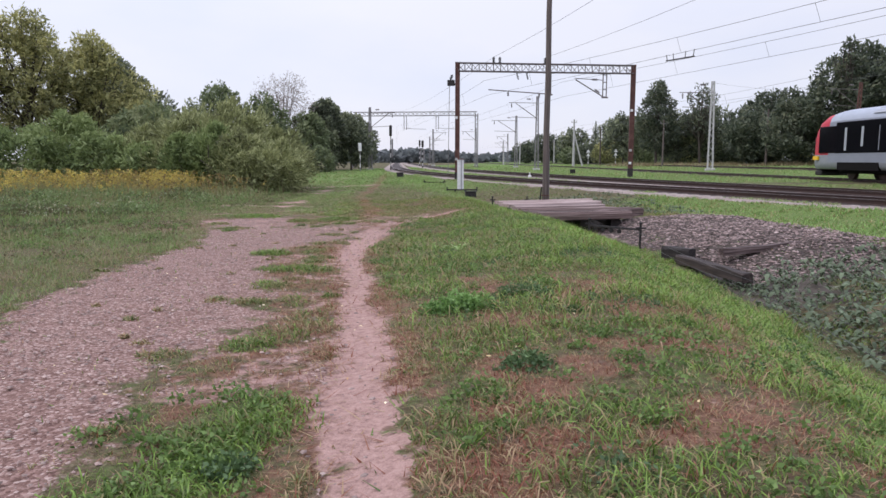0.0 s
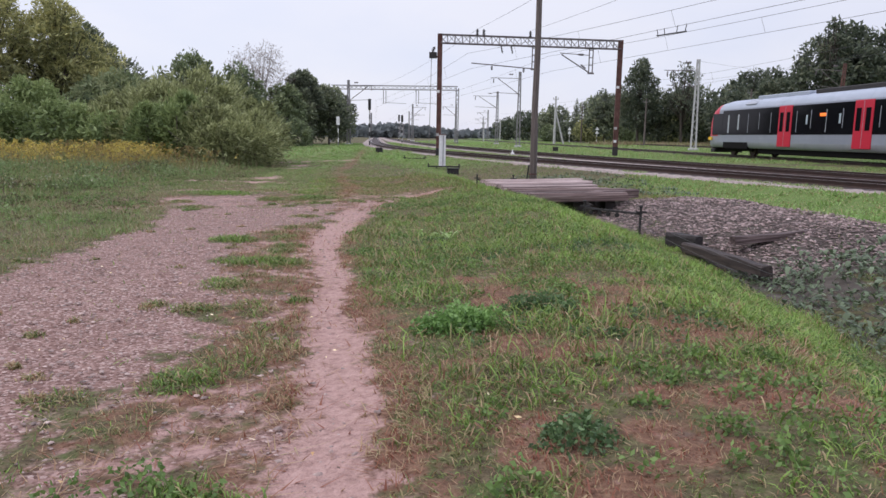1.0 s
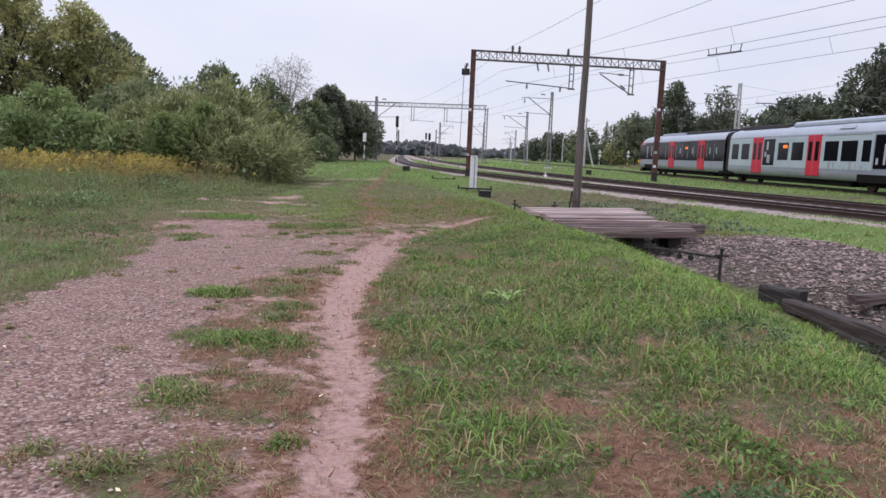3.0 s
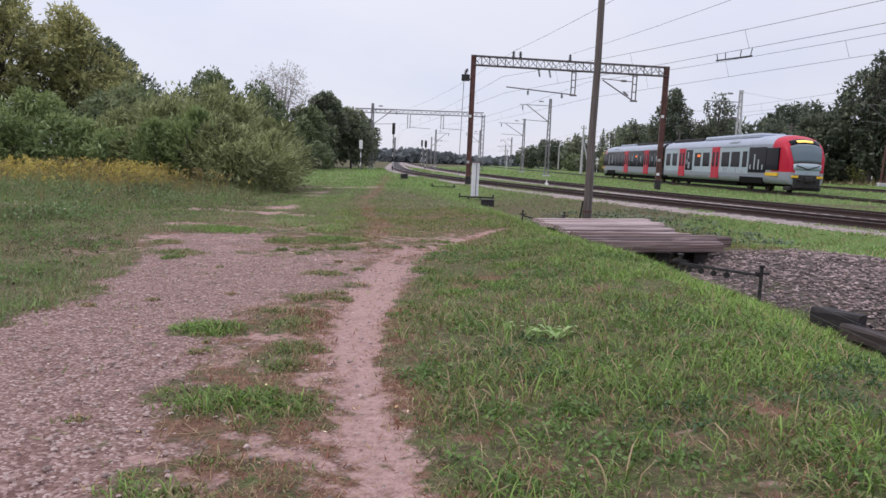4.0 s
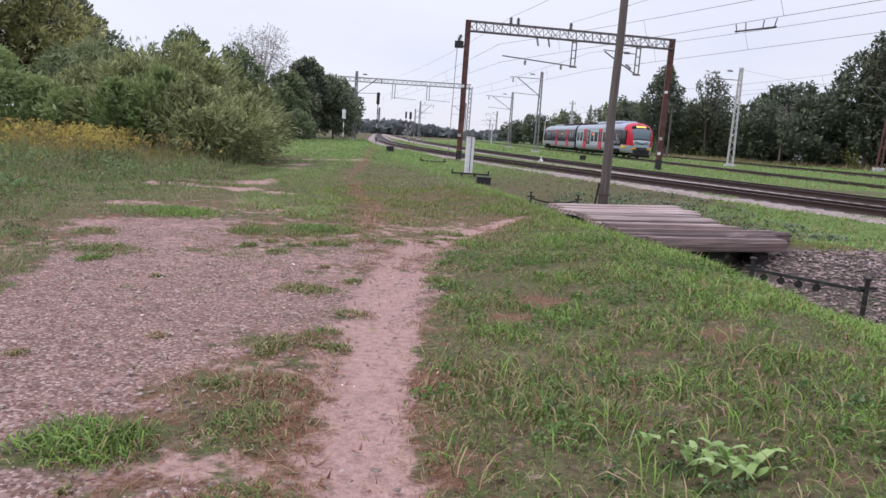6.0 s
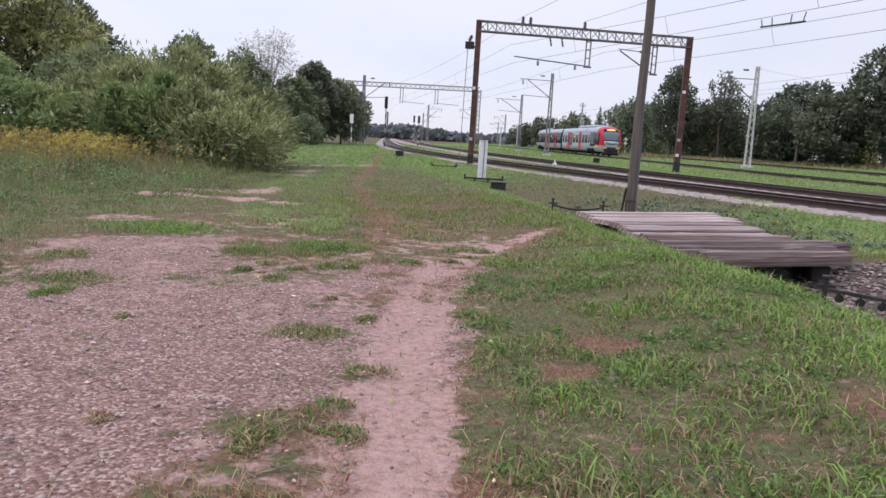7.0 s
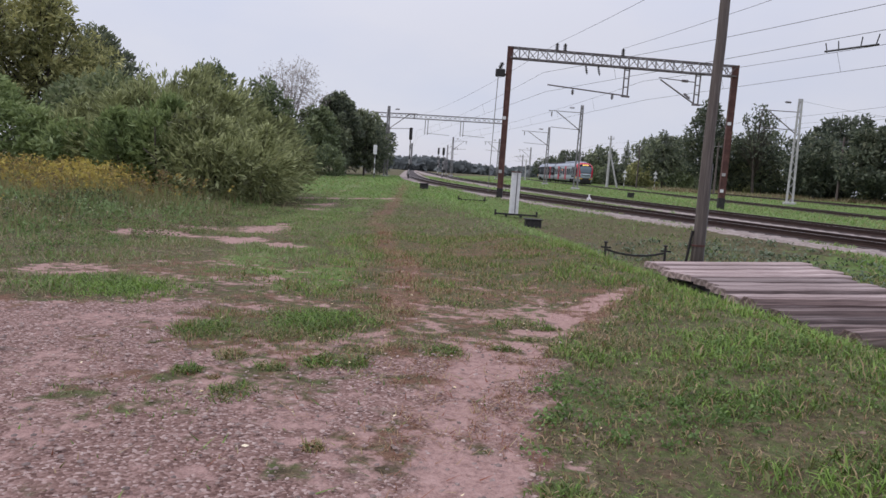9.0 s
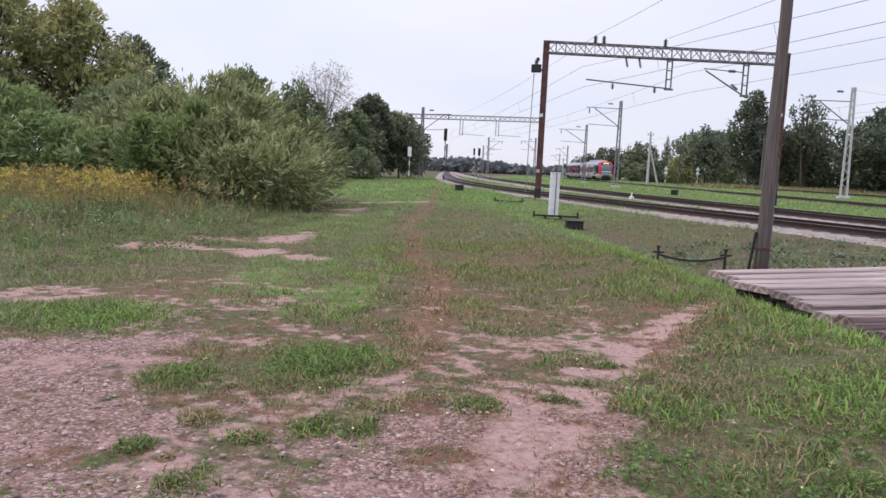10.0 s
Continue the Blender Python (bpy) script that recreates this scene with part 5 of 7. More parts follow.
tree(53.0, 90.0, 14.5, 5.8, L_WOOD, "great spreading tree of the far wood", 47, 16000, 0.45, 0.04, gaps=0.2)
tree(33.5, 95.0, 8.0, 3.8, L_WOOD, "round green tree of the far wood", 58, 13000, 0.38, 0.03, gaps=0.2)
tree(30.0, 101.0, 6.6, 3.4, L_WOOD, "low brownish green tree of the far wood", 59, 11000, 0.38, 0.03, gaps=0.2)
tree(36.8, 90.0, 14.6, 1.7, L_WOOD, "thin half-bare tree above the far wood", 48, 2200, 0.32, 0.5, M_BARK, 0.6)
tree(23.0, 118.0, 8.2, 3.6, L_DARK, "dark green tree of the far wood", 49, 7000, 0.42, 0.05)
tree(28.0, 119.0, 8.6, 4.0, L_DARK, "dark green tree of the far wood", 50, 7000, 0.42, 0.05)
tree(15.5, 128.0, 8.4, 3.2, L_DARK, "dark green tree of the far wood", 51, 6000, 0.42, 0.05)
tree(20.5, 150.0, 9.6, 3.6, L_DARK, "dark green tree of the far wood", 52, 6000, 0.46, 0.05)
tree(17.0, 163.0, 10.0, 3.4, L_DARK, "dark green tree of the far wood", 53, 5000, 0.5, 0.05)
conifer(13.6, 172.0, 9.6, 2.6, L_DARK, "dark pointed fir above the far wood", 54)
tree(8.8, 182.0, 8.2, 4.2, L_DARK, "dark round tree of the far wood", 55, 5000, 0.55, 0.02)
tree(3.0, 196.0, 7.6, 4.6, L_WOOD, "green tree at the far end of the wood", 56, 4500, 0.6, 0.02)
tree(-3.5, 214.0, 6.0, 4.6, L_WOOD, "green tree at the far end of the wood", 57, 4000, 0.6, 0.02)
for k in range(11):
    f = k / 10
    x, y = 8.5 + 40 * f + 1.5 * math.sin(k * 5.1), 168 - 74 * f + 2 * math.cos(k * 3.7)
    hh = 2.0 + 1.3 * ((k * 29) % 7) / 6
    zz = float(height(x, y))
    shrub([(x, y, zz + hh * 0.8, 3.6, 2.4, hh), (x + 3.2, y - 2, zz + hh * 0.6, 2.8, 2.2, hh * 0.9)], (L_MID, L_DARK, L_OLIVE)[k % 3], "dense undergrowth at the foot of the far wood", 60 + k, 7500, 0.42, 0.12)


def far_woods():
    """Low woods along the horizon, a distance of leaves without single trees."""
    r = rng(90)
    lobes = []
    for k in range(70):
        a = radians(-34 + 42 * k / 69)
        d = 330 + 90 * r.random()
        hh = 2.2 + 3.0 * vnoise(k, 0, 3.3, 2)
        lobes.append((math.sin(a) * d, math.cos(a) * d, hh * 0.5, 7 + 5 * r.random(), 5, hh * 0.75))
    me = crown_mesh(lobes, 14000, 3.2, L_FARHAZE, 91, 0.0, 0.8)
    me.name = "far_woods"
    tagged(new("far_woods", me), "hazy far woods along the horizon", "woods", kind="stuff")


far_woods()


# ---------- grass, weeds and stones ----------
def blades(name, x, y, h, w, tint, ma, label, seed, lean=0.5, category="grass", z=None, simple=False, coarse=False):
    """One mesh of bent blades rooted at the places given."""
    r = rng(seed)
    n = len(x)
    z = height(x, y) if z is None else z
    lean = lean * (0.3 + 1.2 * r.random(n))
    a = r.random(n) * math.tau
    b = a + math.pi / 2 + 0.6 * r.normal(size=n)
    k = np.abs(lean * (0.35 + 0.8 * r.random(n))) * h
    dx, dy = np.cos(b) * k, np.sin(b) * k
    wx, wy = np.cos(a) * w * 0.5, np.sin(a) * w * 0.5
    if simple:
        # blades too small or far to show their bend
        tip = np.stack([x + dx, y + dy, z + h * np.clip(1 - 0.38 * lean, 0.25, 1)], 1)
        v = np.stack([np.stack([x - 1.4 * wx, y - 1.4 * wy, z - 0.02], 1), np.stack([x + 1.4 * wx, y + 1.4 * wy, z - 0.02], 1), tip], 1)
        me = raw_mesh(name, v.reshape(-1, 3), [np.arange(n * 3).reshape(-1, 3)], ma, {"tint": np.repeat(np.clip(tint, 0, 1), 3)})
        return tagged(new(name, me), label, category, kind="stuff")
    # each blade leaves the ground steeply and arches over to its tip
    e0 = 1.45 - 0.35 * lean * r.random(n)
    bend = np.clip(0.5 + 0.85 * lean, 0.3, 2.6)
    step = h * 0.47
    ux, uy = np.cos(b), np.sin(b)
    pts = [np.stack([x, y, z - 0.02], 1)]
    for j, (share, size) in enumerate(((0.0, 1.0), (0.45, 1.0), (1.0, 0.9))):
        e = e0 - bend * share
        pts.append(pts[-1] + np.stack([ux * np.cos(e), uy * np.cos(e), np.sin(e)], 1) * (step * size)[:, None])
    side = np.stack([np.cos(a) * w * 0.5, np.sin(a) * w * 0.5, 0.15 * w], 1)
    if coarse:
        # one joint is enough a few metres off
        v = np.empty((n, 5, 3))
        for j, (p, k) in enumerate(((pts[0], 0.8), (0.4 * pts[1] + 0.6 * pts[2], 1.0))):
            v[:, 2 * j], v[:, 2 * j + 1] = p - side * k, p + side * k
        v[:, 4] = pts[3]
        i = np.arange(n)[:, None] * 5
        me = raw_mesh(name, v.reshape(-1, 3), [i + np.array([[0, 1, 3, 2]]), i + np.array([[2, 3, 4]])], ma, {"tint": np.repeat(np.clip(tint, 0, 1), 5)})
        return tagged(new(name, me), label, category, kind="stuff")
    v = np.empty((n, 7, 3))
    for j, k in enumerate((0.7, 1.0, 0.8)):
        v[:, 2 * j], v[:, 2 * j + 1] = pts[j] - side * k, pts[j] + side * k
    v[:, 6] = pts[3]
    i = np.arange(n)[:, None] * 7
    me = raw_mesh(name, v.reshape(-1, 3), [i + np.array([[0, 1, 3, 2]]), i + np.array([[2, 3, 5, 4]]), i + np.array([[4, 5, 6]])], ma, {"tint": np.repeat(np.clip(tint, 0, 1), 7)})
    return tagged(new(name, me), label, category, kind="stuff")


def scatter(x0, x1, y0, y1, density, seed):
    r = rng(seed)
    n = int((x1 - x0) * (y1 - y0) * density)
    return x0 + (x1 - x0) * r.random(n), y0 + (y1 - y0) * r.random(n), r


def off_tracks(x, y, clear=1.9):
    ok = np.ones(len(x), bool)
    for xf in (t1_x, t2_x):
        ok &= np.abs(x - xf(y)) > clear
    ok &= np.abs(np.abs(x - t3_x(y)) - 0.75) > 0.12
    # the planks of the bridge
    u = ((22.3 - y) + 0.3 * (x - 0.82)) / 5.4
    inside = (x > 0.75 + 1.45 * np.clip(u, 0, 1)) & (x < 5.2) & (y - 0.70 * (x - 0.82) < 22.35) & (y - 0.70 * (x - 0.82) > 16.3)
    return ok & ~inside


def grass_zone(name, box, density, tall, wide, ma, label, seed, lush=0.0, keep=None):
    x, y, r = scatter(*box, density, seed)
    gravel, dirt, dry, mud = covers(x, y)
    clump = fbm(x, y, 0.55, 200)
    patch = fbm(x, y, 2.6, 210)
    bare = np.clip(gravel * 1.25 + dirt * 1.5 + mud * np.where(x < ditch_x(y) + 0.3, 0.45, 0.9), 0, 1)
    p = (1 - bare) * (0.52 + 0.8 * smooth(0.32, 0.68, clump)) * (1 - 0.30 * smooth(0.45, 0.9, dry))
    p = np.maximum(p, 0.0015)
    d = x - ditch_x(y)
    # nothing grows thickly on the ditch floor
    p = p * (1 - 0.55 * (1 - smooth(0.3, 0.8, np.abs(d - 0.2))))
    ok = (r.random(len(x)) < p) & off_tracks(x, y)
    if keep is not None:
        ok &= keep(x, y)
    x, y, dry, bare, clump, patch, d = x[ok], y[ok], dry[ok], bare[ok], clump[ok], patch[ok], d[ok]
    n = len(x)
    h = tall * (0.45 + 0.9 * r.random(n) ** 1.3) * (0.48 + 0.95 * smooth(0.3, 0.72, clump)) * (1 - 0.35 * dry) * (1 - 0.75 * bare)
    # lush strip along the shoulder of the ditch
    shoulder = smooth(-4.5, -2.2, d) * (1 - smooth(-0.6, 0.2, d))
    bank = smooth(0.2, 1.5, x - footpath_x(y)) * (1 - smooth(16, 22, y))
    fleck = fbm(x, y, 0.30, 220)
    tint = 0.57 + 0.07 * bank + 0.19 * r.normal(size=n) + 0.34 * (patch - 0.5) + 0.5 * (clump - 0.5) + 0.75 * (fleck - 0.5) + (0.29 + lush) * shoulder + 0.22 * smooth(-3.4, -2.4, x - worn_x(y)) * (1 - smooth(-0.9, -0.4, x - worn_x(y))) * smooth(17, 20, y) - 0.62 * smooth(0.3, 0.9, dry) * (r.random(n) < 0.85) - 0.2 * bare + lush * 0.4
    # dead blades: many on the near bank, few on the lush shoulder
    straw = r.random(n) < 0.10 + 0.20 * bank * (1 - smooth(5.8, 8.5, y)) * (1 - 0.8 * shoulder) + 0.16 * (1 - bank) * (1 - shoulder) * (x > -9) * smooth(12, 15, y) * (1 - smooth(28, 40, y))
    tint = np.where(straw, np.where(y < 14, 0.02 + 0.30 * r.random(n) ** 1.3, 0.14 + 0.20 * r.random(n)), tint)
    return blades(name, x, y, h * (1 + 0.25 * shoulder), wide * (0.6 + 0.8 * r.random(n)), tint, ma, label, seed + 1, 1.25, simple=box[2] > 14.9 or seed in (307, 309, 315, 327, 328, 329), coarse=seed == 303)


grass_zone("grass", (-1.2, 6.6, 1.2, 9.0), 2350, 0.072, 0.0054, M_GRASS, "green and dried reddish grass blades on the bank", 301)
grass_zone("grass", (-2.6, 6.2, 9.0, 18.6), 1750, 0.076, 0.0074, M_GRASS, "green grass blades on the bank", 303)
def turf_edge(x, y):
    return x + 3.4 * (fbm(x, y, 1.5, 230) - 0.5) + 0.8 * (fbm(x, y, 0.2, 231) - 0.5) > -4.6


grass_zone("grass", (-6.8, 6.0, 18.6, 27.0), 1150, 0.085, 0.014, M_GRASS, "short green grass beyond the gravel", 305, keep=turf_edge)
grass_zone("grass", (-4.0, -2.6, 15.0, 18.6), 1500, 0.075, 0.010, M_GRASS, "short green grass at the end of the gravel", 306)
grass_zone("grass", (-6.5, -1.2, 2.0, 9.0), 1000, 0.085, 0.008, M_MEADOW, "short grass beside the gravel track", 307)
grass_zone("grass", (-9.0, -2.6, 9.0, 17.0), 1000, 0.085, 0.010, M_MEADOW, "short grass beside the gravel track", 309)
grass_zone("grass", (-10.0, -2.4, 17.0, 32.0), 900, 0.085, 0.014, M_MEADOW, "short meadow grass with worn patches", 311, keep=lambda x, y: (y > 27) & (x < -4) | (y <= 27) & ~turf_edge(x, y))
grass_zone("grass", (-12.0, 4.0, 27.0, 60.0), 170, 0.09, 0.026, M_MEADOW, "green turf beside the worn track", 313, 0.12)
grass_zone("grass", (6.0, 28.0, 6.0, 36.0), 230, 0.10, 0.040, M_LUSH, "bright green grass between ditch and track", 315, 0.34)
grass_zone("grass", (-6.0, 34.0, 40.0, 80.0), 42, 0.13, 0.05, M_LUSH, "green grass between the tracks", 317, 0.28, lambda x, y: x > t1_x(y) - 1)
grass_zone("grass", (-22.0, -5.0, 44.0, 112.0), 40, 0.13, 0.055, M_LUSH, "bright green grass strip beyond the bushes", 318, 0.16, lambda x, y: x < t1_x(y) - 2.2)
grass_zone("grass", (-20.0, 40.0, 80.0, 150.0), 10, 0.16, 0.09, M_LUSH, "green grass between the far tracks", 319, 0.14, lambda x, y: x > t1_x(y) - 2)


grass_zone("grass", (-14.0, 14.0, -16.0, 1.2), 80, 0.09, 0.02, M_GRASS, "green grass along the path's beginning", 327)
grass_zone("grass", (-16.0, -6.5, 1.2, 12.0), 130, 0.10, 0.02, M_MEADOW, "short meadow grass beside the gravel track", 328)
grass_zone("grass", (9.5, 30.0, -16.0, 6.0), 60, 0.10, 0.03, M_LUSH, "bright green grass between ditch and track", 329)


def shoulder_weeds():
    """Grass that creeps up the near shoulder of the ballast."""
    r = rng(398)
    n = 20000
    y = 14 + 50 * r.random(n)
    q = 1.35 + 1.35 * r.random(n)
    x = t1_x(y) - q
    ok = fbm(x, y, 2.4, 33) > 0.40 + 0.22 * (1 - smooth(1.4, 2.5, q)) + 0.10 * (1 - smooth(16, 24, y))
    x, y, q = x[ok], y[ok], q[ok]
    n = len(x)
    z = 0.12 + np.interp(q, [1.2, 1.9, 2.6], [-0.17, -0.19, -0.45])
    blades("shoulder_weeds", x, y, 0.10 * (0.4 + r.random(n)), 0.03 * np.ones(n), 0.62 + 0.25 * r.normal(size=n), M_LUSH, "green weeds creeping over the track's ballast shoulder", 399, 1.3, "plants", z, True)


shoulder_weeds()


def turf_mat():
    """A low mat of clippings and moss-like shoots that hides the soil between the blades."""
    x, y, r = scatter(-4.0, 5.8, 1.4, 17.0, 1900, 395)
    gravel, dirt, dry, mud = covers(x, y)
    bare = np.clip(gravel * 1.15 + dirt * 1.2 + mud, 0, 1)
    ok = (r.random(len(x)) < (1 - bare) ** 1.5 + 0.02) & off_tracks(x, y) & (x < ditch_x(y) - 0.3)
    x, y, dry = x[ok], y[ok], dry[ok]
    n = len(x)
    tint = 0.48 + 0.14 * smooth(6.0, 8.5, y) * (x > footpath_x(y) + 0.6) + 0.28 * r.normal(size=n) + 0.6 * (fbm(x, y, 0.35, 396) - 0.5) - 0.5 * smooth(0.2, 0.8, dry)
    blades("turf", x, y, 0.040 * (0.4 + 1.0 * r.random(n)), 0.008 * (0.6 + 0.8 * r.random(n)), tint, M_GRASS, "low matted turf of green and dead shoots", 397, 2.2, simple=True)


turf_mat()


def long_grass():
    """Longer pale blades that arch over in loose clumps."""
    x, y, r = scatter(-0.6, 6.2, 1.2, 12.0, 420, 391)
    gravel, dirt, dry, mud = covers(x, y)
    k = smooth(0.45, 0.72, fbm(x, y, 0.8, 392)) * (1 - np.clip(gravel + dirt + 0.6 * dry, 0, 1))
    ok = (r.random(len(x)) < k * 0.7) & (x > footpath_x(y) + 0.3) & (x < ditch_x(y) - 0.4)
    x, y = x[ok], y[ok]
    n = len(x)
    blades("long_grass", x, y, 0.09 + 0.10 * r.random(n), 0.0045 + 0.0035 * r.random(n), np.where(r.random(n) < 0.2, 0.2, 0.80 + 0.18 * r.normal(size=n)), M_GRASS, "long pale arching grass blades on the bank", 393, 1.1)


long_grass()


def straw():
    """Dead reddish stalks that lie matted on the dry turf."""
    x, y, r = scatter(-2.5, 5.5, 1.4, 18.5, 2000, 321)
    gravel, dirt, dry, mud = covers(x, y)
    ok = r.random(len(x)) < smooth(0.25, 0.85, dry) * 0.8 * (1 - dirt) + 0.03 * (1 - gravel)
    x, y = x[ok], y[ok]
    n = len(x)
    blades("dead_stalks", x, y, 0.055 * (0.4 + r.random(n)), 0.0055 * np.ones(n), 0.24 * r.random(n) ** 1.6 + 0.05 * (r.random(n) < 0.3), M_GRASS, "matted reddish dead grass stalks", 322, 2.6, simple=True)


straw()


def wood_edge():
    """Tall bleached grass along the foot of the far wood."""
    r = rng(325)
    n = 16000
    f = r.random(n)
    x = 14 + 34 * f + 1.5 * r.normal(size=n)
    y = 122 - 38 * f + 2.2 * r.normal(size=n) - 4
    blades("bleached_grass", x, y, (0.25 + 0.75 * r.random(n)) * (0.4 + 0.9 * fbm(x, y, 3.0, 5)), 0.09 * np.ones(n), np.clip(0.26 + 0.22 * r.normal(size=n), 0, 0.9), M_MEADOW, "tall bleached brown grass before the far wood", 326, 1.1, simple=True)


wood_edge()


L_HERB = leaf_material("meadow_herb", [(0.10, 0.085, 0.045), (0.10, 0.13, 0.05), (0.15, 0.21, 0.075), (0.22, 0.29, 0.12)], 0.6, 0.3, gain=1.15)


def meadow():
    """Tall weeds and grasses left of the gravel, thicker toward the bushes."""
    x, y, r = scatter(-30, -4.5, 10, 37, 210, 331)
    edge = np.interp(y, [10, 14, 20, 26, 32, 37], [-5.2, -6.8, -8.2, -9.0, -9.6, -10.5])
    k = smooth(0.0, 2.5, edge - x + (fbm(x, y, 1.6, 7) - 0.5) * 3)
    ok = r.random(len(x)) < k * (0.35 + 0.9 * smooth(0.35, 0.7, fbm(x, y, 0.8, 12)))
    x, y, k = x[ok], y[ok], k[ok]
    n = len(x)
    back = smooth(18, 32, y - 0.25 * (x + 12))
    h = (0.16 + 0.30 * back) * (0.5 + 0.9 * r.random(n)) * (0.6 + 0.8 * fbm(x, y, 1.1, 13))
    tint = 0.54 + 0.24 * r.normal(size=n) + 0.8 * (fbm(x, y, 2.4, 14) - 0.5) - 0.15 * back
    blades("meadow_weeds", x, y, h, 0.020 * (0.6 + 0.9 * r.random(n)), tint, M_MEADOW, "tall mixed meadow weeds before the bushes", 333, 0.6, simple=True)
    # leafy herbs standing in clumps
    x, y, r = scatter(-30, -5.0, 10, 33, 190, 336)
    edge = np.interp(y, [10, 14, 20, 26, 32, 37], [-5.2, -6.8, -8.2, -9.0, -9.6, -10.5])
    ok = (x < edge - 0.4 * r.random(len(x))) & (r.random(len(x)) < smooth(0.46, 0.62, fbm(x, y, 1.3, 18)))
    x, y = x[ok], y[ok]
    top = 0.10 + 0.34 * smooth(0.4, 0.75, fbm(x, y, 1.3, 18)) * smooth(12, 24, y)
    p = np.stack([x, y, height(x, y) + top * (0.3 + 0.8 * r.random(len(x)))], 1)
    v, f = leaf_arrays(p, np.tile([[0, 0, 0.8]], (len(p), 1)), 0.10, r, 0.35, 0.4)
    me = raw_mesh("meadow_herbs", v, [f], L_HERB, {"tint": np.repeat(np.clip(0.5 + 0.25 * r.normal(size=len(p)) + 1.2 * (fbm(x, y, 2.0, 28) - 0.5), 0, 1), 4)})
    tagged(new("meadow_herbs", me), "leafy green and brownish herbs in the meadow", "plants", kind="stuff")
    # pale flower heads in the weeds
    x, y, r = scatter(-26, -6.0, 12, 30, 8, 335)
    edge = np.interp(y, [10, 14, 20, 26, 32], [-5.8, -7.4, -8.8, -9.6, -10.2])
    ok = (x < edge) & (r.random(len(x)) < smooth(0.45, 0.7, fbm(x, y, 1.5, 15)))
    x, y = x[ok], y[ok]
    z = height(x, y) + 0.16 + 0.22 * r.random(len(x))
    p = np.stack([x, y, z], 1)
    p = np.repeat(p, 4, 0) + 0.022 * r.normal(size=(len(p) * 4, 3))
    v, f = leaf_arrays(p, np.tile([[0, 0, 1.0]], (len(p), 1)), 0.03, r, 0.9)
    me = raw_mesh("meadow_flowers", v, [f], L_FLOWER, {"tint": np.repeat(r.random(len(p)), 4)})
    tagged(new("meadow_flowers", me), "small pale flower heads in the weeds", "flowers", kind="stuff")


meadow()


def goldenrod():
    """A belt of goldenrod before the bushes: stalks, and plumes of small flowers that bend over."""
    r = rng(341)
    n = 4000
    s = r.random(n)
    x = -33 + 22.0 * s + 0.5 * r.normal(size=n)
    y = np.interp(x, [-34, -26, -20, -15, -12], [28.2, 29.0, 30.2, 30.4, 30.0]) + 1.9 * r.normal(size=n) - 3.5 * (r.random(n) < 0.12)
    dense = smooth(0.28, 0.6, fbm(x, y, 1.7, 19)) * (1 - 0.3 * smooth(-15, -12, x))
    ok = r.random(n) < 0.05 + 0.95 * dense
    x, y = x[ok], y[ok]
    n = len(x)
    z = height(x, y)
    h = 0.58 + 0.62 * r.random(n) - 0.15 * smooth(-16, -12, x)
    blades("goldenrod_stalks", np.repeat(x, 7) + 0.10 * r.normal(size=n * 7), np.repeat(y, 7) + 0.10 * r.normal(size=n * 7), np.repeat(h, 7) * (0.45 + 0.5 * r.random(n * 7)),
           0.03 * np.ones(n * 7), np.clip(0.45 + 0.3 * r.normal(size=n * 7), 0, 1), L_STALK, "green and brown goldenrod stalks and leaves", 343, 0.45, "plants", simple=True)
    per = 11
    f = r.random(n * per)
    a = np.repeat(r.random(n) * math.tau, per)
    px = np.repeat(x, per) + np.cos(a) * 0.20 * f + 0.035 * r.normal(size=n * per)
    py = np.repeat(y, per) + np.sin(a) * 0.20 * f + 0.035 * r.normal(size=n * per)
    pz = np.repeat(z + h, per) - 0.30 * (1 - f) ** 1.4 - 0.10 * f ** 2 + 0.02 * r.normal(size=n * per)
    p = np.stack([px, py, pz], 1)
    v, fc = leaf_arrays(p, np.tile([[0, 0, 0.6]], (len(p), 1)), 0.085, r, 0.55)
    ripe = np.repeat(np.clip(0.60 + 0.5 * (fbm(x, y, 2.2, 23) - 0.5) * 3.2 - 0.22 * smooth(-17, -12, x) + 0.16 * r.normal(size=n), 0, 1), per)
    me = raw_mesh("goldenrod_flowers", v, [fc], L_GOLD, {"tint": np.repeat(np.clip(ripe + 0.12 * r.normal(size=n * per), 0, 1), 4)})
    tagged(new("goldenrod_flowers", me), "yellow and browning goldenrod plumes before the bushes", "flowers", kind="stuff")


goldenrod()


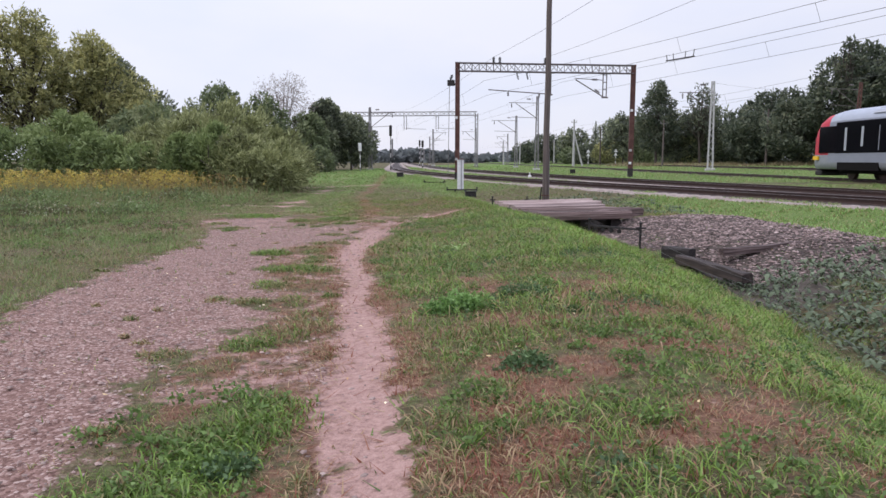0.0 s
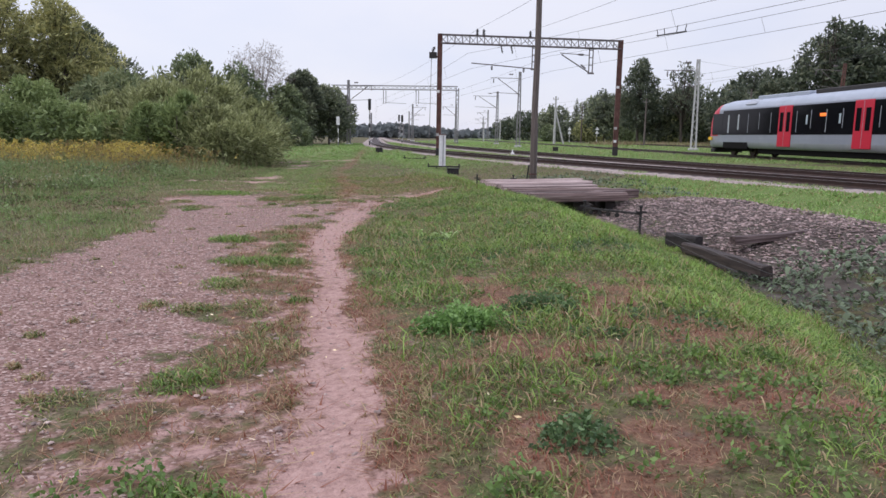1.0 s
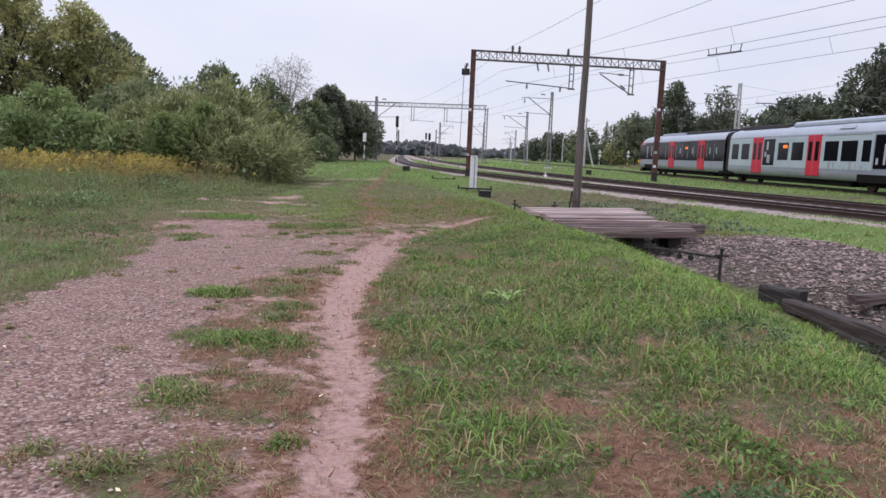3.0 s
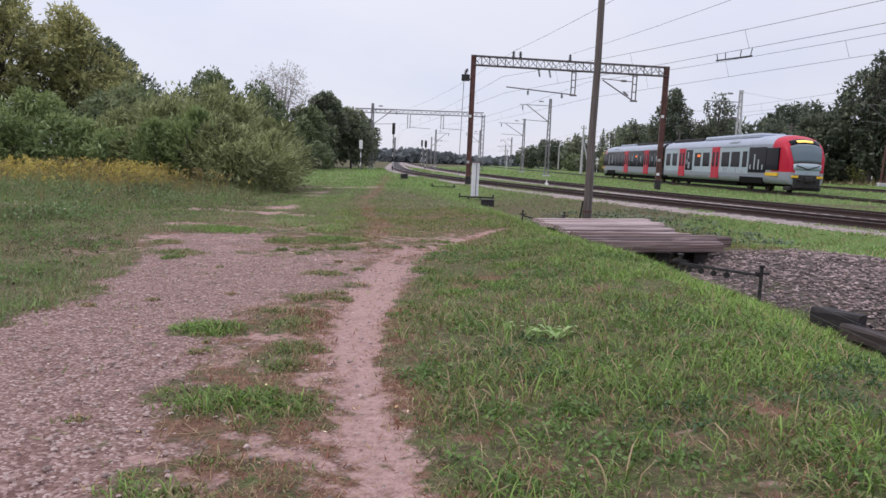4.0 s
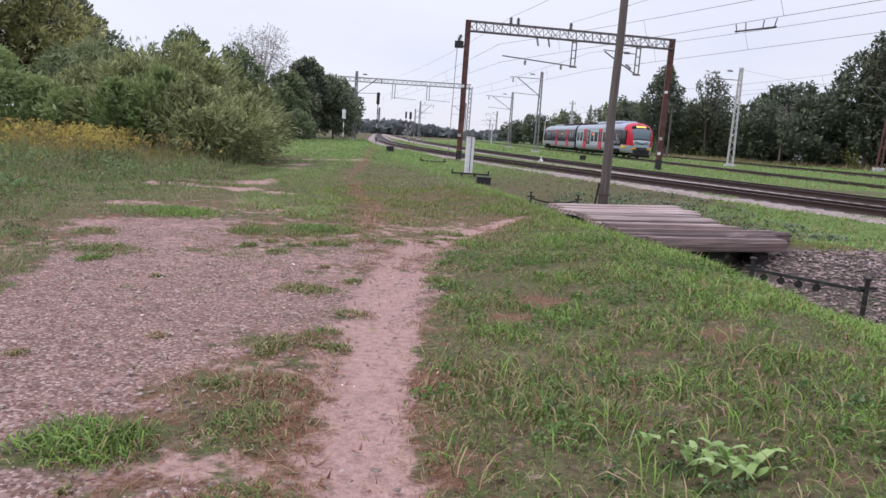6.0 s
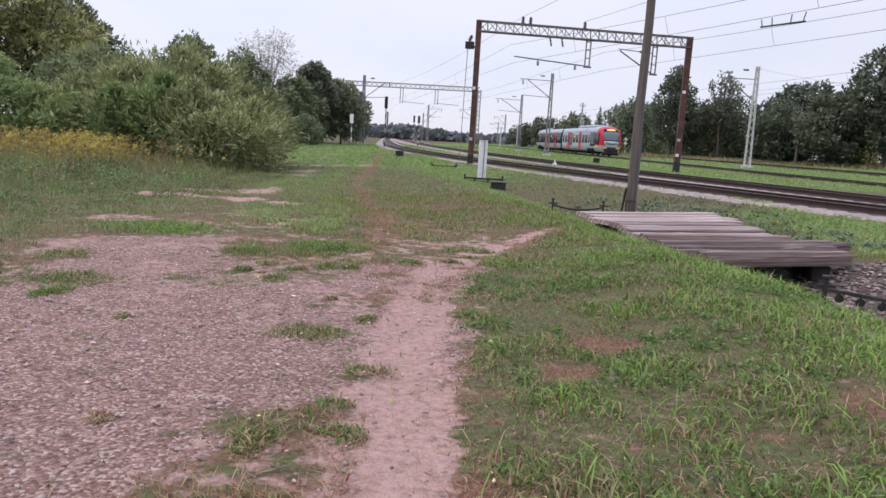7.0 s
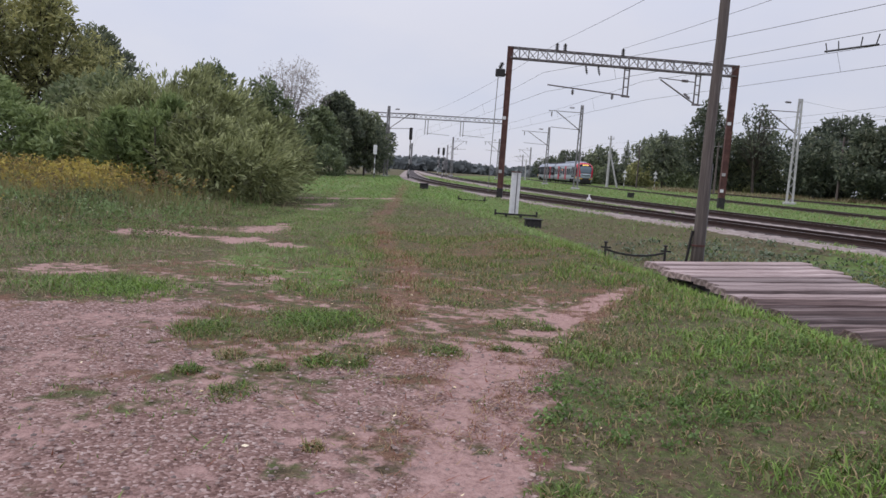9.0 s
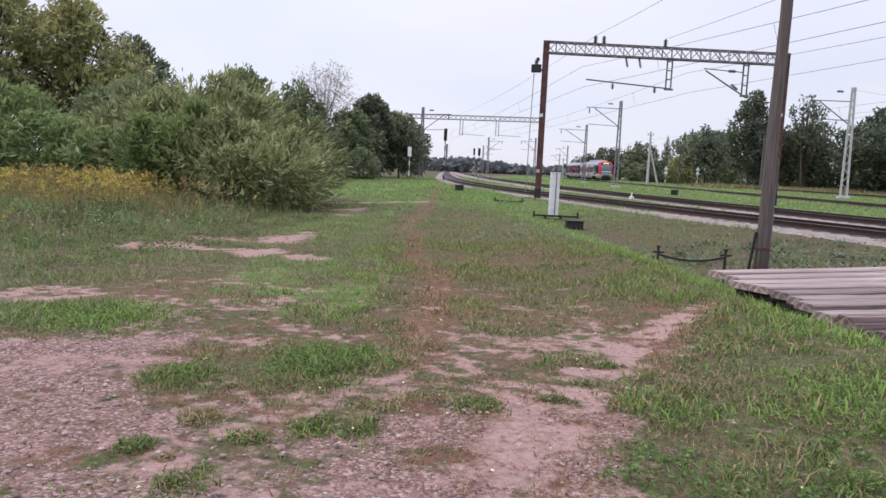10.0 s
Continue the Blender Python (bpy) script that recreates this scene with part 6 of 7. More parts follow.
def broad_plants(name, places, size, ma, label, seed, per=16, up=0.5):
    """Low rosettes of broad leaves."""
    r = rng(seed)
    vs, fs, ts = [], [], []
    for x, y, k in places:
        z = float(height(x, y))
        for i in range(per):
            a = r.random() * math.tau
            ln = size * k * (0.5 + 0.7 * r.random())
            rise = up * (0.4 + 0.8 * r.random())
            dx, dy = math.cos(a), math.sin(a)
            wd = ln * 0.24
            ox, oy = (0.12 * k * r.normal(), 0.12 * k * r.normal())
            b = np.array([x + ox, y + oy, z])
            rows = []
            for f, w in ((0.0, 0.15), (0.4, 1.0), (0.75, 0.8), (1.0, 0.1)):
                c = b + np.array([dx * ln * f, dy * ln * f, ln * (rise * f - 0.55 * rise * f * f) + 0.01])
                rows += [c + np.array([-dy, dx, 0.25]) * wd * w, c + np.array([dy, -dx, 0.25]) * wd * w]
            o = len(vs)
            vs += rows
            fs += [(o + 2 * j, o + 2 * j + 1, o + 2 * j + 3, o + 2 * j + 2) for j in range(3)]
            ts += [np.clip(0.5 + 0.25 * r.normal(), 0, 1)] * 8
    me = raw_mesh(name, np.array(vs), [np.array(fs)], ma, {"tint": np.array(ts)})
    return tagged(new(name, me), label, "plants", kind="stuff")


L_WEED = leaf_material("broad_weed", [(0.065, 0.105, 0.032), (0.125, 0.20, 0.055), (0.215, 0.315, 0.095)], 0.5, 0.3, gain=1.05)
L_DARKWEED = leaf_material("dark_herb", [(0.040, 0.072, 0.030), (0.080, 0.135, 0.052), (0.14, 0.215, 0.085)], 0.45, 0.25, gain=1.05)
L_BRIGHTWEED = leaf_material("bright_herb", [(0.060, 0.120, 0.034), (0.145, 0.26, 0.070), (0.27, 0.42, 0.135)], 0.45, 0.3, gain=1.05)
L_BROWNWEED = leaf_material("withered_herb", [(0.07, 0.055, 0.03), (0.14, 0.115, 0.06), (0.25, 0.215, 0.12)], 0.6, 0.3, gain=1.0)
L_DITCH = leaf_material("ditch_weed", [(0.06, 0.08, 0.045), (0.115, 0.15, 0.08), (0.20, 0.25, 0.15)], 0.5, 0.3, gain=1.0)
L_LETTUCE = leaf_material("pale_rosette", [(0.20, 0.30, 0.09), (0.30, 0.42, 0.14), (0.40, 0.51, 0.21)], 0.5, 0.3, gain=1.0)
def leafy(name, places, leaf, ma, label, seed):
    """Low bushy herbs: many small leaves over a dome, shading painted in their tint; places: x, y, radius, height,
    leaves.
    """
    r = rng(seed)
    ps, ds, ts = [], [], []
    for x, y, rad, hh, n in places:
        d = r.normal(size=(n, 3))
        d[:, 2] = np.abs(d[:, 2]) + 0.1
        d /= np.linalg.norm(d, axis=1)[:, None]
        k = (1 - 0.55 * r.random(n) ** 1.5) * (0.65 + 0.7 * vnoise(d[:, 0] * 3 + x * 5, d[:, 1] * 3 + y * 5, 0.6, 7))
        p = np.stack([x + d[:, 0] * rad * k, y + d[:, 1] * rad * k, d[:, 2] * hh * k], 1)
        p[:, 2] += height(p[:, 0], p[:, 1])
        ps.append(p)
        ds.append(np.stack([d[:, 0], d[:, 1], 0.5 * d[:, 2]], 1))
        # top light painted in: outer upper leaves lighter, inner and low ones darker
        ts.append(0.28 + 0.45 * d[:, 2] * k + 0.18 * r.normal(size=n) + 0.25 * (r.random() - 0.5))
    p, d, tint = np.concatenate(ps), np.concatenate(ds), np.concatenate(ts)
    v, f = leaf_arrays(p, d, leaf, r, 0.62, 0.35)
    me = raw_mesh(name, v, [f], ma, {"tint": np.repeat(np.clip(tint, 0, 1), 4)})
    return tagged(new(name, me), label, "plants", kind="stuff")


r = rng(371)
clumps, brown = [], []
for _ in range(5200):
    x, y = -14 + 13.5 * r.random(), 8 + 24 * r.random()
    edge = float(np.interp(y, [8, 11.5, 13, 14.4, 15.5, 17, 32], [-2.9, -3.8, -4.3, -5.0, -5.9, -6.6, -8.0]))
    g = float(fbm(x, y, 1.1, 372))
    if x < edge - 0.2 and g > 0.50 - 0.06 * (x < -6):
        (clumps if r.random() < 0.6 else brown).append((x, y, 0.07 + 0.13 * r.random(), (0.04 + 0.07 * r.random()) * (1.0 + 1.2 * float(smooth(-5, -9, x)) * float(smooth(12, 18, y))), 22))
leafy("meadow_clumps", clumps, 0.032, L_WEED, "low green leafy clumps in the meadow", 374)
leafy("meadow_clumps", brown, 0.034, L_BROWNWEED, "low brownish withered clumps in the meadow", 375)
r = rng(351)
spots, dark = [], []
for _ in range(2600):
    x, y = -0.8 + 6.3 * r.random(), 1.6 + 15.5 * r.random()
    if x > footpath_x(y) + 0.3 and x < ditch_x(y) - 0.5:
        g = float(fbm(x, y, 0.9, 353))
        if float(dead_turf(np.array([x]), np.array([y]))[0]) > 0.4:
            continue
        if g > 0.53:
            spots.append((x, y, 0.05 + 0.09 * r.random(), 0.04 + 0.06 * r.random(), 38))
        elif g < 0.43 and x > footpath_x(y) + 0.8 and y < 11:
            dark.append((x, y, 0.05 + 0.09 * r.random(), 0.04 + 0.06 * r.random(), 34))
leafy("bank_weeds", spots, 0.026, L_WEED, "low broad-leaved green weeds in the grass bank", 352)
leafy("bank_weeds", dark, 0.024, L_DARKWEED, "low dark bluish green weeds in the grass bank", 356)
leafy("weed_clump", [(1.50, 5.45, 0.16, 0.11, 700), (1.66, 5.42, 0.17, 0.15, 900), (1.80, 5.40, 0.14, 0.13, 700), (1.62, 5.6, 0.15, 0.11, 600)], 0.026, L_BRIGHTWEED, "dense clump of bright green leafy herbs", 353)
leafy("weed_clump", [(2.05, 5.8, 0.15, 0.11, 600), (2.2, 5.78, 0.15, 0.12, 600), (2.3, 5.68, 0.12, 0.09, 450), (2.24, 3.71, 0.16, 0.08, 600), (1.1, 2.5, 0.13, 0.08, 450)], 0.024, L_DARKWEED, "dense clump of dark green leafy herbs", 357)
strip_herbs = [(0.85 + 0.24 * r.normal(), 2.7 + 0.36 * r.normal(), 0.08 + 0.05 * r.random(), 0.06, 50) for _ in range(30)]
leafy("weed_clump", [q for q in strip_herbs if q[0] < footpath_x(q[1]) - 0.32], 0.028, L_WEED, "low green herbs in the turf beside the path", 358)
broad_plants("pale_rosette", [(1.04, 9.97, 1.0), (1.11, 9.93, 0.85), (0.98, 9.94, 0.75)], 0.125, L_LETTUCE, "pale yellow-green leafy rosette in the grass", 354, 13, 1.6)
spots = []
for _ in range(5200):
    y = -3 + 35 * r.random() ** 1.3
    x = ditch_x(y) - 0.35 + 1.2 + 4.6 * (r.random() - 0.25) * (0.7 + 0.6 * float(fbm(y, 3.0, 2.5, 6)))
    if x > ditch_x(y) - 0.4 and off_tracks(np.array([x]), np.array([y]))[0] and (y < 12.5 + 0.5 * (x - 5.5) or (y > 23 and r.random() < 0.35)):
        spots.append((x, y, 0.8 + 0.8 * r.random()))
broad_plants("ditch_weeds", spots, 0.088, L_DITCH, "grey-green leafy weeds beyond the ditch", 355, 7, 1.5)


def tuft_places():
    """Grass that stands in the islands of the gravel, and stray tufts."""
    r = rng(361)
    out = [(cx, cy, rx, ry, k) for cx, cy, rx, ry, k in ISLES_NEAR + ISLES_FAR]
    for _ in range(38):
        y = 2.5 + 14 * r.random()
        x = -4.5 + 4.6 * r.random()
        if x < footpath_x(y) - 0.25:
            rad = 0.03 + 0.06 * r.random()
            out.append((x, y, rad, rad, 0.12 + 0.3 * r.random()))
    return out


xs, ys, hs, tints = [], [], [], []
r = rng(362)
for x, y, rx, ry, k in tuft_places():
    n = int(min(15000, 26000 * rx * ry * (0.4 + k) + 300))
    px, py = x + rx * 1.3 * (2 * r.random(n) - 1), y + ry * 1.3 * (2 * r.random(n) - 1)
    q = np.hypot((px - x) / rx, (py - y) / ry) + 0.8 * (fbm(px, py, 0.16, 364) - 0.5)
    ok = q < 0.35 + 0.75 * r.random(n)
    px, py, q = px[ok], py[ok], q[ok]
    n = len(px)
    xs.append(px)
    ys.append(py)
    hs.append((0.03 + 0.065 * k) * (0.4 + 0.8 * r.random(n)) * np.clip(1.15 - 0.5 * q, 0.3, 1))
    tints.append(0.22 + 0.55 * k + 0.16 * r.normal(size=n) + 0.5 * (fbm(px, py, 0.25, 365) - 0.5))
xs, ys, hs, tints = (np.concatenate(q) for q in (xs, ys, hs, tints))
blades("grass_tufts", xs, ys, hs, 0.0075 * np.ones(len(xs)), tints, M_GRASS, "small grass tufts standing in the gravel", 363, 1.3)


def stones(name, x, y, size, ma, label, seed, sink=0.35, slab=1.0):
    """Rough little stones, one mesh."""
    r = rng(seed)
    n = len(x)
    base = np.array([(1, 0, 0), (-1, 0, 0), (0, 1, 0), (0, -1, 0), (0, 0, 1), (0, 0, -1), (0.6, 0.6, 0.55), (-0.6, 0.6, 0.5), (0.6, -0.6, 0.5), (-0.6, -0.6, 0.55)], float)
    faces = np.array([(4, 0, 6), (4, 6, 2), (4, 2, 7), (4, 7, 1), (4, 1, 9), (4, 9, 3), (4, 3, 8), (4, 8, 0), (6, 0, 2), (7, 2, 1), (9, 1, 3), (8, 3, 0)])
    z = height(x, y)
    a = r.random(n) * math.tau
    c, s = np.cos(a), np.sin(a)
    v = base[None] * (0.7 + 0.6 * r.random((n, 10, 1))) * np.stack([size * slab * (0.8 + 0.6 * r.random(n)), size / slab * (0.6 + 0.5 * r.random(n)), size * (0.35 + 0.4 * r.random(n))], 1)[:, None, :]
    vx, vy = v[..., 0] * c[:, None] - v[..., 1] * s[:, None], v[..., 0] * s[:, None] + v[..., 1] * c[:, None]
    p = np.stack([vx + x[:, None], vy + y[:, None], v[..., 2] + (z + size * (0.5 - sink) * 0.4)[:, None]], -1)
    f = faces[None] + (np.arange(n) * 10)[:, None, None]
    me = raw_mesh(name, p.reshape(-1, 3), [f.reshape(-1, 3)], ma)
    return tagged(new(name, me), label, "stones", kind="stuff")


x, y, r = scatter(-5.5, 2.0, 1.5, 17.5, 260, 371)
g, di, dr, mu = covers(x, y)
ok = r.random(len(x)) < np.clip(g * 1.1 + di * 0.25, 0, 1)
x, y = x[ok], y[ok]
stones("gravel_stones", x, y, 0.004 + 0.014 * r.random(len(x)) ** 2.8, M_STONE, "loose pale gravel stones on the track", 372)
# rubble heap across the ditch
r = rng(373)
n = 13000
y = 12.2 + 7.6 * r.random(n)
x = ditch_x(y) - 0.55 * smooth(14.5, 16.5, y) + 0.05 + 3.7 * r.random(n)
stones("rubble_stones", x, y, 0.013 + 0.029 * r.random(n) ** 2.2, M_SPOIL, "brown ballast rubble heaped beside the ditch", 374, -0.3, 1.35)
r = rng(375)
pts = [(float(t1_x(q)), q) for q in np.arange(14, 70, 0.015)]
y = np.array([q[1] for q in pts])
x = np.array([q[0] for q in pts]) + np.where(r.random(len(y)) < 0.6, -2.0 + 0.65 * r.random(len(y)), -0.6 + 1.2 * r.random(len(y)))
stones("ballast_stones", x, y, 0.03 + 0.03 * r.random(len(x)), M_BALLAST, "loose ballast stones beside the rails", 376, 0)
# dead leaves and bits of litter on the trodden ground
r = rng(381)
n = 260
y = 3 + 16 * r.random(n)
x = footpath_x(y) - 0.6 + 1.2 * r.normal(size=n)
p = np.stack([x, y, height(x, y) + 0.012], 1)
v, f = leaf_arrays(p, np.zeros((n, 3)), 0.032, r, 0.5)
v[:, 2] = np.repeat(p[:, 2], 4) + 0.012 * r.random(n * 4)
me = raw_mesh("fallen_leaves", v, [f], leaf_material("dead_leaf", [(0.25, 0.15, 0.07), (0.42, 0.33, 0.19), (0.50, 0.43, 0.31)], 0.8, 0.1), {"tint": np.repeat(r.random(n), 4)})
tagged(new("fallen_leaves", me), "scattered dry fallen leaves on the path", "leaves", kind="stuff")
bm = bmesh.new()
bmesh.ops.create_icosphere(bm, subdivisions=2, radius=0.022)
for v in bm.verts:
    v.co = Vector((v.co.x * 1.3, v.co.y, v.co.z * 0.6)) * (0.85 + 0.3 * noise.random())
tagged(part("stone", bm, M_STONE), "pale stone lying at the path's edge", "stone").matrix_world = pose(-0.66, 16.88, float(height(-0.66, 16.88)) + 0.015, 0, 0, 20)


# ---------- the train ----------
M_TRAINSIDE = material("train_silver_paint", [(0.215, 0.23, 0.27), (0.28, 0.295, 0.345)], 1.5, 0.35, 0.15, 0.02)
M_TRAINROOF = material("train_roof_paint", [(0.29, 0.32, 0.38), (0.38, 0.41, 0.47)], 0.8, 0.5, 0.1, 0.05)
M_TRAINLOW = material("train_lower_grey", [(0.24, 0.25, 0.28), (0.33, 0.34, 0.37)], 0.9, 0.5, 0.1, 0.03)
M_TRAINPALE = material("train_pale_panel", [(0.30, 0.36, 0.39), (0.38, 0.44, 0.47)], 1.2, 0.35, 0.0, 0.02)
M_TRAINRED = plain("train_red_paint", (0.47, 0.018, 0.040), 0.4)
M_TRAINRED.node_tree.nodes["Principled BSDF"].inputs["Specular IOR Level"].default_value = 0.2
M_TRAINGLASS = plain("train_dark_glass", (0.006, 0.006, 0.008), 0.10)
M_TRAINGLASS.node_tree.nodes["Principled BSDF"].inputs["Specular IOR Level"].default_value = 0.10
M_SCREEN = plain("windscreen_glass", (0.10, 0.13, 0.15), 0.06)
M_YELLOW = plain("train_yellow_stripe", (0.75, 0.45, 0.02), 0.45)
M_DISPLAY = plain("destination_display", (1.0, 0.62, 0.12), 0.5, 0.0, 0.9)
M_ORANGE = plain("side_display", (0.95, 0.18, 0.02), 0.5, 0.0, 0.9)
M_LAMP = plain("tail_lamp_lens", (0.75, 0.70, 0.66), 0.25)
M_GEAR = plain("running_gear_black", (0.010, 0.009, 0.009), 0.9)
M_GEAR.node_tree.nodes["Principled BSDF"].inputs["Specular IOR Level"].default_value = 0.1
M_GRAPHIC = plain("white_graphic", (0.34, 0.36, 0.38), 0.5)

HALF = 22.85          # half the train's length
WIDE = 1.41           # half its width


def nose_width(v):
    return WIDE * float(np.interp(v, [0, 0.25, 0.8, 1.8, 3.2], [0.72, 0.84, 0.93, 0.985, 1.0]))


def nose_top(v):
    return float(np.interp(v, [0, 0.06, 0.25, 0.5, 0.8, 1.3, 2.0, 2.8], [1.40, 1.90, 2.60, 3.08, 3.38, 3.60, 3.71, 3.75]))


PROFILE = [(0.86, 0.52), (0.97, 0.64), (1.0, 0.9), (1.0, 1.30), (1.0, 2.1), (1.0, 2.92), (0.985, 3.10), (0.93, 3.32), (0.78, 3.54), (0.45, 3.70), (0.0, 3.75)]


def ring(v, i0, i1):
    """Outline of the body at v metres from its end, from profile point i0 to i1, one side."""
    w, top = nose_width(v), nose_top(v)
    out = []
    for f, z in PROFILE[i0:i1 + 1]:
        zz = z if z < 1.3 else 1.3 + (z - 1.3) * (top - 1.3) / (3.75 - 1.3)
        out.append((f * w, zz))
    return out


def loft(stations, i0, i1, end):
    """A shell between two profile points along stations (metres from the end); end: +1 leading, -1 rear."""
    bm = bmesh.new()
    rings = []
    for v in stations:
        side = ring(v, i0, i1)
        y = end * (HALF - v)
        pts = [(-x, y, z) for x, z in side]
        if i1 == len(PROFILE) - 1:
            pts += [(x, y, z) for x, z in side[::-1][1:]]
            rings.append([[bm.verts.new(p) for p in pts]])
        else:
            rings.append([[bm.verts.new(p) for p in pts], [bm.verts.new((x, y, z)) for x, z in side]])
    for r0, r1 in zip(rings, rings[1:]):
        for a, b in zip(r0, r1):
            for k in range(len(a) - 1):
                f = bm.faces.new((a[k], a[k + 1], b[k + 1], b[k]))
                f.smooth = True
    if stations[0] < 0.01:
        if i1 == len(PROFILE) - 1:
            bm.faces.new(rings[0][0])
        else:
            bm.faces.new(rings[0][0] + rings[0][1][::-1])
    bmesh.ops.recalc_face_normals(bm, faces=bm.faces)
    return bm


def nose_patch(v0, v1, s0, s1, lift, nv=6, ns=8, end=1):
    """A patch that follows the nose between v0 and v1 and the sides s0 to s1 (shares of half the width)."""
    bm = bmesh.new()
    grid = []
    for i in range(nv + 1):
        v = v0 + (v1 - v0) * i / nv
        row = []
        for j in range(ns + 1):
            s = s0 + (s1 - s0) * j / ns
            w, top = nose_width(v), nose_top(v)
            z = float(np.interp(abs(s), [0, 0.45, 0.78, 0.93, 0.985, 1.0], [3.75, 3.70, 3.54, 3.32, 3.10, 2.92]))
            z = 1.3 + (z - 1.3) * (top - 1.3) / 2.45
            row.append(bm.verts.new((s * w, end * (HALF - v + lift), z + lift * 0.8)))
        grid.append(row)
    for a, b in zip(grid, grid[1:]):
        for k in range(ns):
            f = bm.faces.new((a[k], a[k + 1], b[k + 1], b[k]))
            f.smooth = True
    bmesh.ops.recalc_face_normals(bm, faces=bm.faces)
    bmesh.ops.solidify(bm, geom=list(bm.faces), thickness=0.012)
    return bm


def side_box(tr, name, ma, u0, u1, z0, z1, proud, both=True, label="", bevel=0.02, parents=None):
    """A panel on the train's flanks from u0 to u1 metres behind the leading end."""
    made = []
    for s in (-1, 1) if both else (-1,):
        x0, x1 = sorted((s * (WIDE - 0.03), s * (WIDE + proud)))
        ob = part(name, block(bmesh.new(), x0, x1, HALF - u1, HALF - u0, z0, z1, min(bevel, proud * 0.9)), ma, parents[s] if parents else tr, label)
        made.append((s, ob))
    return dict(made)


def wheel_mesh():
    bm = bmesh.new()
    rod(bm, (-0.07, 0, 0), (0.07, 0, 0), 0.42, sides=24)
    rod(bm, (0.07, 0, 0), (0.10, 0, 0), 0.45, sides=24)
    me = bpy.data.meshes.new("wheel")
    bm.to_mesh(me)
    bm.free()
    me.materials.append(M_RAIL)
    return me


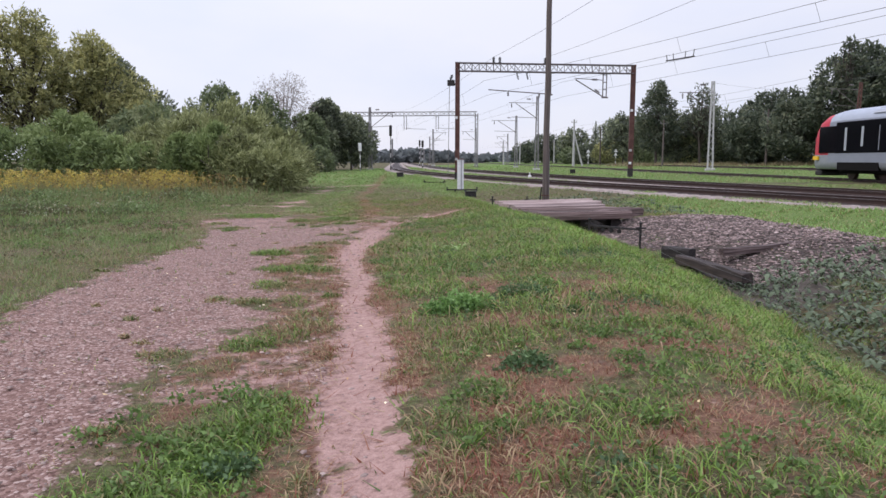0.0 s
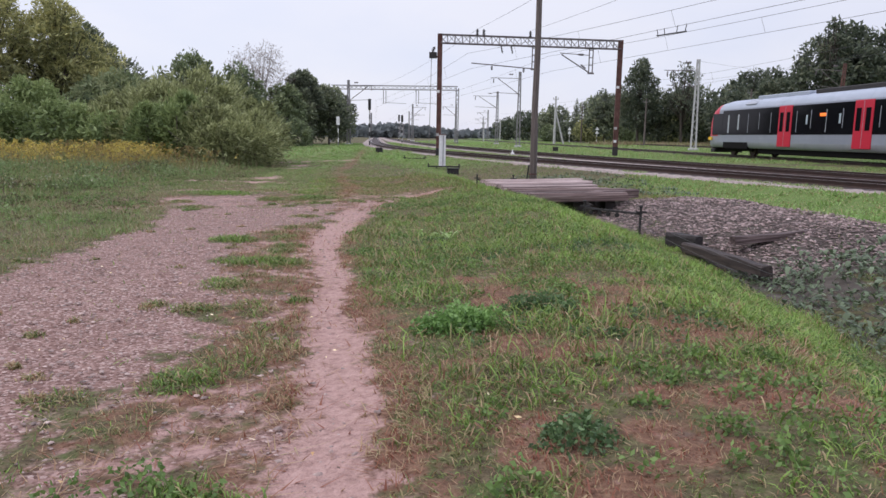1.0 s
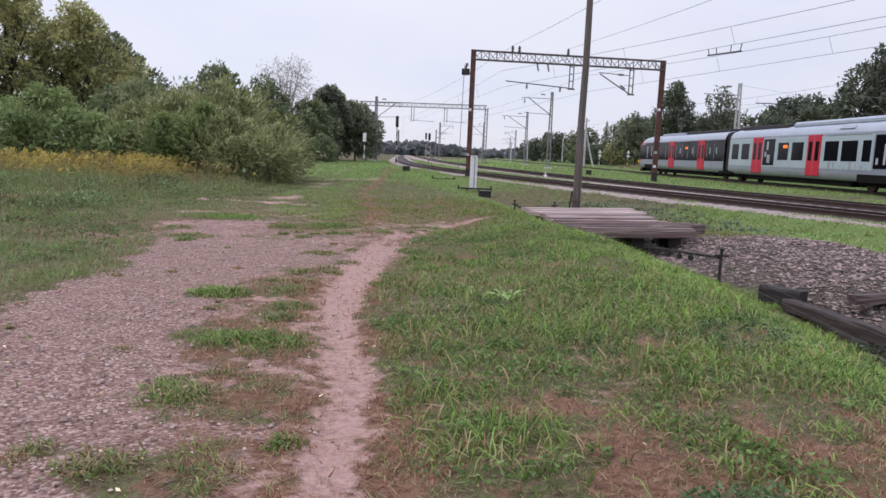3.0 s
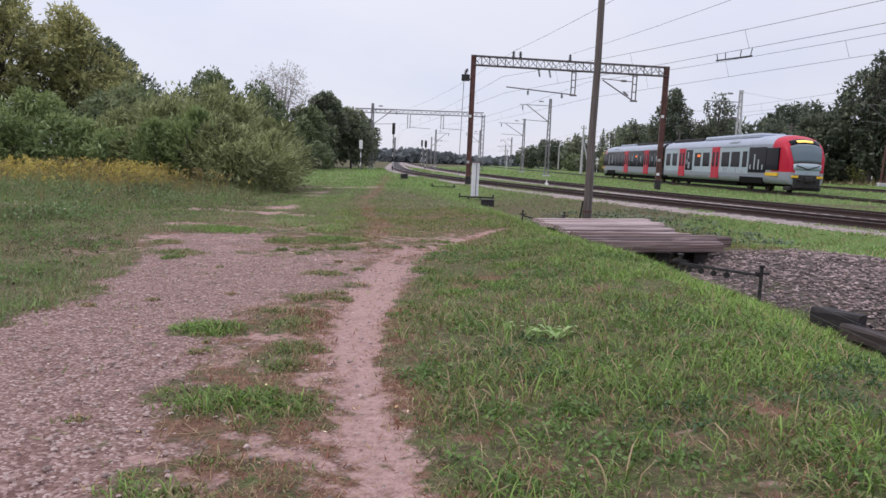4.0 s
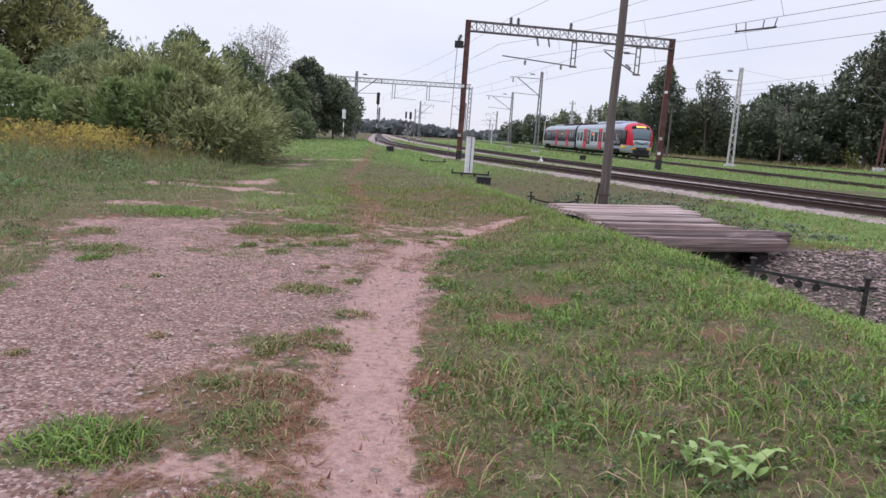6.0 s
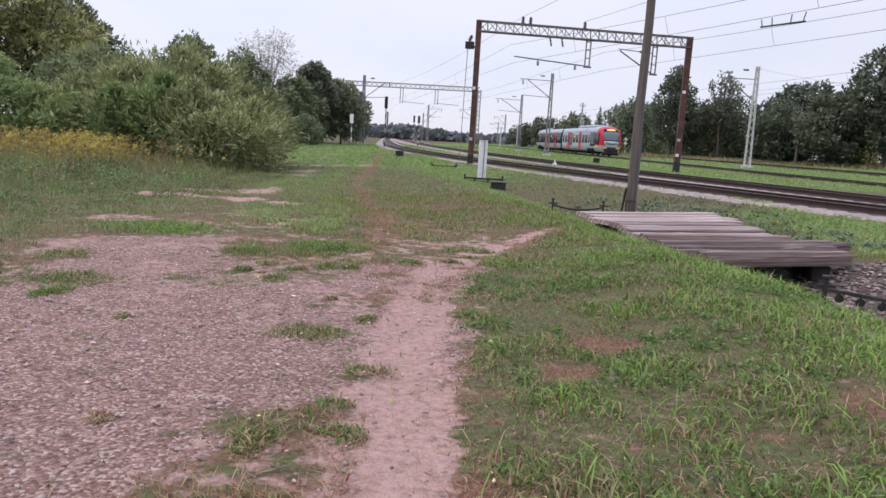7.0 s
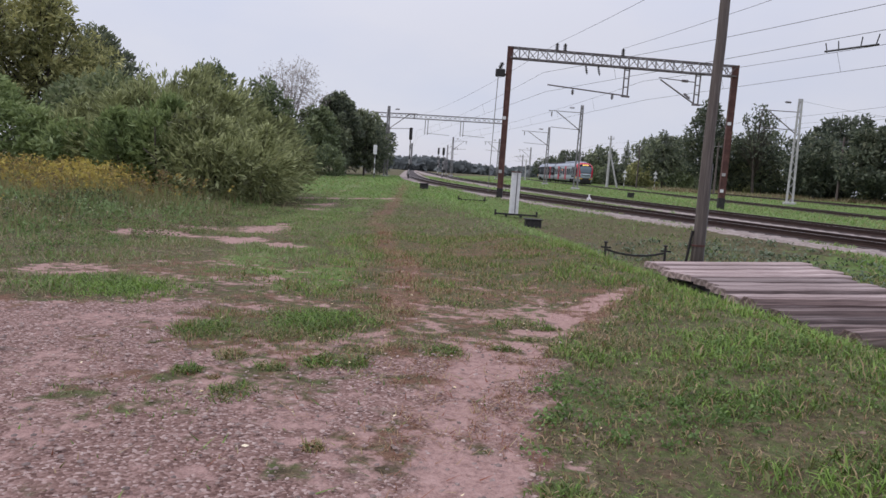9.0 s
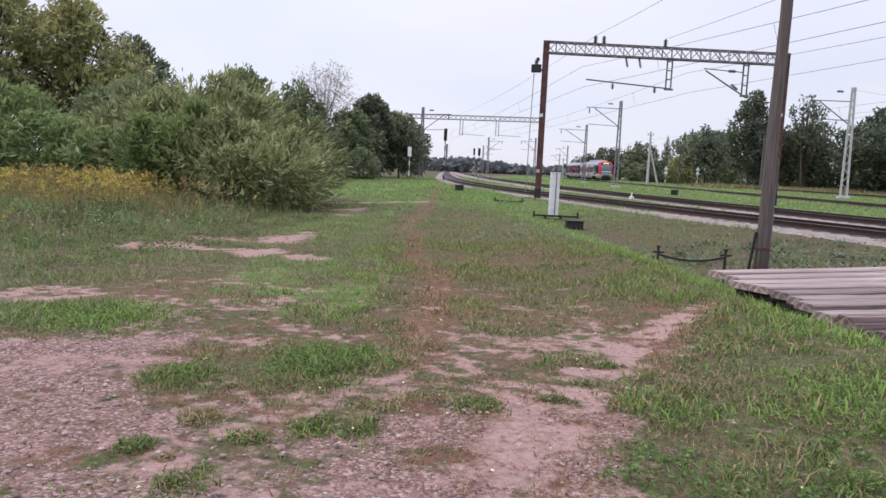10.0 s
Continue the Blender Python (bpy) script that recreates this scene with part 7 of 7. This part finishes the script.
def build_train():
    tr = thing("train", Matrix.Identity(4), "silver and red electric train with dark windows", "train")
    stations = [0, 0.06, 0.15, 0.25, 0.38, 0.5, 0.8, 1.3, 1.9]
    body = [1.9, 2.4, 3.0, 3.8, 8, 15, HALF - 0.45]
    for e, nm in ((1, "leading"), (-1, "rear")):
        part("cab_front", loft(stations, 3, 10, e), M_TRAINRED, tr, "red %s cab front" % nm)
        part("cab_skirt", loft(stations, 0, 3, e), M_TRAINLOW, tr, "grey skirt below the cab")
        part("flank", loft(body, 2, 6, e), M_TRAINSIDE, tr)
        part("skirt", loft(body, 0, 2, e), M_TRAINLOW, tr, "dark grey lower skirt")
        part("roof", loft(body, 6, 10, e), M_TRAINROOF, tr, "pale silver roof")
        part("windscreen", nose_patch(0.06, 0.50, -0.82, 0.82, 0.03, 8, 8, end=e), M_SCREEN, tr, "large slanted windscreen")
        part("destination_display", nose_patch(0.60, 0.74, -0.40, 0.40, 0.045, 2, 6, e), M_DISPLAY, tr, "lit amber destination display")
        part("display_surround", nose_patch(0.52, 0.86, -0.74, 0.74, 0.03, 3, 8, e), M_TRAINGLASS, tr)
        part("nose_panel", nose_patch(0.002, 0.056, -0.86, 0.86, 0.03, 2, 8, e), M_TRAINPALE, tr, "silver panel below the windscreen")
        y0 = e * HALF
        part("nose_face", block(bmesh.new(), -0.78, 0.78, min(y0 - e * 0.2, y0 + e * 0.04), max(y0 - e * 0.2, y0 + e * 0.04), 1.10, 1.44, 0.035), M_TRAINPALE, tr, "silver face between windscreen and bumper")
        bm = bmesh.new()
        block(bm, -0.86, 0.86, min(y0 - e * 0.5, y0 + e * 0.10), max(y0 - e * 0.5, y0 + e * 0.10), 0.30, 1.16, 0.06)
        bump = part("bumper", bm, M_BLACK, tr, "black bumper and coupling")
        bm = bmesh.new()
        block(bm, -0.18, 0.18, min(y0, y0 + e * 0.42), max(y0, y0 + e * 0.42), 0.72, 1.02, 0.04)
        rod(bm, (-0.5, y0 + e * 0.08, 0.82), (-0.5, y0 + e * 0.3, 0.82), 0.09)
        rod(bm, (0.5, y0 + e * 0.08, 0.82), (0.5, y0 + e * 0.3, 0.82), 0.09)
        part("coupler", bm, M_BLACK, bump)
        part("snow_plough", block(bmesh.new(), -1.05, 1.05, min(y0 - e * 0.8, y0 - e * 0.1), max(y0 - e * 0.8, y0 - e * 0.1), 0.16, 0.42, 0.05), M_BLACK, tr)
        bm = bmesh.new()
        for s in (-1, 1):
            beam(bm, (s * 0.72, y0 + e * 0.045, 1.74), (0, y0 + e * 0.075, 1.50), 0.05)
        part("chevron", bm, M_TRAINGLASS, tr, "dark V-shaped line below the windscreen")
        for s in (-1, 1):
            xa, xb = sorted((s * 0.58, s * 1.0))
            part("yellow_bar", block(bmesh.new(), xa, xb, min(y0 - e * 0.3, y0 + e * 0.12), max(y0 - e * 0.3, y0 + e * 0.12), 0.95, 1.10, 0.02), M_YELLOW, tr, "yellow bar on the bumper")
            bm = bmesh.new()
            block(bm, s * 0.92 - 0.15, s * 0.92 + 0.15, y0 - e * 0.30 - 0.06, y0 - e * 0.30 + 0.16, 1.18, 1.36, 0.04)
            part("lamp", bm, M_LAMP, tr, "lamp cluster at the cab corner")
            bm = bmesh.new()
            x0, x1 = sorted((s * (WIDE * 0.94), s * (WIDE + 0.012)))
            ya, yb = sorted((y0 - e * (0.45 if e > 0 else 1.0), y0 - e * (0.95 if e > 0 else 2.6)))
            block(bm, x0, x1, ya, yb, 1.02, 1.24, 0.01)
            part("yellow_stripe", bm, M_YELLOW, tr, "yellow stripe below the cab window")
            bm = bmesh.new()
            x0, x1 = sorted((s * (WIDE * 0.9), s * (WIDE + 0.01)))
            ya, yb = sorted((y0 - e * 1.0, y0 - e * 2.58))
            block(bm, x0, x1, ya, yb, 1.40, 2.84, 0.01)
            part("cab_window", bm, M_TRAINGLASS, tr, "dark cab side window")
    L = 2 * HALF
    # leading car: one long dark glazed band; rear car: separate windows in pale panels
    band = side_box(tr, "window_band", M_TRAINGLASS, 2.6, HALF - 0.5, 1.38, 3.02, 0.02, label="long dark glazed band")
    for k in range(13):
        u = 3.4 + k * 1.42
        if min(abs(u - 10.74), abs(u - 17.85)) > 1.1:
            side_box(tr, "window_post", M_GRAPHIC if k in (0, 1, 5, 8) else M_TRAINLOW, u, u + (0.07 if k not in (0, 1) else 0.22), 1.5 + 0.2 * (k % 2), 2.72, 0.028, label="pale printed graphic" if k in (0, 1, 5, 8) else "", parents=band)
    pale = side_box(tr, "pale_panel", M_TRAINPALE, HALF + 0.5, L - 5.2, 1.1, 2.96, 0.012, label="pale blue-grey flank panel")
    for u, hw in ((24.35, 0.55), (26.0, 0.6), (31.35, 0.65), (33.1, 0.68), (36.75, 0.68), (38.45, 0.72), (39.95, 0.36)):
        side_box(tr, "window", M_TRAINGLASS, u - hw, u + hw, 1.55, 2.66, 0.026, parents=pale)
    # a dark glazed panel beside the door, with printed pale shapes
    dark = side_box(tr, "glazed_panel", M_TRAINGLASS, 28.7, 30.25, 1.2, 2.92, 0.026, label="dark glazed panel with printed graphics", parents=pale)
    for u0, u1, z0, z1, ma in ((29.15, 29.4, 2.2, 2.75, M_GRAPHIC), (29.3, 29.7, 1.35, 1.9, M_TRAINLOW), (28.95, 29.2, 1.75, 2.1, M_TRAINLOW)):
        side_box(tr, "graphic", ma, u0, u1, z0, z1, 0.032, bevel=0.004, parents=dark)
    for k in range(9):
        u = 36.0 + 0.5 * k
        side_box(tr, "graphic", M_TRAINLOW if k % 3 else M_GRAPHIC, u, u + 0.16 + 0.1 * (k % 2), 1.14, 1.25 + 0.12 * ((k * 7) % 4), 0.022, bevel=0.004, parents=pale)
    for u in (12.9, 15.9, 19.6, 20.9):
        side_box(tr, "graphic", M_TRAINPALE, u, u + 0.16, 1.95, 2.45, 0.03, bevel=0.004, parents=band)
    side_box(tr, "drip_rail", M_TRAINLOW, 36.0, 40.2, 2.97, 3.02, 0.03, bevel=0.004)
    side_box(tr, "side_display", M_ORANGE, 31.35, 31.9, 2.3, 2.5, 0.04, label="small lit orange display")
    side_box(tr, "side_display", M_ORANGE, 14.2, 14.75, 2.35, 2.52, 0.04, label="small lit orange display")
    tail = side_box(tr, "window_band", M_TRAINGLASS, L - 5.1, L - 2.6, 1.2, 2.92, 0.02, label="dark glazed band with pale graphics")
    for k in range(4):
        side_box(tr, "graphic", M_GRAPHIC, L - 4.9 + 0.58 * k, L - 4.7 + 0.58 * k, 1.4, 1.75 + 0.35 * ((k * 5) % 3), 0.028, parents=tail)
    for u in (10.74, 17.85, L - 17.85, L - 10.74):
        doors = side_box(tr, "door", M_TRAINRED, u - 0.72, u + 0.72, 0.68, 3.05, 0.04, label="red double-leaf door")
        for d in (-0.36, 0.36):
            side_box(tr, "door_window", M_TRAINGLASS, u + d - 0.2, u + d + 0.2, 1.55, 2.68, 0.052, parents=doors)
        side_box(tr, "door_joint", M_TRAINLOW, u - 0.012, u + 0.012, 0.72, 3.0, 0.046, bevel=0.002, parents=doors)
    # bellows between the cars
    bm = bmesh.new()
    for k in range(5):
        y = -0.4 + 0.2 * k
        block(bm, -1.25, 1.25, y - 0.07, y + 0.07, 0.7, 3.5, 0.03)
    block(bm, -1.15, 1.15, -0.5, 0.5, 0.75, 3.4)
    part("bellows", bm, M_BLACK, tr, "black folded bellows between the cars")
    # roof gear
    for u0, u1, z in ((6.2, 12.0, 3.72), (12.6, 22.0, 3.74), (24.0, 30.6, 3.76)):
        bm = bmesh.new()
        block(bm, -0.85, 0.85, HALF - u1, HALF - u0, z - 0.15, z + 0.13, 0.04)
        part("roof_equipment", bm, M_BLACK if u0 > 10 else M_TRAINROOF, tr, "low equipment box on the roof")
    for u0, u1 in ((5.6, 7.0), (37.2, 38.6)):
        bm = bmesh.new()
        for s in (-1, 1):
            block(bm, -0.5, 0.5, -(u1 - u0) / 2, (u1 - u0) / 2, -0.012, 0.02, 0.005, Matrix.Translation((s * 1.16, HALF - (u0 + u1) / 2, 3.46)) @ Matrix.Rotation(radians(s * 36), 4, "Y") @ Matrix.Diagonal((0.5, 1, 1, 1)))
        part("roof_panel", bm, M_TRAINLOW, tr, "darker grey panel in the roof's slope")
    for u0, u1 in ((31.4, 41.0),):
        bm = bmesh.new()
        block(bm, -0.95, 0.95, HALF - u1, HALF - u0, 3.55, 3.93, 0.12)
        part("roof_fairing", bm, M_TRAINROOF, tr, "raised pale roof fairing")
    for u in (5.2, 40.8):
        bm = bmesh.new()
        block(bm, -1.12, -0.85, HALF - u - 0.5, HALF - u + 0.5, 3.28, 3.5, 0.02)
        part("roof_grille", bm, M_TRAINLOW, tr, "dark ventilation grille")
    # pantograph, raised over the rear car
    bm = bmesh.new()
    y0 = HALF - 26.0
    for s in (-0.5, 0.5):
        rod(bm, (s, y0, 3.95), (s * 0.8, y0 - 1.5, 4.85), 0.035)
        rod(bm, (s * 0.8, y0 - 1.5, 4.85), (s * 0.9, y0 + 0.2, 5.5), 0.025)
    rod(bm, (-0.95, y0 + 0.2, 5.52), (0.95, y0 + 0.2, 5.52), 0.03)
    block(bm, -0.65, 0.65, y0 - 0.6, y0 + 0.3, 3.9, 4.0)
    part("pantograph", bm, M_BLACK, tr, "raised thin pantograph")
    # running gear
    wm = wheel_mesh()
    for u, jac in ((4.6, 0), (HALF, 1), (L - 4.6, 0)):
        y = HALF - u
        bm = bmesh.new()
        for s in (-1, 1):
            block(bm, s * 1.08 - 0.08, s * 1.08 + 0.08, y - 1.9, y + 1.9, 0.32, 0.62, 0.05)
            block(bm, s * 1.12 - 0.1, s * 1.12 + 0.1, y - 0.4, y + 0.4, 0.55, 0.85, 0.05)
        block(bm, -1.1, 1.1, y - 0.25, y + 0.25, 0.35, 0.7)
        bog = part("bogie", bm, M_GEAR, tr, "black bogie frame")
        for dy in (-1.35, 1.35):
            for s in (-1, 1):
                w = new("wheel", wm)
                w.parent = bog
                w.matrix_basis = Matrix.Translation((s * 0.755, y + dy, 0.42)) @ Matrix.Rotation(0 if s < 0 else math.pi, 4, "Z")
        for s in (-1, 1):
            x0, x1 = sorted((s * (WIDE - 0.14), s * (WIDE + 0.006)))
            part("wheel_recess", block(bmesh.new(), x0, x1, y - (1.2 if jac else 1.75), y + (1.2 if jac else 1.75), 0.49, 0.66 if jac else 0.90, 0.004), M_GEAR, tr, "dark opening in the skirt over the bogie")
    for u0, u1 in ((7.2, 20.0), (25.6, 38.4)):
        bm = bmesh.new()
        block(bm, -1.1, 1.1, HALF - u1, HALF - u0, 0.20, 0.54, 0.05)
        part("underfloor_box", bm, M_GEAR, tr, "black equipment below the floor")
    return tr


train = build_train()

# the leading end's distance up the track at each time
LEAD = [(0.0, 43.86), (0.5, 49.75), (1.0, 55.88), (1.5, 62.25), (2.0, 68.75), (2.5, 75.6), (3.0, 82.5), (3.5, 89.7), (4.0, 97.0), (4.5, 104.5), (5.0, 112.25), (5.5, 120.1),
        (6.0, 127.95), (6.5, 135.8), (7.0, 143.65), (7.5, 151.55), (8.0, 159.45), (8.5, 167.4), (9.0, 175.3), (9.5, 183.2), (10.0, 191.1)]


def motions():
    k = math.hypot(1, 0.1737)
    rows = []
    for t, y in LEAD:
        yc = y - HALF / k
        rows.append((t, pose(float(t3_x(yc)), yc, 0.283, 0, 0, math.degrees(math.atan(0.1737)))))
    walk(train, rows)


motions()
